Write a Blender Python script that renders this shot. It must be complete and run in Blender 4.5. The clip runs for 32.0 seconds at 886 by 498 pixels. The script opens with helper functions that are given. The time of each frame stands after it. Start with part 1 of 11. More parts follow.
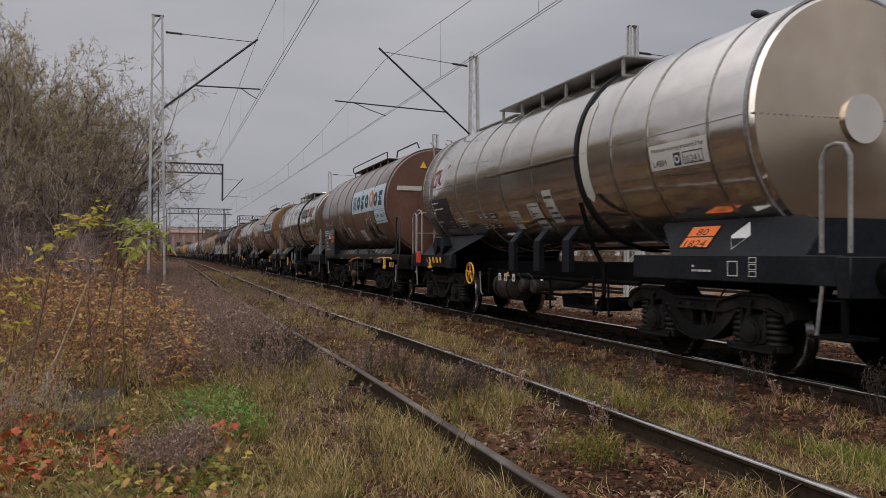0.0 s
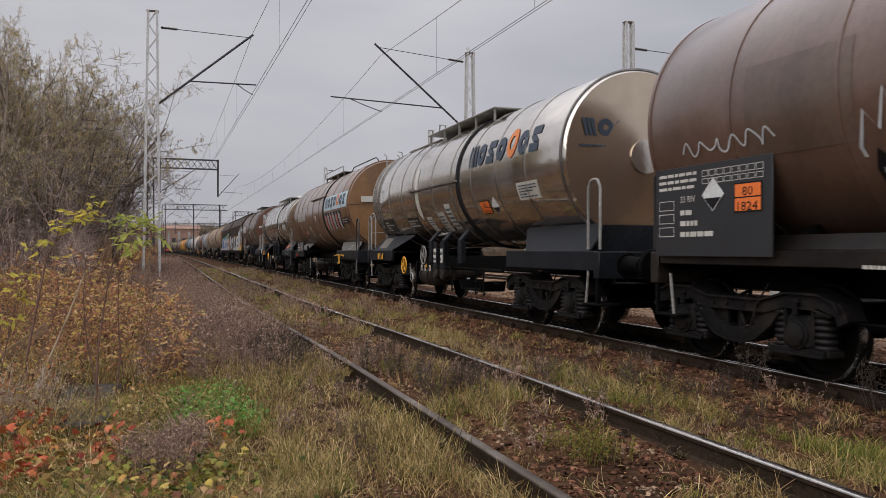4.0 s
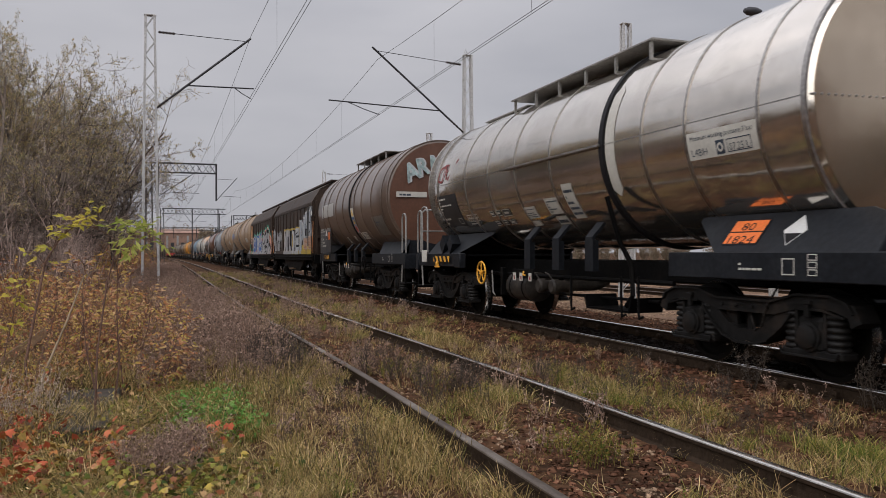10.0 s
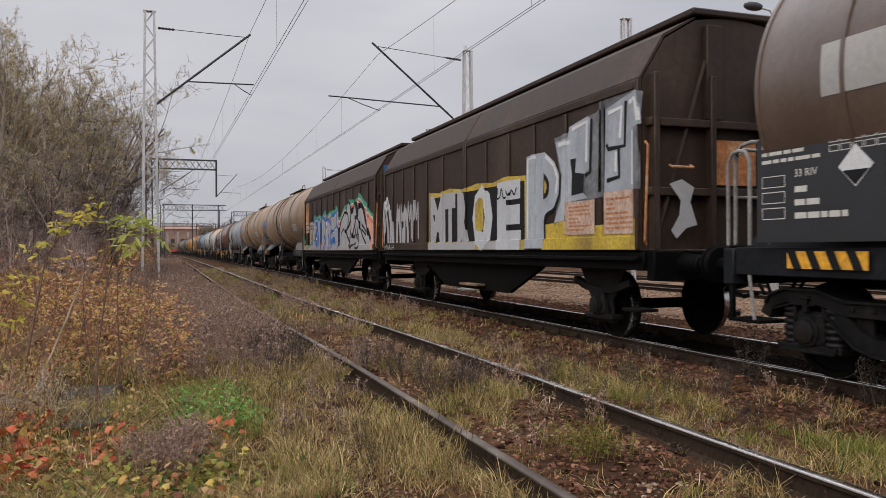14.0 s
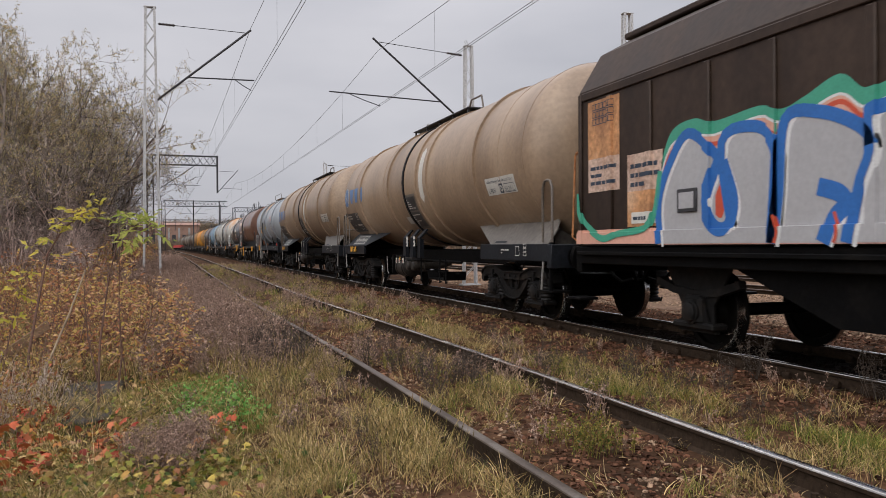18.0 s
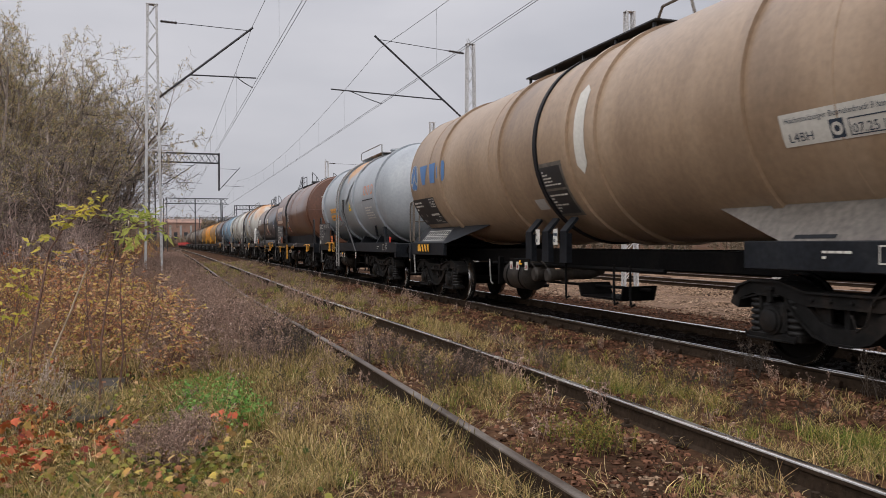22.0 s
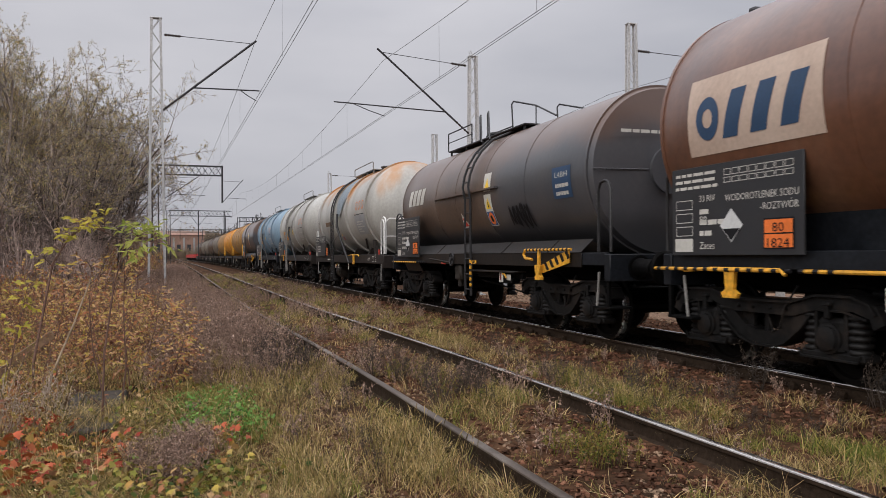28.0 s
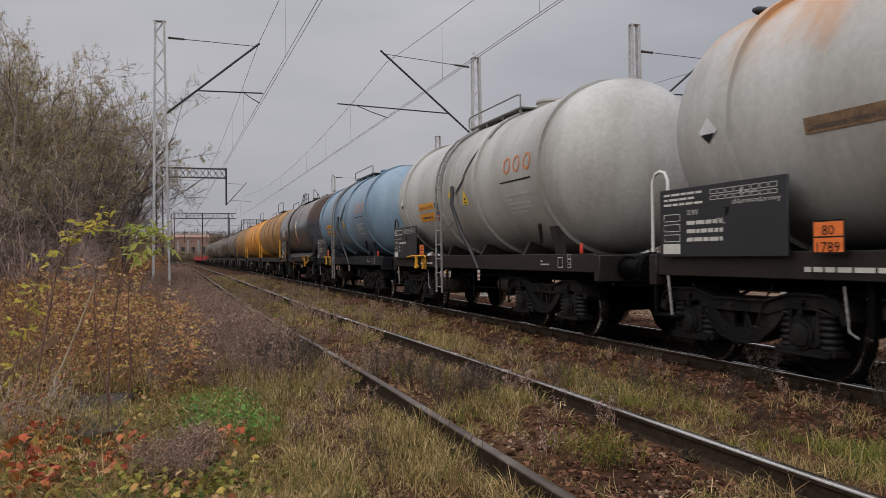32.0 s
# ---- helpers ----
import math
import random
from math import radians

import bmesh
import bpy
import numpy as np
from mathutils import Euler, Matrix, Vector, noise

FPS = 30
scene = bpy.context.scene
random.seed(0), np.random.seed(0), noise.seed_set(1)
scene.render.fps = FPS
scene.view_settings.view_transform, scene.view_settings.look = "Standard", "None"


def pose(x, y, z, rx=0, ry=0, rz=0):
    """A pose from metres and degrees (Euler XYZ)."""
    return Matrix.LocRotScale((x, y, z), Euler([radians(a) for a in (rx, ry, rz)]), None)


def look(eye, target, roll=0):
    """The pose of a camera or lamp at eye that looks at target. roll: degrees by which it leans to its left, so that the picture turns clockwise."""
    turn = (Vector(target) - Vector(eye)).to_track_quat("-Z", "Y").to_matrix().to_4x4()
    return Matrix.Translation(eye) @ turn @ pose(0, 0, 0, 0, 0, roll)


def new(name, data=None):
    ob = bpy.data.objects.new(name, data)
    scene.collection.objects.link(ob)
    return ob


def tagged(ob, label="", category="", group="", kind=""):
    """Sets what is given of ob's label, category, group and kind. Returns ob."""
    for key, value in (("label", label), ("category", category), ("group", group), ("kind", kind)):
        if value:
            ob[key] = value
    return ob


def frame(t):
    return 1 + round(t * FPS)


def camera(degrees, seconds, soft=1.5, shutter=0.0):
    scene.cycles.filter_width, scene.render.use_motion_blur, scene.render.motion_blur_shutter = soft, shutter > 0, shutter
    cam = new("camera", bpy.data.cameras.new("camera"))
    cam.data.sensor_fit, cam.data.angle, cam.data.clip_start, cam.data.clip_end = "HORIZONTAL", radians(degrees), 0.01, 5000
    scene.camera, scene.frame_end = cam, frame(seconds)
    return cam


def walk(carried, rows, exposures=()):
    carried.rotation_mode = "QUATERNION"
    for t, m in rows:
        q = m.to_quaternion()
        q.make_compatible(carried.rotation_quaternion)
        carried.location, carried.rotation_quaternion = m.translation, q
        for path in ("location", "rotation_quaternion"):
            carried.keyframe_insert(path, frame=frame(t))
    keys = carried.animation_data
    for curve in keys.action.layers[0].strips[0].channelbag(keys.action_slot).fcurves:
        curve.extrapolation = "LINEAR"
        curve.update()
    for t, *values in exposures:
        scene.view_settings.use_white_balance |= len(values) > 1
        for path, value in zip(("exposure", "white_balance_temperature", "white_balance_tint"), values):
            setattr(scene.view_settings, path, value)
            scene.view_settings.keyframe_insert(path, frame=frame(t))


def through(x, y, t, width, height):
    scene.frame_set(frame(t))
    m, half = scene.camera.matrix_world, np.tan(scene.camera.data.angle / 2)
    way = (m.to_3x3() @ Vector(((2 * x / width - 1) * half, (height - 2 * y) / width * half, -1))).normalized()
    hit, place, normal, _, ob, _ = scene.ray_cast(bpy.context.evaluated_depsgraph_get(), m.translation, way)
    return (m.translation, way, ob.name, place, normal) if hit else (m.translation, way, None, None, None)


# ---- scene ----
# The camera: held at chest height beside the line, nearly still.
EYE = Vector((0.0, 0.0, 1.455))


def aim(yaw, pitch, roll):
    y, p = radians(yaw), radians(pitch)
    return look(EYE, EYE + Vector((math.sin(y) * math.cos(p), math.cos(y) * math.cos(p), math.sin(p))), roll)


cam = camera(59.08, 32.0, soft=0.3, shutter=0.15)
walk(cam, [(t, aim(yaw, pitch, roll)) for t, yaw, pitch, roll in (
    (0, 18.899, 0.421, 0.167), (0.5, 18.941, 0.322, 0.171), (1, 18.984, 0.247, 0.144), (1.5, 19.028, 0.198, 0.119),
    (2, 19.064, 0.139, 0.129), (2.5, 19.108, 0.097, 0.131), (3, 19.150, 0.089, 0.119), (3.5, 19.188, 0.099, 0.172),
    (5.5, 19.271, 0.301, 0.045), (6, 19.280, 0.339, 0.021), (6.5, 19.287, 0.378, -0.003), (7, 19.292, 0.398, -0.010),
    (7.5, 19.306, 0.408, -0.050), (8, 19.300, 0.406, -0.107), (8.5, 19.297, 0.366, -0.120), (9, 19.297, 0.355, -0.121),
    (9.5, 19.296, 0.350, -0.133), (10, 19.290, 0.327, -0.181), (10.5, 19.291, 0.300, -0.182), (11, 19.292, 0.254, -0.203),
    (11.5, 19.292, 0.197, -0.210), (12, 19.292, 0.140, -0.208), (12.5, 19.294, 0.104, -0.192), (13, 19.293, 0.084, -0.190),
    (13.5, 19.281, 0.060, -0.220), (14, 19.271, 0.017, -0.283), (14.5, 19.255, -0.035, -0.372), (16.5, 19.199, -0.227, -0.454),
    (17, 19.196, -0.257, -0.434), (17.5, 19.189, -0.281, -0.437), (18, 19.183, -0.310, -0.400), (18.5, 19.179, -0.325, -0.356),
    (19, 19.175, -0.336, -0.342), (19.5, 19.157, -0.370, -0.320), (20, 19.137, -0.390, -0.305), (20.5, 19.120, -0.411, -0.278),
    (21, 19.100, -0.423, -0.258), (21.5, 19.088, -0.437, -0.259), (22, 19.076, -0.449, -0.247), (22.5, 19.063, -0.424, -0.280),
    (23, 19.055, -0.346, -0.274), (23.5, 19.049, -0.282, -0.301), (24, 19.048, -0.196, -0.303), (24.5, 19.031, -0.101, -0.339),
    (25, 18.994, 0.012, -0.343), (25.5, 18.985, 0.113, -0.268), (27.5, 18.891, 0.360, -0.330), (28, 18.872, 0.412, -0.362),
    (28.5, 18.840, 0.445, -0.411), (29, 18.808, 0.449, -0.434), (29.5, 18.769, 0.441, -0.472), (30, 18.728, 0.438, -0.520),
    (30.5, 18.695, 0.463, -0.592), (31, 18.663, 0.490, -0.599), (31.5, 18.630, 0.505, -0.602), (32, 18.589, 0.522, -0.587),
)], exposures=[(0, -0.42), (2, -0.14), (3.2, 0.02), (5.6, -0.34), (7.2, -0.34), (8.2, -0.03), (10.5, -0.18), (13, 0.04), (17, 0.12), (20, 0.10), (24, 0.04), (25.2, -0.10), (28, 0.04), (31, -0.22), (32, -0.26)])

# Overcast daylight: a grey cloud deck, brighter overhead, over a pale clear-sky term, and a very soft sun.
SUN_EL, SUN_AZ = 42.0, 235.0
world = bpy.data.worlds.new("overcast")
scene.world = world
world.use_nodes = True
wn, wl = world.node_tree.nodes, world.node_tree.links
wn.clear()
sky = wn.new("ShaderNodeTexSky")
sky.sky_type, sky.sun_disc = "NISHITA", False
sky.sun_elevation, sky.sun_rotation = radians(SUN_EL), radians(SUN_AZ)
sky.dust_density, sky.ozone_density = 4.0, 1.0
sky_dim = wn.new("ShaderNodeMix")
sky_dim.data_type, sky_dim.blend_type = "RGBA", "MULTIPLY"
sky_dim.inputs[0].default_value = 1.0
sky_dim.inputs[7].default_value = (0.09, 0.09, 0.09, 1)
coords = wn.new("ShaderNodeTexCoord")
squash = wn.new("ShaderNodeMapping")
squash.inputs["Scale"].default_value = (1.0, 1.0, 3.2)
cloud = wn.new("ShaderNodeTexNoise")
cloud.inputs["Scale"].default_value, cloud.inputs["Detail"].default_value = 2.2, 5.0
cloud.inputs["Roughness"].default_value = 0.45
ramp = wn.new("ShaderNodeValToRGB")
ramp.color_ramp.elements[0].position, ramp.color_ramp.elements[0].color = 0.32, (0.462, 0.464, 0.510, 1)
ramp.color_ramp.elements[1].position, ramp.color_ramp.elements[1].color = 0.70, (0.640, 0.630, 0.668, 1)
deck = wn.new("ShaderNodeMix")
deck.data_type = "RGBA"
deck.inputs[0].default_value = 0.92
background = wn.new("ShaderNodeBackground")
background.inputs["Strength"].default_value = 1.0
world_out = wn.new("ShaderNodeOutputWorld")
wl.new(sky.outputs[0], sky_dim.inputs[6])
wl.new(coords.outputs["Generated"], squash.inputs[0])
wl.new(squash.outputs[0], cloud.inputs[0])
wl.new(cloud.outputs["Fac"], ramp.inputs[0])
wl.new(sky_dim.outputs[2], deck.inputs[6])
wl.new(ramp.outputs[0], deck.inputs[7])
height = wn.new("ShaderNodeSeparateXYZ")
zenith = wn.new("ShaderNodeMapRange")
zenith.interpolation_type = "SMOOTHSTEP"
zenith.inputs["From Min"].default_value, zenith.inputs["From Max"].default_value = 0.22, 0.95
zenith.inputs["To Min"].default_value, zenith.inputs["To Max"].default_value = 1.0, 2.65
lift = wn.new("ShaderNodeMix")
lift.data_type, lift.blend_type = "RGBA", "MULTIPLY"
lift.inputs[0].default_value = 1.0
wl.new(coords.outputs["Generated"], height.inputs[0])
wl.new(height.outputs[2], zenith.inputs[0])
wl.new(deck.outputs[2], lift.inputs[6])
wl.new(zenith.outputs[0], lift.inputs[7])
wl.new(lift.outputs[2], background.inputs[0])
wl.new(background.outputs[0], world_out.inputs[0])

sun = new("sun", bpy.data.lights.new("sun", "SUN"))
sun.data.energy, sun.data.angle, sun.data.color = 1.5, radians(75), (1.0, 0.945, 0.88)
sun_from = Vector((math.sin(radians(SUN_AZ)) * math.cos(radians(SUN_EL)), math.cos(radians(SUN_AZ)) * math.cos(radians(SUN_EL)), math.sin(radians(SUN_EL))))
sun.matrix_world = look(sun_from * 100, (0, 0, 0))
scene.view_settings.exposure = 0.0

# ---- materials ----
def linear(c):
    return tuple(v / 12.92 if v <= 0.04045 else ((v + 0.055) / 1.055) ** 2.4 for v in c)


def surface(name, base, dark=None, light=None, rough=0.6, metal=0.0, grain=30.0, grain_amount=0.35, stain=1.2,
            stain_amount=0.6, bump=0.02, streak=0.0, rough_var=0.12, per_object=0.0, spec=0.5, island=0.0, coat=0.0):
    """A procedural surface: a base colour that stains towards dark and light at large scale, with fine grain and relief.
    streak stretches the stains downwards, as rain leaves them."""
    m = bpy.data.materials.new(name)
    m.use_nodes = True
    n, l = m.node_tree.nodes, m.node_tree.links
    bsdf = n["Principled BSDF"]
    dark = dark or tuple(v * 0.55 for v in base)
    light = light or tuple(min(1, v * 1.25) for v in base)
    tc = n.new("ShaderNodeTexCoord")
    mp = n.new("ShaderNodeMapping")
    mp.inputs["Scale"].default_value = (1, 1, 1 - 0.88 * streak) if streak else (1, 1, 1)
    big = n.new("ShaderNodeTexNoise")
    big.inputs["Scale"].default_value, big.inputs["Detail"].default_value = stain, 6.0
    big.inputs["Roughness"].default_value = 0.6
    fine = n.new("ShaderNodeTexNoise")
    fine.inputs["Scale"].default_value, fine.inputs["Detail"].default_value = grain, 4.0
    rp = n.new("ShaderNodeValToRGB")
    e = rp.color_ramp.elements
    e[0].position, e[0].color = 0.30, (*dark, 1)
    e[1].position, e[1].color = 0.74, (*light, 1)
    mid = e.new(0.52)
    mid.color = (*base, 1)
    blend = n.new("ShaderNodeMix")
    blend.data_type = "RGBA"
    blend.inputs[0].default_value = stain_amount
    blend.inputs[6].default_value = (*base, 1)
    gr = n.new("ShaderNodeMapRange")
    gr.inputs["From Min"].default_value, gr.inputs["From Max"].default_value = 0.25, 0.75
    gr.inputs["To Min"].default_value, gr.inputs["To Max"].default_value = 1 - grain_amount, 1 + grain_amount
    mul = n.new("ShaderNodeMix")
    mul.data_type, mul.blend_type = "RGBA", "MULTIPLY"
    mul.inputs[0].default_value = 1.0
    l.new(tc.outputs["Object"], mp.inputs[0])
    l.new(mp.outputs[0], big.inputs[0])
    l.new(tc.outputs["Object"], fine.inputs[0])
    l.new(big.outputs["Fac"], rp.inputs[0])
    l.new(rp.outputs[0], blend.inputs[7])
    l.new(fine.outputs["Fac"], gr.inputs[0])
    l.new(blend.outputs[2], mul.inputs[6])
    l.new(gr.outputs[0], mul.inputs[7])
    colour = mul.outputs[2]
    if per_object or island:
        if island:
            info = n.new("ShaderNodeNewGeometry")
            value = info.outputs["Random Per Island"]
        else:
            info = n.new("ShaderNodeObjectInfo")
            value = info.outputs["Random"]
        amount = per_object or island
        vr = n.new("ShaderNodeMapRange")
        vr.inputs["To Min"].default_value, vr.inputs["To Max"].default_value = 1 - amount, 1 + amount
        m2 = n.new("ShaderNodeMix")
        m2.data_type, m2.blend_type = "RGBA", "MULTIPLY"
        m2.inputs[0].default_value = 1.0
        l.new(value, vr.inputs[0])
        l.new(colour, m2.inputs[6])
        l.new(vr.outputs[0], m2.inputs[7])
        colour = m2.outputs[2]
    l.new(colour, bsdf.inputs["Base Color"])
    rr = n.new("ShaderNodeMapRange")
    rr.inputs["To Min"].default_value, rr.inputs["To Max"].default_value = max(0.03, rough - rough_var), min(1, rough + rough_var)
    l.new(big.outputs["Fac"], rr.inputs[0])
    l.new(rr.outputs[0], bsdf.inputs["Roughness"])
    bsdf.inputs["Metallic"].default_value = metal
    bsdf.inputs["Specular IOR Level"].default_value = spec
    bsdf.inputs["Coat Weight"].default_value, bsdf.inputs["Coat Roughness"].default_value = coat, 0.22
    if bump:
        bp = n.new("ShaderNodeBump")
        bp.inputs["Strength"].default_value, bp.inputs["Distance"].default_value = 0.6, bump
        l.new(fine.outputs["Fac"], bp.inputs["Height"])
        l.new(bp.outputs[0], bsdf.inputs["Normal"])
    return m


def plain(name, base, rough=0.5, metal=0.0, grain=40.0, amount=0.12):
    return surface(name, base, rough=rough, metal=metal, grain=grain, grain_amount=amount, stain=3.0, stain_amount=0.25, bump=0.0)


def overcoat(name, under, colour, axis, lo, hi, sign=1.0, centre=None, wobble=0.8, scale=1.5, stretch=(1, 1, 1), strength=1.0):
    """A copy of a surface with a second coat, stain, rust or painted shade on one side of a wavering edge across an
    axis.
    """
    m = under.copy()
    m.name = name
    n, l = m.node_tree.nodes, m.node_tree.links
    socket = n["Principled BSDF"].inputs["Base Color"]
    before = socket.links[0].from_socket
    tc = n.new("ShaderNodeTexCoord")
    mp = n.new("ShaderNodeMapping")
    mp.inputs["Scale"].default_value = stretch
    nz = n.new("ShaderNodeTexNoise")
    nz.inputs["Scale"].default_value, nz.inputs["Detail"].default_value = scale, 7.0
    sep = n.new("ShaderNodeSeparateXYZ")
    l.new(tc.outputs["Object"], mp.inputs[0])
    l.new(mp.outputs[0], nz.inputs[0])
    l.new(tc.outputs["Object"], sep.inputs[0])
    value = sep.outputs["xyz".index(axis)]
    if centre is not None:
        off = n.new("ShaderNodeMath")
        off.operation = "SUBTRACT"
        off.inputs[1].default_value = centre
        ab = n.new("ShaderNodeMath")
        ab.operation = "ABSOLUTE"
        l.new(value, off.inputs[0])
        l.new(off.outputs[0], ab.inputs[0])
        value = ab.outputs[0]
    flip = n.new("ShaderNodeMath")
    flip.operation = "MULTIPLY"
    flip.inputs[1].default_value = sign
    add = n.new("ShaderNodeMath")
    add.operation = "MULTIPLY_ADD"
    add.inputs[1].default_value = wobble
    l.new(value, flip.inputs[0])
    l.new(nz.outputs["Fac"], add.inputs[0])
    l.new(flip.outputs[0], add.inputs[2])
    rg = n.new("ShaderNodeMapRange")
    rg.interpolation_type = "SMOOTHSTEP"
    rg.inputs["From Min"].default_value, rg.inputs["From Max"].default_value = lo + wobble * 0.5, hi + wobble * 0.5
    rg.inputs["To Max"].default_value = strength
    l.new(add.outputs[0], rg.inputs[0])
    mx = n.new("ShaderNodeMix")
    mx.data_type = "RGBA"
    mx.inputs[7].default_value = (*colour, 1)
    l.new(rg.outputs[0], mx.inputs[0])
    l.new(before, mx.inputs[6])
    l.new(mx.outputs[2], socket)
    return m


M = {}
M["rail_side"] = surface("rusty_rail", (0.038, 0.026, 0.018), rough=0.85, grain=25, stain=4, spec=0.08)
M["rail_head"] = surface("polished_rail", (0.66, 0.63, 0.59), rough=0.25, metal=1.0, grain=60, grain_amount=0.15, stain=2, bump=0.0)
M["rail_head_dull"] = surface("dull_rail", (0.13, 0.105, 0.085), (0.055, 0.036, 0.026), (0.27, 0.24, 0.21), rough=0.5, metal=0.6, grain=60, grain_amount=0.3, stain=2.2, stain_amount=0.95, bump=0.0)
M["sleeper"] = surface("old_sleeper", (0.075, 0.062, 0.052), rough=0.9, grain=14, grain_amount=0.5, stain=3, bump=0.03, per_object=0.25, spec=0.08)
M["soil"] = surface("brown_soil", (0.070, 0.037, 0.021), (0.032, 0.019, 0.012), (0.16, 0.088, 0.048), rough=0.95, grain=13, grain_amount=0.6, stain=0.9, stain_amount=0.95, bump=0.07, spec=0.04)
# Oil and the train's shade between the rails, put into the soil colour.
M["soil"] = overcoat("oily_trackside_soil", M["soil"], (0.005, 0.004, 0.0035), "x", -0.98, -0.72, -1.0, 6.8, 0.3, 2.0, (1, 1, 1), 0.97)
M["gravel"] = surface("ballast_stone", (0.130, 0.062, 0.038), (0.050, 0.027, 0.018), (0.24, 0.135, 0.085), rough=0.92, grain=20, grain_amount=0.4, stain=1.6, stain_amount=0.9, bump=0.02, island=0.7, spec=0.04)
# The stones there carry the same oil and train shade in their colour.
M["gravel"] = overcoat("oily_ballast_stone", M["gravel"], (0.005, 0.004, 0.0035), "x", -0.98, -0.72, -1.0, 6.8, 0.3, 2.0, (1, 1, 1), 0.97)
M["mast"] = surface("galvanised_steel", (0.50, 0.50, 0.50), (0.36, 0.34, 0.32), rough=0.6, metal=0.1, grain=25, stain=2.0, bump=0.004)
M["mast_dark"] = surface("dark_steel", (0.045, 0.045, 0.05), rough=0.6, metal=0.3, grain=25, bump=0.004)
M["slab"] = surface("weathered_slab", (0.085, 0.073, 0.062), (0.035, 0.03, 0.024), rough=0.95, grain=22, stain=2.5, stain_amount=0.95, bump=0.01, spec=0.1)
M["concrete"] = surface("grey_concrete", (0.33, 0.33, 0.32), rough=0.85, grain=22, bump=0.01)
M["wire"] = plain("dark_wire", (0.06, 0.06, 0.062), 0.5, 0.3)
M["insulator"] = plain("dark_glazed_insulator", (0.03, 0.022, 0.02), 0.25)
M["gear"] = surface("dusty_brake_gear", (0.026, 0.022, 0.019), (0.010, 0.009, 0.008), (0.060, 0.048, 0.038), spec=0.25, rough=0.6, grain=18, stain=5, stain_amount=0.9, bump=0.004)
M["valve"] = surface("rusty_valve_iron", (0.085, 0.060, 0.045), (0.03, 0.022, 0.018), (0.16, 0.115, 0.085), spec=0.3, rough=0.6, grain=18, stain=5, stain_amount=0.9, bump=0.004)
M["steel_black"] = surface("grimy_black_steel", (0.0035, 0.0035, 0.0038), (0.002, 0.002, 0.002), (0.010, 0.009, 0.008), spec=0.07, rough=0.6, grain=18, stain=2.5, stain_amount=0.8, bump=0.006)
M["frame_blue"] = surface("dark_slate_frame_paint", (0.011, 0.013, 0.017), (0.006, 0.007, 0.009), (0.021, 0.023, 0.026), spec=0.18, rough=0.5, grain=16, stain=2.0, stain_amount=0.8, bump=0.003)
M["frame_grime"] = surface("oily_brown_black_frame", (0.0135, 0.0105, 0.009), (0.004, 0.0035, 0.0032), (0.036, 0.026, 0.020), spec=0.28, rough=0.48, grain=16, stain=2.6, stain_amount=0.9, bump=0.004)
M["sole_slate"] = surface("slate_blue_sole_plate", (0.030, 0.038, 0.050), (0.014, 0.016, 0.02), (0.055, 0.065, 0.078), spec=0.3, rough=0.5, grain=16, stain=2.0, stain_amount=0.8, bump=0.003)
M["frame_brown"] = surface("dark_brown_frame_paint", (0.020, 0.015, 0.013), spec=0.3, rough=0.6, grain=16, stain=2.0, stain_amount=0.8, bump=0.004)
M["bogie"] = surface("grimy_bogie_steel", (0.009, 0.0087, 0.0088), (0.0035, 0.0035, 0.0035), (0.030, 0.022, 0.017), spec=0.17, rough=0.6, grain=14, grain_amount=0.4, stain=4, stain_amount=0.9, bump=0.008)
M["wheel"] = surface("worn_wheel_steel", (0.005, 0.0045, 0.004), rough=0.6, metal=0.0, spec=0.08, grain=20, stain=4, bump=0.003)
M["tread"] = plain("polished_tread", (0.5, 0.5, 0.5), 0.25, 1.0)
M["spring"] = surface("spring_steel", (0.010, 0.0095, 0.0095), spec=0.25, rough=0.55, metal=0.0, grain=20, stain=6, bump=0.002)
M["rail_grey"] = surface("grey_handrail_paint", (0.235, 0.23, 0.22), rough=0.45, grain=30, stain=4, bump=0.0)
M["rail_brown"] = surface("grimy_brown_handrail", (0.125, 0.105, 0.088), rough=0.5, grain=30, stain=4, bump=0.0)
M["rail_dark"] = surface("dark_handrail_paint", (0.018, 0.018, 0.020), rough=0.5, grain=30, stain=4, bump=0.0)
M["rail_white"] = plain("white_handrail_paint", (0.7, 0.7, 0.68), 0.45)
M["silver"] = surface("bright_aluminium_jacket", (0.69, 0.645, 0.585), (0.55, 0.505, 0.45), (0.77, 0.73, 0.67), rough=0.11, metal=0.95, grain=4, grain_amount=0.05, stain=0.9, stain_amount=0.6, bump=0.004, rough_var=0.08)
# Tan base: the warm reflection on the tank ends is put into the colour.
M["silver_disc"] = surface("brushed_aluminium_end", (0.62, 0.515, 0.40), (0.50, 0.405, 0.305), (0.70, 0.60, 0.49), rough=0.19, metal=0.93, grain=3, grain_amount=0.05, stain=0.7, stain_amount=0.7, bump=0.003, rough_var=0.06)
M["band_silver"] = surface("jacket_band", (0.42, 0.40, 0.38), rough=0.35, metal=1.0, grain=30, stain=3, bump=0.0)
M["brown_a"] = surface("weathered_brown_tank", (0.116, 0.066, 0.047), (0.064, 0.036, 0.026), (0.175, 0.112, 0.086), spec=0.5, rough=0.38, grain=14, grain_amount=0.15, stain=0.8, stain_amount=0.9, bump=0.003, streak=0.6, coat=0.9)
M["brown_b"] = surface("dusty_ochre_tank", (0.175, 0.098, 0.055), (0.10, 0.055, 0.032), (0.24, 0.15, 0.095), rough=0.36, grain=14, grain_amount=0.15, stain=0.8, stain_amount=0.9, bump=0.003, streak=0.6, coat=0.9)
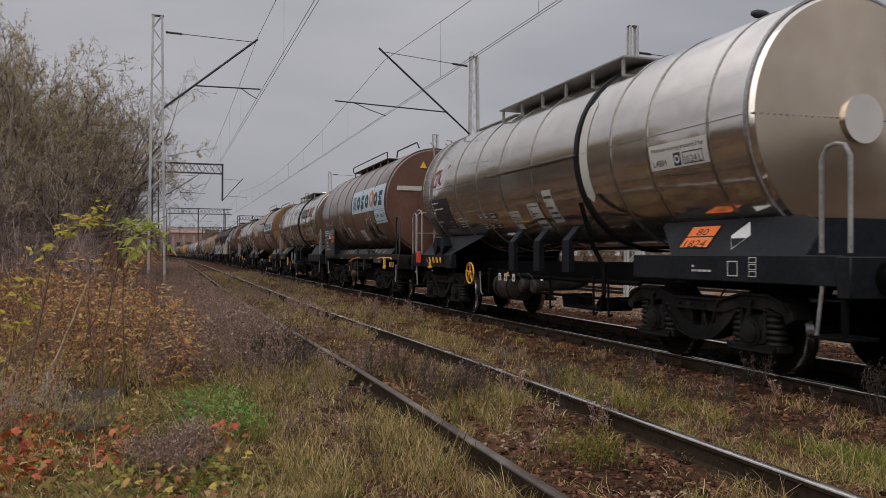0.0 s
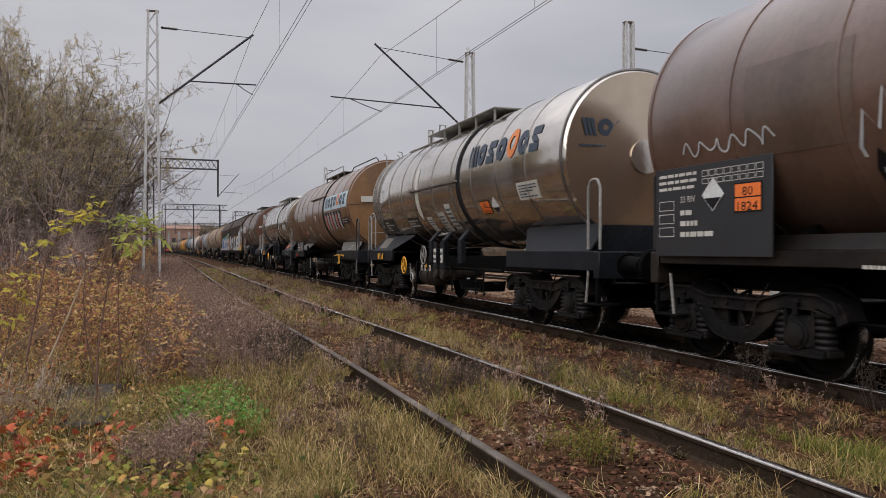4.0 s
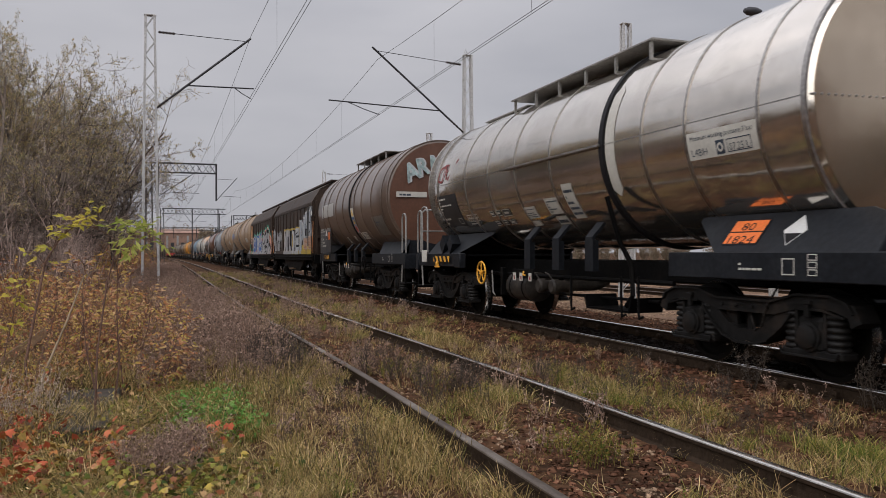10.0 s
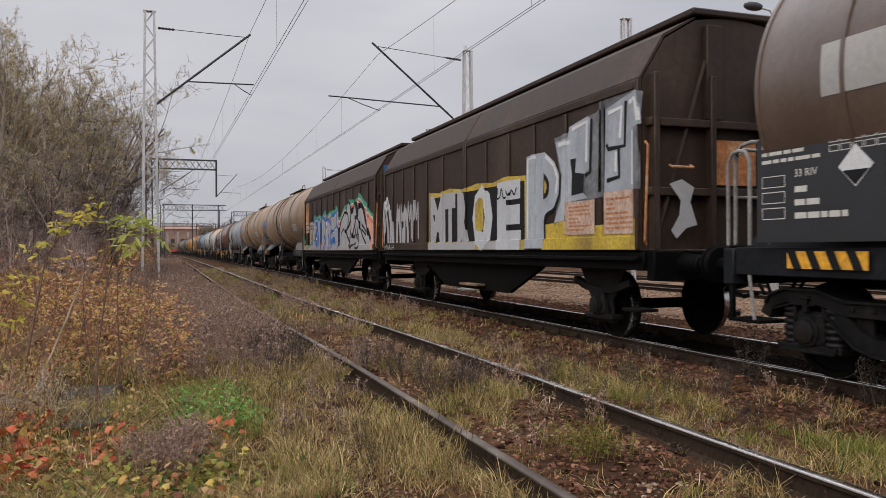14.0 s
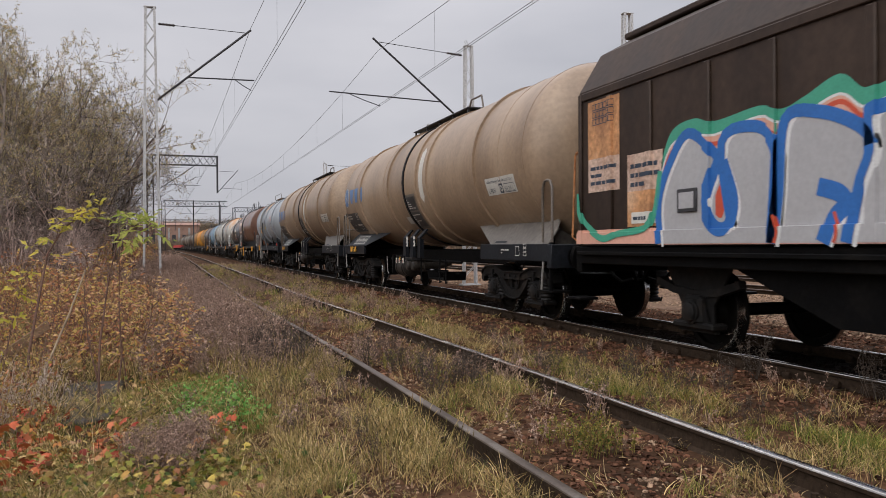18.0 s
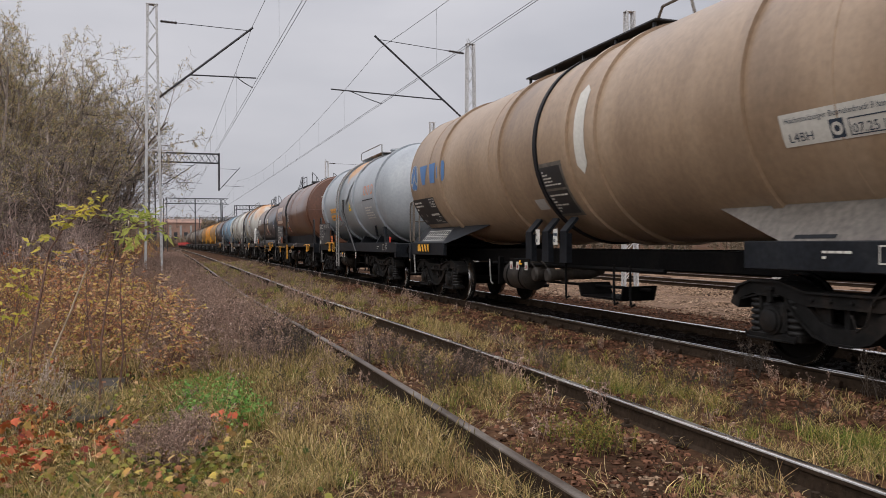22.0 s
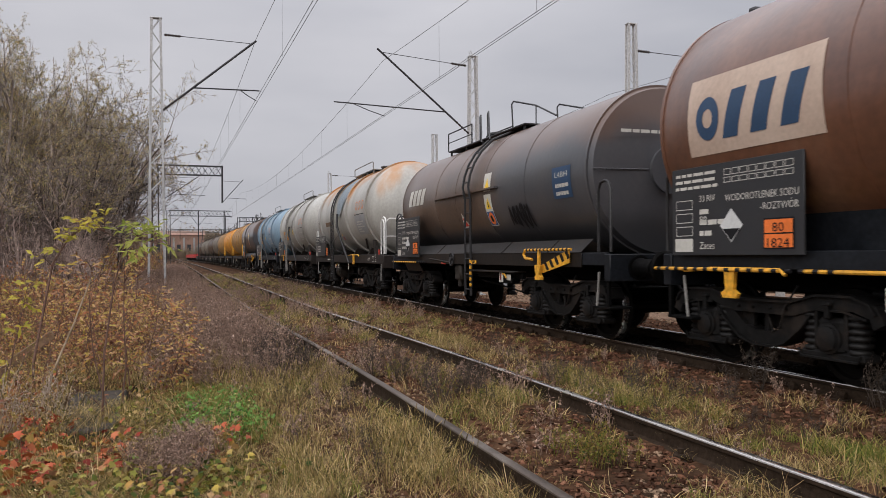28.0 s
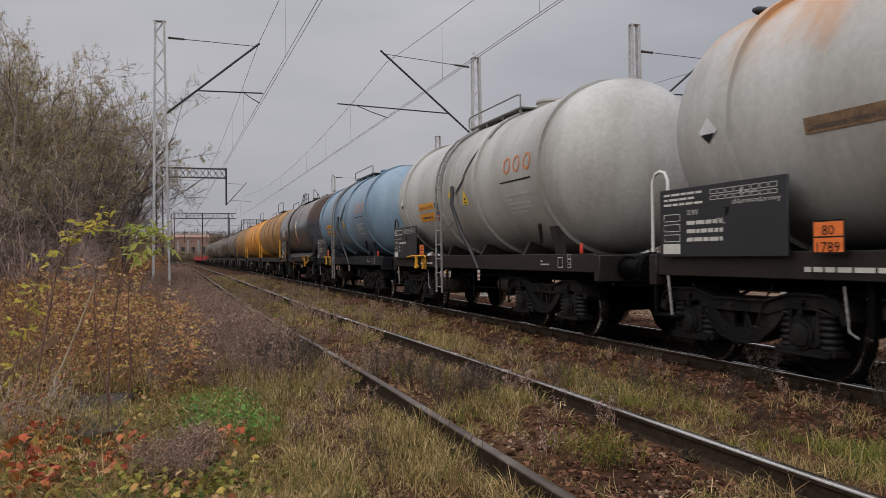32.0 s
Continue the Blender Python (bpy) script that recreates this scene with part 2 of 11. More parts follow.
M["brown_c"] = surface("dull_brown_tank", (0.104, 0.069, 0.051), (0.058, 0.037, 0.027), (0.160, 0.114, 0.088), spec=0.35, rough=0.45, grain=14, grain_amount=0.15, stain=0.8, stain_amount=0.9, bump=0.003, streak=0.6, coat=0.75)
# End colours: the different light on end and flank is put into the tone.
M["end_red"] = surface("red_brown_tank_end", (0.110, 0.048, 0.028), (0.070, 0.030, 0.019), (0.15, 0.075, 0.048), rough=0.45, grain=14, grain_amount=0.15, stain=0.9, stain_amount=0.9, bump=0.003, streak=0.5)
M["end_ochre"] = surface("ochre_brown_tank_end", (0.20, 0.105, 0.045), (0.12, 0.062, 0.028), (0.26, 0.15, 0.075), rough=0.42, grain=14, grain_amount=0.15, stain=0.9, stain_amount=0.9, bump=0.003, streak=0.5)
M["tan"] = surface("dusty_tan_tank", (0.29, 0.205, 0.135), (0.17, 0.115, 0.075), (0.37, 0.28, 0.20), rough=0.5, grain=12, grain_amount=0.14, stain=0.7, stain_amount=0.9, bump=0.003, streak=0.7, coat=0.25)
M["rust"] = surface("rust_brown_tank", (0.145, 0.060, 0.032), (0.075, 0.033, 0.022), (0.20, 0.105, 0.065), rough=0.42, grain=12, grain_amount=0.18, stain=0.9, stain_amount=0.95, bump=0.003, streak=0.7, coat=0.7)
M["pale_blue"] = surface("pale_blue_grey_tank", (0.30, 0.33, 0.36), (0.18, 0.195, 0.21), (0.38, 0.41, 0.44), rough=0.42, grain=14, grain_amount=0.08, stain=0.7, stain_amount=0.7, bump=0.002, streak=0.8, coat=0.35)
M["pale_grey"] = surface("streaked_pale_grey_tank", (0.42, 0.415, 0.39), (0.25, 0.235, 0.205), (0.53, 0.53, 0.505), rough=0.48, grain=14, grain_amount=0.10, stain=0.9, stain_amount=0.95, bump=0.002, streak=0.9, coat=0.3)
M["blue"] = surface("faded_blue_tank", (0.185, 0.285, 0.375), (0.12, 0.17, 0.22), (0.27, 0.36, 0.44), rough=0.45, grain=14, grain_amount=0.10, stain=0.9, stain_amount=0.9, bump=0.002, streak=0.8, coat=0.3)
M["orange_tank"] = surface("orange_yellow_tank", (0.62, 0.27, 0.035), (0.33, 0.15, 0.04), (0.72, 0.36, 0.07), rough=0.45, grain=14, stain=0.9, stain_amount=0.9, bump=0.002, streak=0.6)
M["ochre_tank"] = surface("ochre_grime_tank", (0.33, 0.18, 0.06), (0.16, 0.10, 0.05), rough=0.5, grain=14, stain=0.9, stain_amount=0.9, bump=0.002, streak=0.6)
M["grey_brown"] = surface("grey_brown_tank", (0.17, 0.145, 0.115), (0.09, 0.075, 0.06), (0.24, 0.21, 0.175), rough=0.5, grain=12, grain_amount=0.14, stain=0.7, stain_amount=0.9, bump=0.003, streak=0.7)
M["red_flat"] = surface("red_flat_wagon_paint", (0.42, 0.05, 0.04), rough=0.5, grain=14, stain=1.2, bump=0.003)
M["hopper"] = surface("dark_brown_sliding_wall", (0.040, 0.0255, 0.0185), (0.021, 0.0135, 0.010), (0.066, 0.044, 0.032), rough=0.58, spec=0.25, grain=10, grain_amount=0.25, stain=0.9, stain_amount=0.95, bump=0.003, streak=0.7)
M["skirt_grey"] = surface("weathered_grey_skirt", (0.125, 0.112, 0.098), (0.07, 0.06, 0.052), rough=0.5, grain=14, stain=1.2, stain_amount=0.9, bump=0.0, streak=0.8)
M["two_tone"] = overcoat("brown_over_charcoal_tank", M["brown_c"], (0.044, 0.060, 0.078), "y", 1.1, 2.3, -1.0, None, 2.2, 0.8, (1, 1, 1), 0.72)
M["two_tone"] = overcoat("brown_over_charcoal_tank", M["two_tone"], (0.035, 0.036, 0.040), "z", -1.95, -1.55, -1.0, None, 0.5, 1.2)
M["two_tone"] = overcoat("brown_over_charcoal_tank", M["two_tone"], (0.128, 0.072, 0.050), "z", 2.75, 3.25, 1.0, None, 0.8, 0.9, (1, 1, 1), 0.8)
M["rusty_grey"] = overcoat("pale_grey_tank_with_rust", M["pale_grey"], (0.46, 0.215, 0.065), "z", 3.15, 4.0, 1.0, None, 2.8, 1.1, (1, 1, 0.20), 0.92)
M["grimy_grey"] = overcoat("pale_grey_tank_with_dull_streaks", M["pale_grey"], (0.24, 0.20, 0.14), "z", 3.9, 4.6, 1.0, None, 2.3, 1.4, (1, 1, 0.15), 0.6)
M["rust_spill"] = overcoat("rust_streaked_spill_plate", M["pale_blue"], (0.52, 0.25, 0.07), "z", 3.2, 3.5, 1.0, None, 1.4, 2.2, (1, 1, 0.3), 0.95)
M["white"] = plain("white_paint", (0.62, 0.63, 0.63), 0.5)
M["off_white"] = surface("aged_white_paint", (0.52, 0.51, 0.47), (0.40, 0.37, 0.33), rough=0.5, grain=20, grain_amount=0.10, stain=1.2, stain_amount=0.6, bump=0.0, streak=0.6)
M["patch_grey"] = surface("repainted_grey_patch", (0.30, 0.31, 0.325), (0.22, 0.225, 0.23), (0.36, 0.37, 0.38), rough=0.5, grain=16, grain_amount=0.1, stain=1.2, stain_amount=0.8, bump=0.0, streak=0.5)
M["faded_pink"] = surface("faded_pinkish_panel", (0.50, 0.385, 0.31), (0.36, 0.25, 0.19), (0.58, 0.47, 0.39), rough=0.5, grain=20, grain_amount=0.10, stain=0.8, stain_amount=0.8, bump=0.0, streak=0.7)
M["grey_patch"] = surface("grey_overpaint", (0.36, 0.35, 0.335), (0.30, 0.29, 0.27), rough=0.5, grain=20, grain_amount=0.10, stain=1.0, stain_amount=0.5, bump=0.0, streak=0.5)
M["black_panel"] = plain("black_lettering_panel", (0.022, 0.023, 0.026), 0.45)
M["orange"] = plain("hazard_orange", (0.82, 0.19, 0.035), 0.5)
M["yellow"] = surface("hazard_yellow", (0.72, 0.36, 0.03), (0.45, 0.22, 0.03), rough=0.5, grain=20, stain=3, bump=0.0)
M["sign_yellow"] = plain("sign_yellow", (0.85, 0.55, 0.03), 0.5)
M["sign_blue"] = plain("sign_blue", (0.03, 0.09, 0.25), 0.5)
M["pale_panel"] = surface("pale_blue_panel", (0.42, 0.53, 0.60), (0.33, 0.42, 0.48), rough=0.45, grain=20, grain_amount=0.12, stain=1.5, stain_amount=0.3, bump=0.0)
M["ink"] = plain("dark_slate_lettering", (0.03, 0.045, 0.07), 0.5)
M["ink_blue"] = plain("blue_lettering", (0.075, 0.17, 0.36), 0.5)
M["ink_navy"] = plain("navy_lettering", (0.02, 0.055, 0.12), 0.5)
M["ink_red"] = plain("dark_red_lettering", (0.22, 0.03, 0.03), 0.5)
M["ink_orange"] = plain("orange_lettering", (0.60, 0.19, 0.05), 0.5)
M["notice_orange"] = plain("orange_notice_paint", (0.72, 0.33, 0.05), 0.5)
M["red"] = plain("signal_red", (0.55, 0.045, 0.025), 0.5)
M["spray_grey"] = surface("silver_spray_paint", (0.37, 0.37, 0.385), (0.30, 0.30, 0.31), rough=0.45, grain=20, grain_amount=0.08, stain=0.9, stain_amount=0.5, bump=0.0)
M["spray_haze"] = surface("thin_spray_haze", (0.16, 0.165, 0.175), (0.07, 0.07, 0.075), rough=0.5, grain=14, stain=1.4, stain_amount=0.9, bump=0.0)
M["faded_plate"] = surface("faded_pinkish_plate", (0.46, 0.33, 0.26), (0.34, 0.17, 0.10), rough=0.6, grain=20, stain=2.5, stain_amount=0.8, bump=0.0)
M["spray_white"] = surface("pale_spray_paint", (0.47, 0.49, 0.51), (0.38, 0.39, 0.40), (0.55, 0.57, 0.58), rough=0.5, grain=20, grain_amount=0.08, stain=1.2, stain_amount=0.6, bump=0.0)
M["spray_pale"] = surface("pale_grey_blue_spray_paint", (0.34, 0.37, 0.41), (0.24, 0.26, 0.29), (0.44, 0.47, 0.50), rough=0.5, grain=12, grain_amount=0.12, stain=1.6, stain_amount=0.9, bump=0.0, streak=0.5)
M["rust_panel"] = surface("faded_rusty_panel", (0.50, 0.25, 0.11), (0.22, 0.10, 0.05), (0.60, 0.40, 0.26), rough=0.6, grain=20, stain=1.6, stain_amount=0.95, bump=0.0, streak=0.4)
M["spray_blue"] = plain("blue_spray_paint", (0.022, 0.125, 0.40), 0.5)
M["spray_green"] = plain("green_spray_paint", (0.05, 0.30, 0.20), 0.5)
M["spray_pink"] = surface("salmon_spray_paint", (0.62, 0.34, 0.26), (0.52, 0.26, 0.19), rough=0.5, grain=20, grain_amount=0.08, stain=1.2, stain_amount=0.5, bump=0.0)
M["spray_black"] = surface("black_spray_paint", (0.010, 0.010, 0.012), rough=0.6, grain=40, grain_amount=0.12, stain=3.0, stain_amount=0.25, bump=0.0, spec=0.2)
M["spray_red"] = plain("red_spray_paint", (0.50, 0.075, 0.035), 0.5)
M["spray_yellow"] = surface("yellow_spray_paint", (0.46, 0.33, 0.045), (0.20, 0.13, 0.045), rough=0.5, grain=20, stain=1.6, stain_amount=0.9, bump=0.0, streak=0.5)
M["spray_cyan"] = surface("pale_cyan_spray_paint", (0.36, 0.47, 0.48), (0.20, 0.25, 0.25), rough=0.5, grain=12, stain=5, stain_amount=0.9, bump=0.0)
M["rust_patch"] = surface("orange_rust", (0.40, 0.16, 0.055), (0.25, 0.10, 0.04), (0.48, 0.30, 0.18), rough=0.75, grain=20, stain=2.5, stain_amount=0.9, bump=0.004)
M["cover_blue"] = surface("blue_grey_spill_plate", (0.20, 0.25, 0.29), rough=0.45, grain=14, stain=1.5, bump=0.002)
M["pale_wood"] = surface("pale_dry_wood", (0.36, 0.28, 0.20), (0.22, 0.16, 0.11), rough=0.9, grain=16, stain=3, bump=0.01, spec=0.1)
M["wood"] = surface("old_wood", (0.20, 0.125, 0.07), rough=0.9, grain=16, stain=3, bump=0.01)

# ---- mesh tools ----
class Shape:
    """Collects vertices and faces of one mesh."""

    def __init__(self):
        self.v, self.f = [], []

    def add(self, verts, faces):
        k = len(self.v)
        self.v += [tuple(p) for p in verts]
        self.f += [tuple(i + k for i in f) for f in faces]
        return self

    def box(self, x0, x1, y0, y1, z0, z1, b=0.0):
        x0, x1, y0, y1, z0, z1 = min(x0, x1), max(x0, x1), min(y0, y1), max(y0, y1), min(z0, z1), max(z0, z1)
        b = min(b, (x1 - x0) * 0.4, (y1 - y0) * 0.4, (z1 - z0) * 0.4)
        if b <= 0:
            vs = [(x, y, z) for x in (x0, x1) for y in (y0, y1) for z in (z0, z1)]
            return self.add(vs, [(0, 1, 3, 2), (4, 6, 7, 5), (0, 4, 5, 1), (2, 3, 7, 6), (0, 2, 6, 4), (1, 5, 7, 3)])
        c = ((x0, x1), (y0, y1), (z0, z1))
        vs, index = [], {}
        for s in ((i, j, k) for i in (0, 1) for j in (0, 1) for k in (0, 1)):
            for axis in range(3):
                p = [c[a][s[a]] + (0 if a == axis else (b if s[a] == 0 else -b)) for a in range(3)]
                index[s, axis] = len(vs)
                vs.append(p)
        fs = []
        for axis in range(3):
            o = [a for a in range(3) if a != axis]
            for side in (0, 1):
                ring = []
                for i, j in ((0, 0), (1, 0), (1, 1), (0, 1)):
                    s = [0, 0, 0]
                    s[axis], s[o[0]], s[o[1]] = side, i, j
                    ring.append(index[tuple(s), axis])
                if (side == 0) == (axis != 1):
                    ring.reverse()
                fs.append(ring)
            for i in (0, 1):
                for j in (0, 1):
                    s0, s1 = [0, 0, 0], [0, 0, 0]
                    s0[axis], s1[axis] = 0, 1
                    s0[o[0]] = s1[o[0]] = i
                    s0[o[1]] = s1[o[1]] = j
                    fs.append((index[tuple(s0), o[0]], index[tuple(s1), o[0]], index[tuple(s1), o[1]], index[tuple(s0), o[1]]))
        for s in ((i, j, k) for i in (0, 1) for j in (0, 1) for k in (0, 1)):
            fs.append(tuple(index[s, a] for a in range(3)))
        return self.add(vs, fs)

    def tube(self, pts, r, seg=8, cap=True):
        """A round bar along a chain of points; r a number or one a point."""
        pts = [Vector(p) for p in pts]
        rs = r if isinstance(r, (list, tuple)) else [r] * len(pts)
        vs, fs = [], []
        side = None
        for i, p in enumerate(pts):
            d = (pts[min(i + 1, len(pts) - 1)] - pts[max(i - 1, 0)]).normalized()
            if side is None:
                side = d.orthogonal().normalized()
            else:
                side = (side - d * side.dot(d))
                side = side.normalized() if side.length > 1e-6 else d.orthogonal().normalized()
            up = d.cross(side)
            for k in range(seg):
                a = 2 * math.pi * k / seg
                vs.append(p + (side * math.cos(a) + up * math.sin(a)) * rs[i])
        for i in range(len(pts) - 1):
            for k in range(seg):
                a, b = i * seg + k, i * seg + (k + 1) % seg
                fs.append((a, b, b + seg, a + seg))
        if cap:
            fs.append(tuple(range(seg - 1, -1, -1)))
            fs.append(tuple(range((len(pts) - 1) * seg, len(pts) * seg)))
        return self.add(vs, fs)

    def lathe(self, profile, centre=(0, 0, 0), axis="y", seg=48, a0=0.0, a1=360.0, close=False):
        """Turns a profile of (along, radius) about an axis through centre."""
        full = abs(a1 - a0) >= 359.9
        n = seg if full else seg + 1
        vs, fs = [], []
        for s, r in profile:
            for k in range(n):
                a = radians(a0 + (a1 - a0) * k / seg)
                u, w = r * math.cos(a), r * math.sin(a)
                q = {"y": (u, s, w), "z": (u, w, s), "x": (s, u, w)}[axis]
                vs.append((q[0] + centre[0], q[1] + centre[1], q[2] + centre[2]))
        m = len(profile)
        for i in range(m if close else m - 1):
            j = (i + 1) % m
            for k in range(seg):
                k1 = (k + 1) % n if full else k + 1
                f = (i * n + k, i * n + k1, j * n + k1, j * n + k)
                fs.append(f if axis != "y" else f[::-1])
        return self.add(vs, fs)

    def prism(self, outline, axis, s0, s1):
        """An outline of two coordinates swept along an axis: 'x' takes (y, z), 'y' takes (x, z), 'z' takes (x, y)."""
        n = len(outline)
        put = {"x": lambda s, p: (s, p[0], p[1]), "y": lambda s, p: (p[0], s, p[1]), "z": lambda s, p: (p[0], p[1], s)}[axis]
        vs = [put(s0, p) for p in outline] + [put(s1, p) for p in outline]
        fs = [tuple(range(n - 1, -1, -1)), tuple(range(n, 2 * n))]
        fs += [(i, (i + 1) % n, n + (i + 1) % n, n + i) for i in range(n)]
        return self.add(vs, fs)

    def strap(self, pts, t, x0, x1):
        """A flat bar of thickness t, bent along points in the (y, z) plane, between x0 and x1."""
        up, lo = [], []
        for i, (y, z) in enumerate(pts):
            a, b = pts[max(i - 1, 0)], pts[min(i + 1, len(pts) - 1)]
            d = math.hypot(b[0] - a[0], b[1] - a[1])
            ny, nz = -(b[1] - a[1]) / d * t / 2, (b[0] - a[0]) / d * t / 2
            up.append((y + ny, z + nz))
            lo.append((y - ny, z - nz))
        for i in range(len(pts) - 1):
            self.prism([lo[i], lo[i + 1], up[i + 1], up[i]], "x", x0, x1)
        return self

    def moved(self, m):
        self.v = [tuple(m @ Vector(p)) for p in self.v]
        return self

    def mesh(self, name, mat, smooth=40):
        me = bpy.data.meshes.new(name)
        me.from_pydata(self.v, [], self.f)
        me.materials.append(mat)
        bm = bmesh.new()
        bm.from_mesh(me)
        bmesh.ops.recalc_face_normals(bm, faces=bm.faces)
        bm.to_mesh(me)
        bm.free()
        if smooth:
            me.polygons.foreach_set("use_smooth", [True] * len(me.polygons))
            me.set_sharp_from_angle(angle=radians(smooth))
        return me


def part(name, shape, mat, parent=None, label="", smooth=40):
    data = shape if isinstance(shape, bpy.types.Mesh) else shape.mesh(name, mat, smooth)
    ob = new(name, data)
    if parent:
        ob.parent = parent
    if label:
        ob["label"] = label
    return ob


# ---- the line of the tracks ----
RAIL_TOP, TRACK_A, TRACK_B, TRACK_C, TRACK_D = 0.20, 2.645, 6.80, 15.6, 20.0


def bend(y):
    """Sideways drift of the whole line far away, where it curves to the west."""
    return -max(0.0, y - 50.0) ** 2 / 13000.0


def bend_angle(y):
    return math.degrees(math.atan(2 * max(0.0, y - 50.0) / 13000.0))


def siding(y):
    """The near track leans away a little as it runs on."""
    k = min(max((y - 7.0) / 14.0, 0.0), 1.0)
    return -0.24 * k * k * (3 - 2 * k)


def rand_noise(x, y, s, seed=0.0):
    return noise.noise(Vector((x * s, y * s, seed)))


def ground_z(x, y):
    z = 0.05 * rand_noise(x, y, 0.35) + 0.03 * rand_noise(x, y, 1.3, 4.0)
    left = min(max((1.2 - (x - bend(y))) / 2.5, 0.0), 1.0)
    z += 0.24 * left * min(max((y - 9.0) / 14.0, 0.0), 1.0)
    far_left = min(max((-2.5 - x) / 5.0, 0.0), 1.0)
    z += 0.30 * far_left
    xs = x - bend(y)
    for centre, rise in ((TRACK_A, 0.05), (TRACK_B, 0.055), (TRACK_C, 0.07), (TRACK_D, 0.07)):
        d = abs(xs - centre - (siding(y) if centre == TRACK_A else 0.0))
        k = min(max((2.1 - d) / 0.9, 0.0), 1.0)
        z = z * (1 - 0.75 * k) + rise * k
    return z


def steps(stops):
    out = []
    for a, b, d in stops:
        n = max(1, round((b - a) / d))
        out += [a + (b - a) * i / n for i in range(n)]
    return out + [stops[-1][1]]


gx = steps([(-2500, -300, 440), (-300, -60, 40), (-60, -14, 6), (-14, -3, 0.6), (-3, 11, 0.22), (11, 24, 0.6), (24, 90, 8), (90, 400, 60), (400, 2500, 420)])
gy = steps([(-2500, -300, 440), (-300, -60, 40), (-60, -6, 5), (-6, 24, 0.24), (24, 60, 0.7), (60, 160, 3), (160, 420, 12), (420, 3000, 400)])
ground = Shape()
ground.v = [(x, y, ground_z(x, y)) for y in gy for x in gx]
w = len(gx)
ground.f = [(j * w + i, j * w + i + 1, (j + 1) * w + i + 1, (j + 1) * w + i) for j in range(len(gy) - 1) for i in range(w - 1)]
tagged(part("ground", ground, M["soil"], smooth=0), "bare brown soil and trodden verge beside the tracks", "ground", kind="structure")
for p in bpy.data.objects["ground"].data.polygons:
    p.use_smooth = True

# Rails: one long rail a thing, with foot, web and head; the running surface is a part.
RAIL_PROFILE = [(-0.07, -0.172), (0.07, -0.172), (0.07, -0.16), (0.012, -0.135), (0.009, -0.05), (0.034, -0.036), (0.036, -0.014), (-0.036, -0.014), (-0.034, -0.036), (-0.009, -0.05), (-0.012, -0.135), (-0.07, -0.16)]
HEAD_PROFILE = [(-0.036, -0.014), (0.036, -0.014), (0.0335, -0.006), (0.025, -0.0015), (0.0, 0.0), (-0.025, -0.0015), (-0.0335, -0.006)]


def sweep(profile, ys, xf, z):
    s = Shape()
    n = len(profile)
    for y in ys:
        s.v += [(xf(y) + px, y, z + pz) for px, pz in profile]
    for i in range(len(ys) - 1):
        s.f += [(i * n + k, i * n + (k + 1) % n, (i + 1) * n + (k + 1) % n, (i + 1) * n + k) for k in range(n)]
    s.f += [tuple(range(n)), tuple(range((len(ys) - 1) * n, len(ys) * n))]
    return s


rail_ys = steps([(-60, 0, 10), (0, 40, 1.0), (40, 200, 5), (200, 900, 20)])
for centre, head, lean in ((TRACK_A, "rail_head", siding), (TRACK_B, "rail_head", None), (TRACK_C, "rail_head_dull", None), (TRACK_D, "rail_head_dull", None)):
    for side in (-0.735, 0.735):
        xf = lambda y, c=centre, s=side, f=lean: c + s + bend(y) + (f(y) if f else 0.0)
        dull = centre == TRACK_A and side < 0
        rail = part("rail", sweep(RAIL_PROFILE, rail_ys, xf, RAIL_TOP), M["rail_side"], smooth=30)
        tagged(rail, "long rusty steel rail with a %s running surface" % ("dull" if dull or head != "rail_head" else "bright polished"), "rail", "rails of the tracks", "structure")
        part("running_surface", sweep(HEAD_PROFILE, rail_ys, xf, RAIL_TOP + 0.001), M["rail_head_dull" if dull else head], rail)

# Sleepers with chairs and screws; the near stretch singly.
SLEEPER = Shape().box(-1.25, 1.25, -0.13, 0.13, -0.16, 0.0, 0.02).mesh("sleeper", M["sleeper"], 30)
CLIP = Shape().box(-0.17, 0.17, -0.08, 0.08, 0.0, 0.02, 0.005)
for cx in (-0.12, 0.12):
    CLIP.box(cx - 0.035, cx + 0.035, -0.05, 0.05, 0.02, 0.055, 0.012)
    CLIP.lathe([(0.05, 0.0), (0.05, 0.022), (0.09, 0.022), (0.095, 0.0)], (cx, 0, 0), "z", 6)
CLIP = CLIP.mesh("rail_fastening", M["rail_side"], 30)
STOUT = Shape().box(-0.18, 0.18, -0.08, 0.08, 0.0, 0.025, 0.006)
for cx in (-0.11, 0.11):
    STOUT.lathe([(-0.045, 0.0), (-0.045, 0.028), (-0.03, 0.038), (0.03, 0.038), (0.045, 0.028), (0.045, 0.0)], (cx, 0, 0.062), "y", 12)
    STOUT.box(cx - 0.035, cx + 0.035, -0.04, 0.04, 0.02, 0.065, 0.01)
    STOUT.lathe([(0.05, 0.018), (0.112, 0.018), (0.118, 0.0)], (cx, 0, 0), "z", 6)
STOUT = STOUT.mesh("rail_fastening", M["rail_side"], 30)
sleeper_rows = []
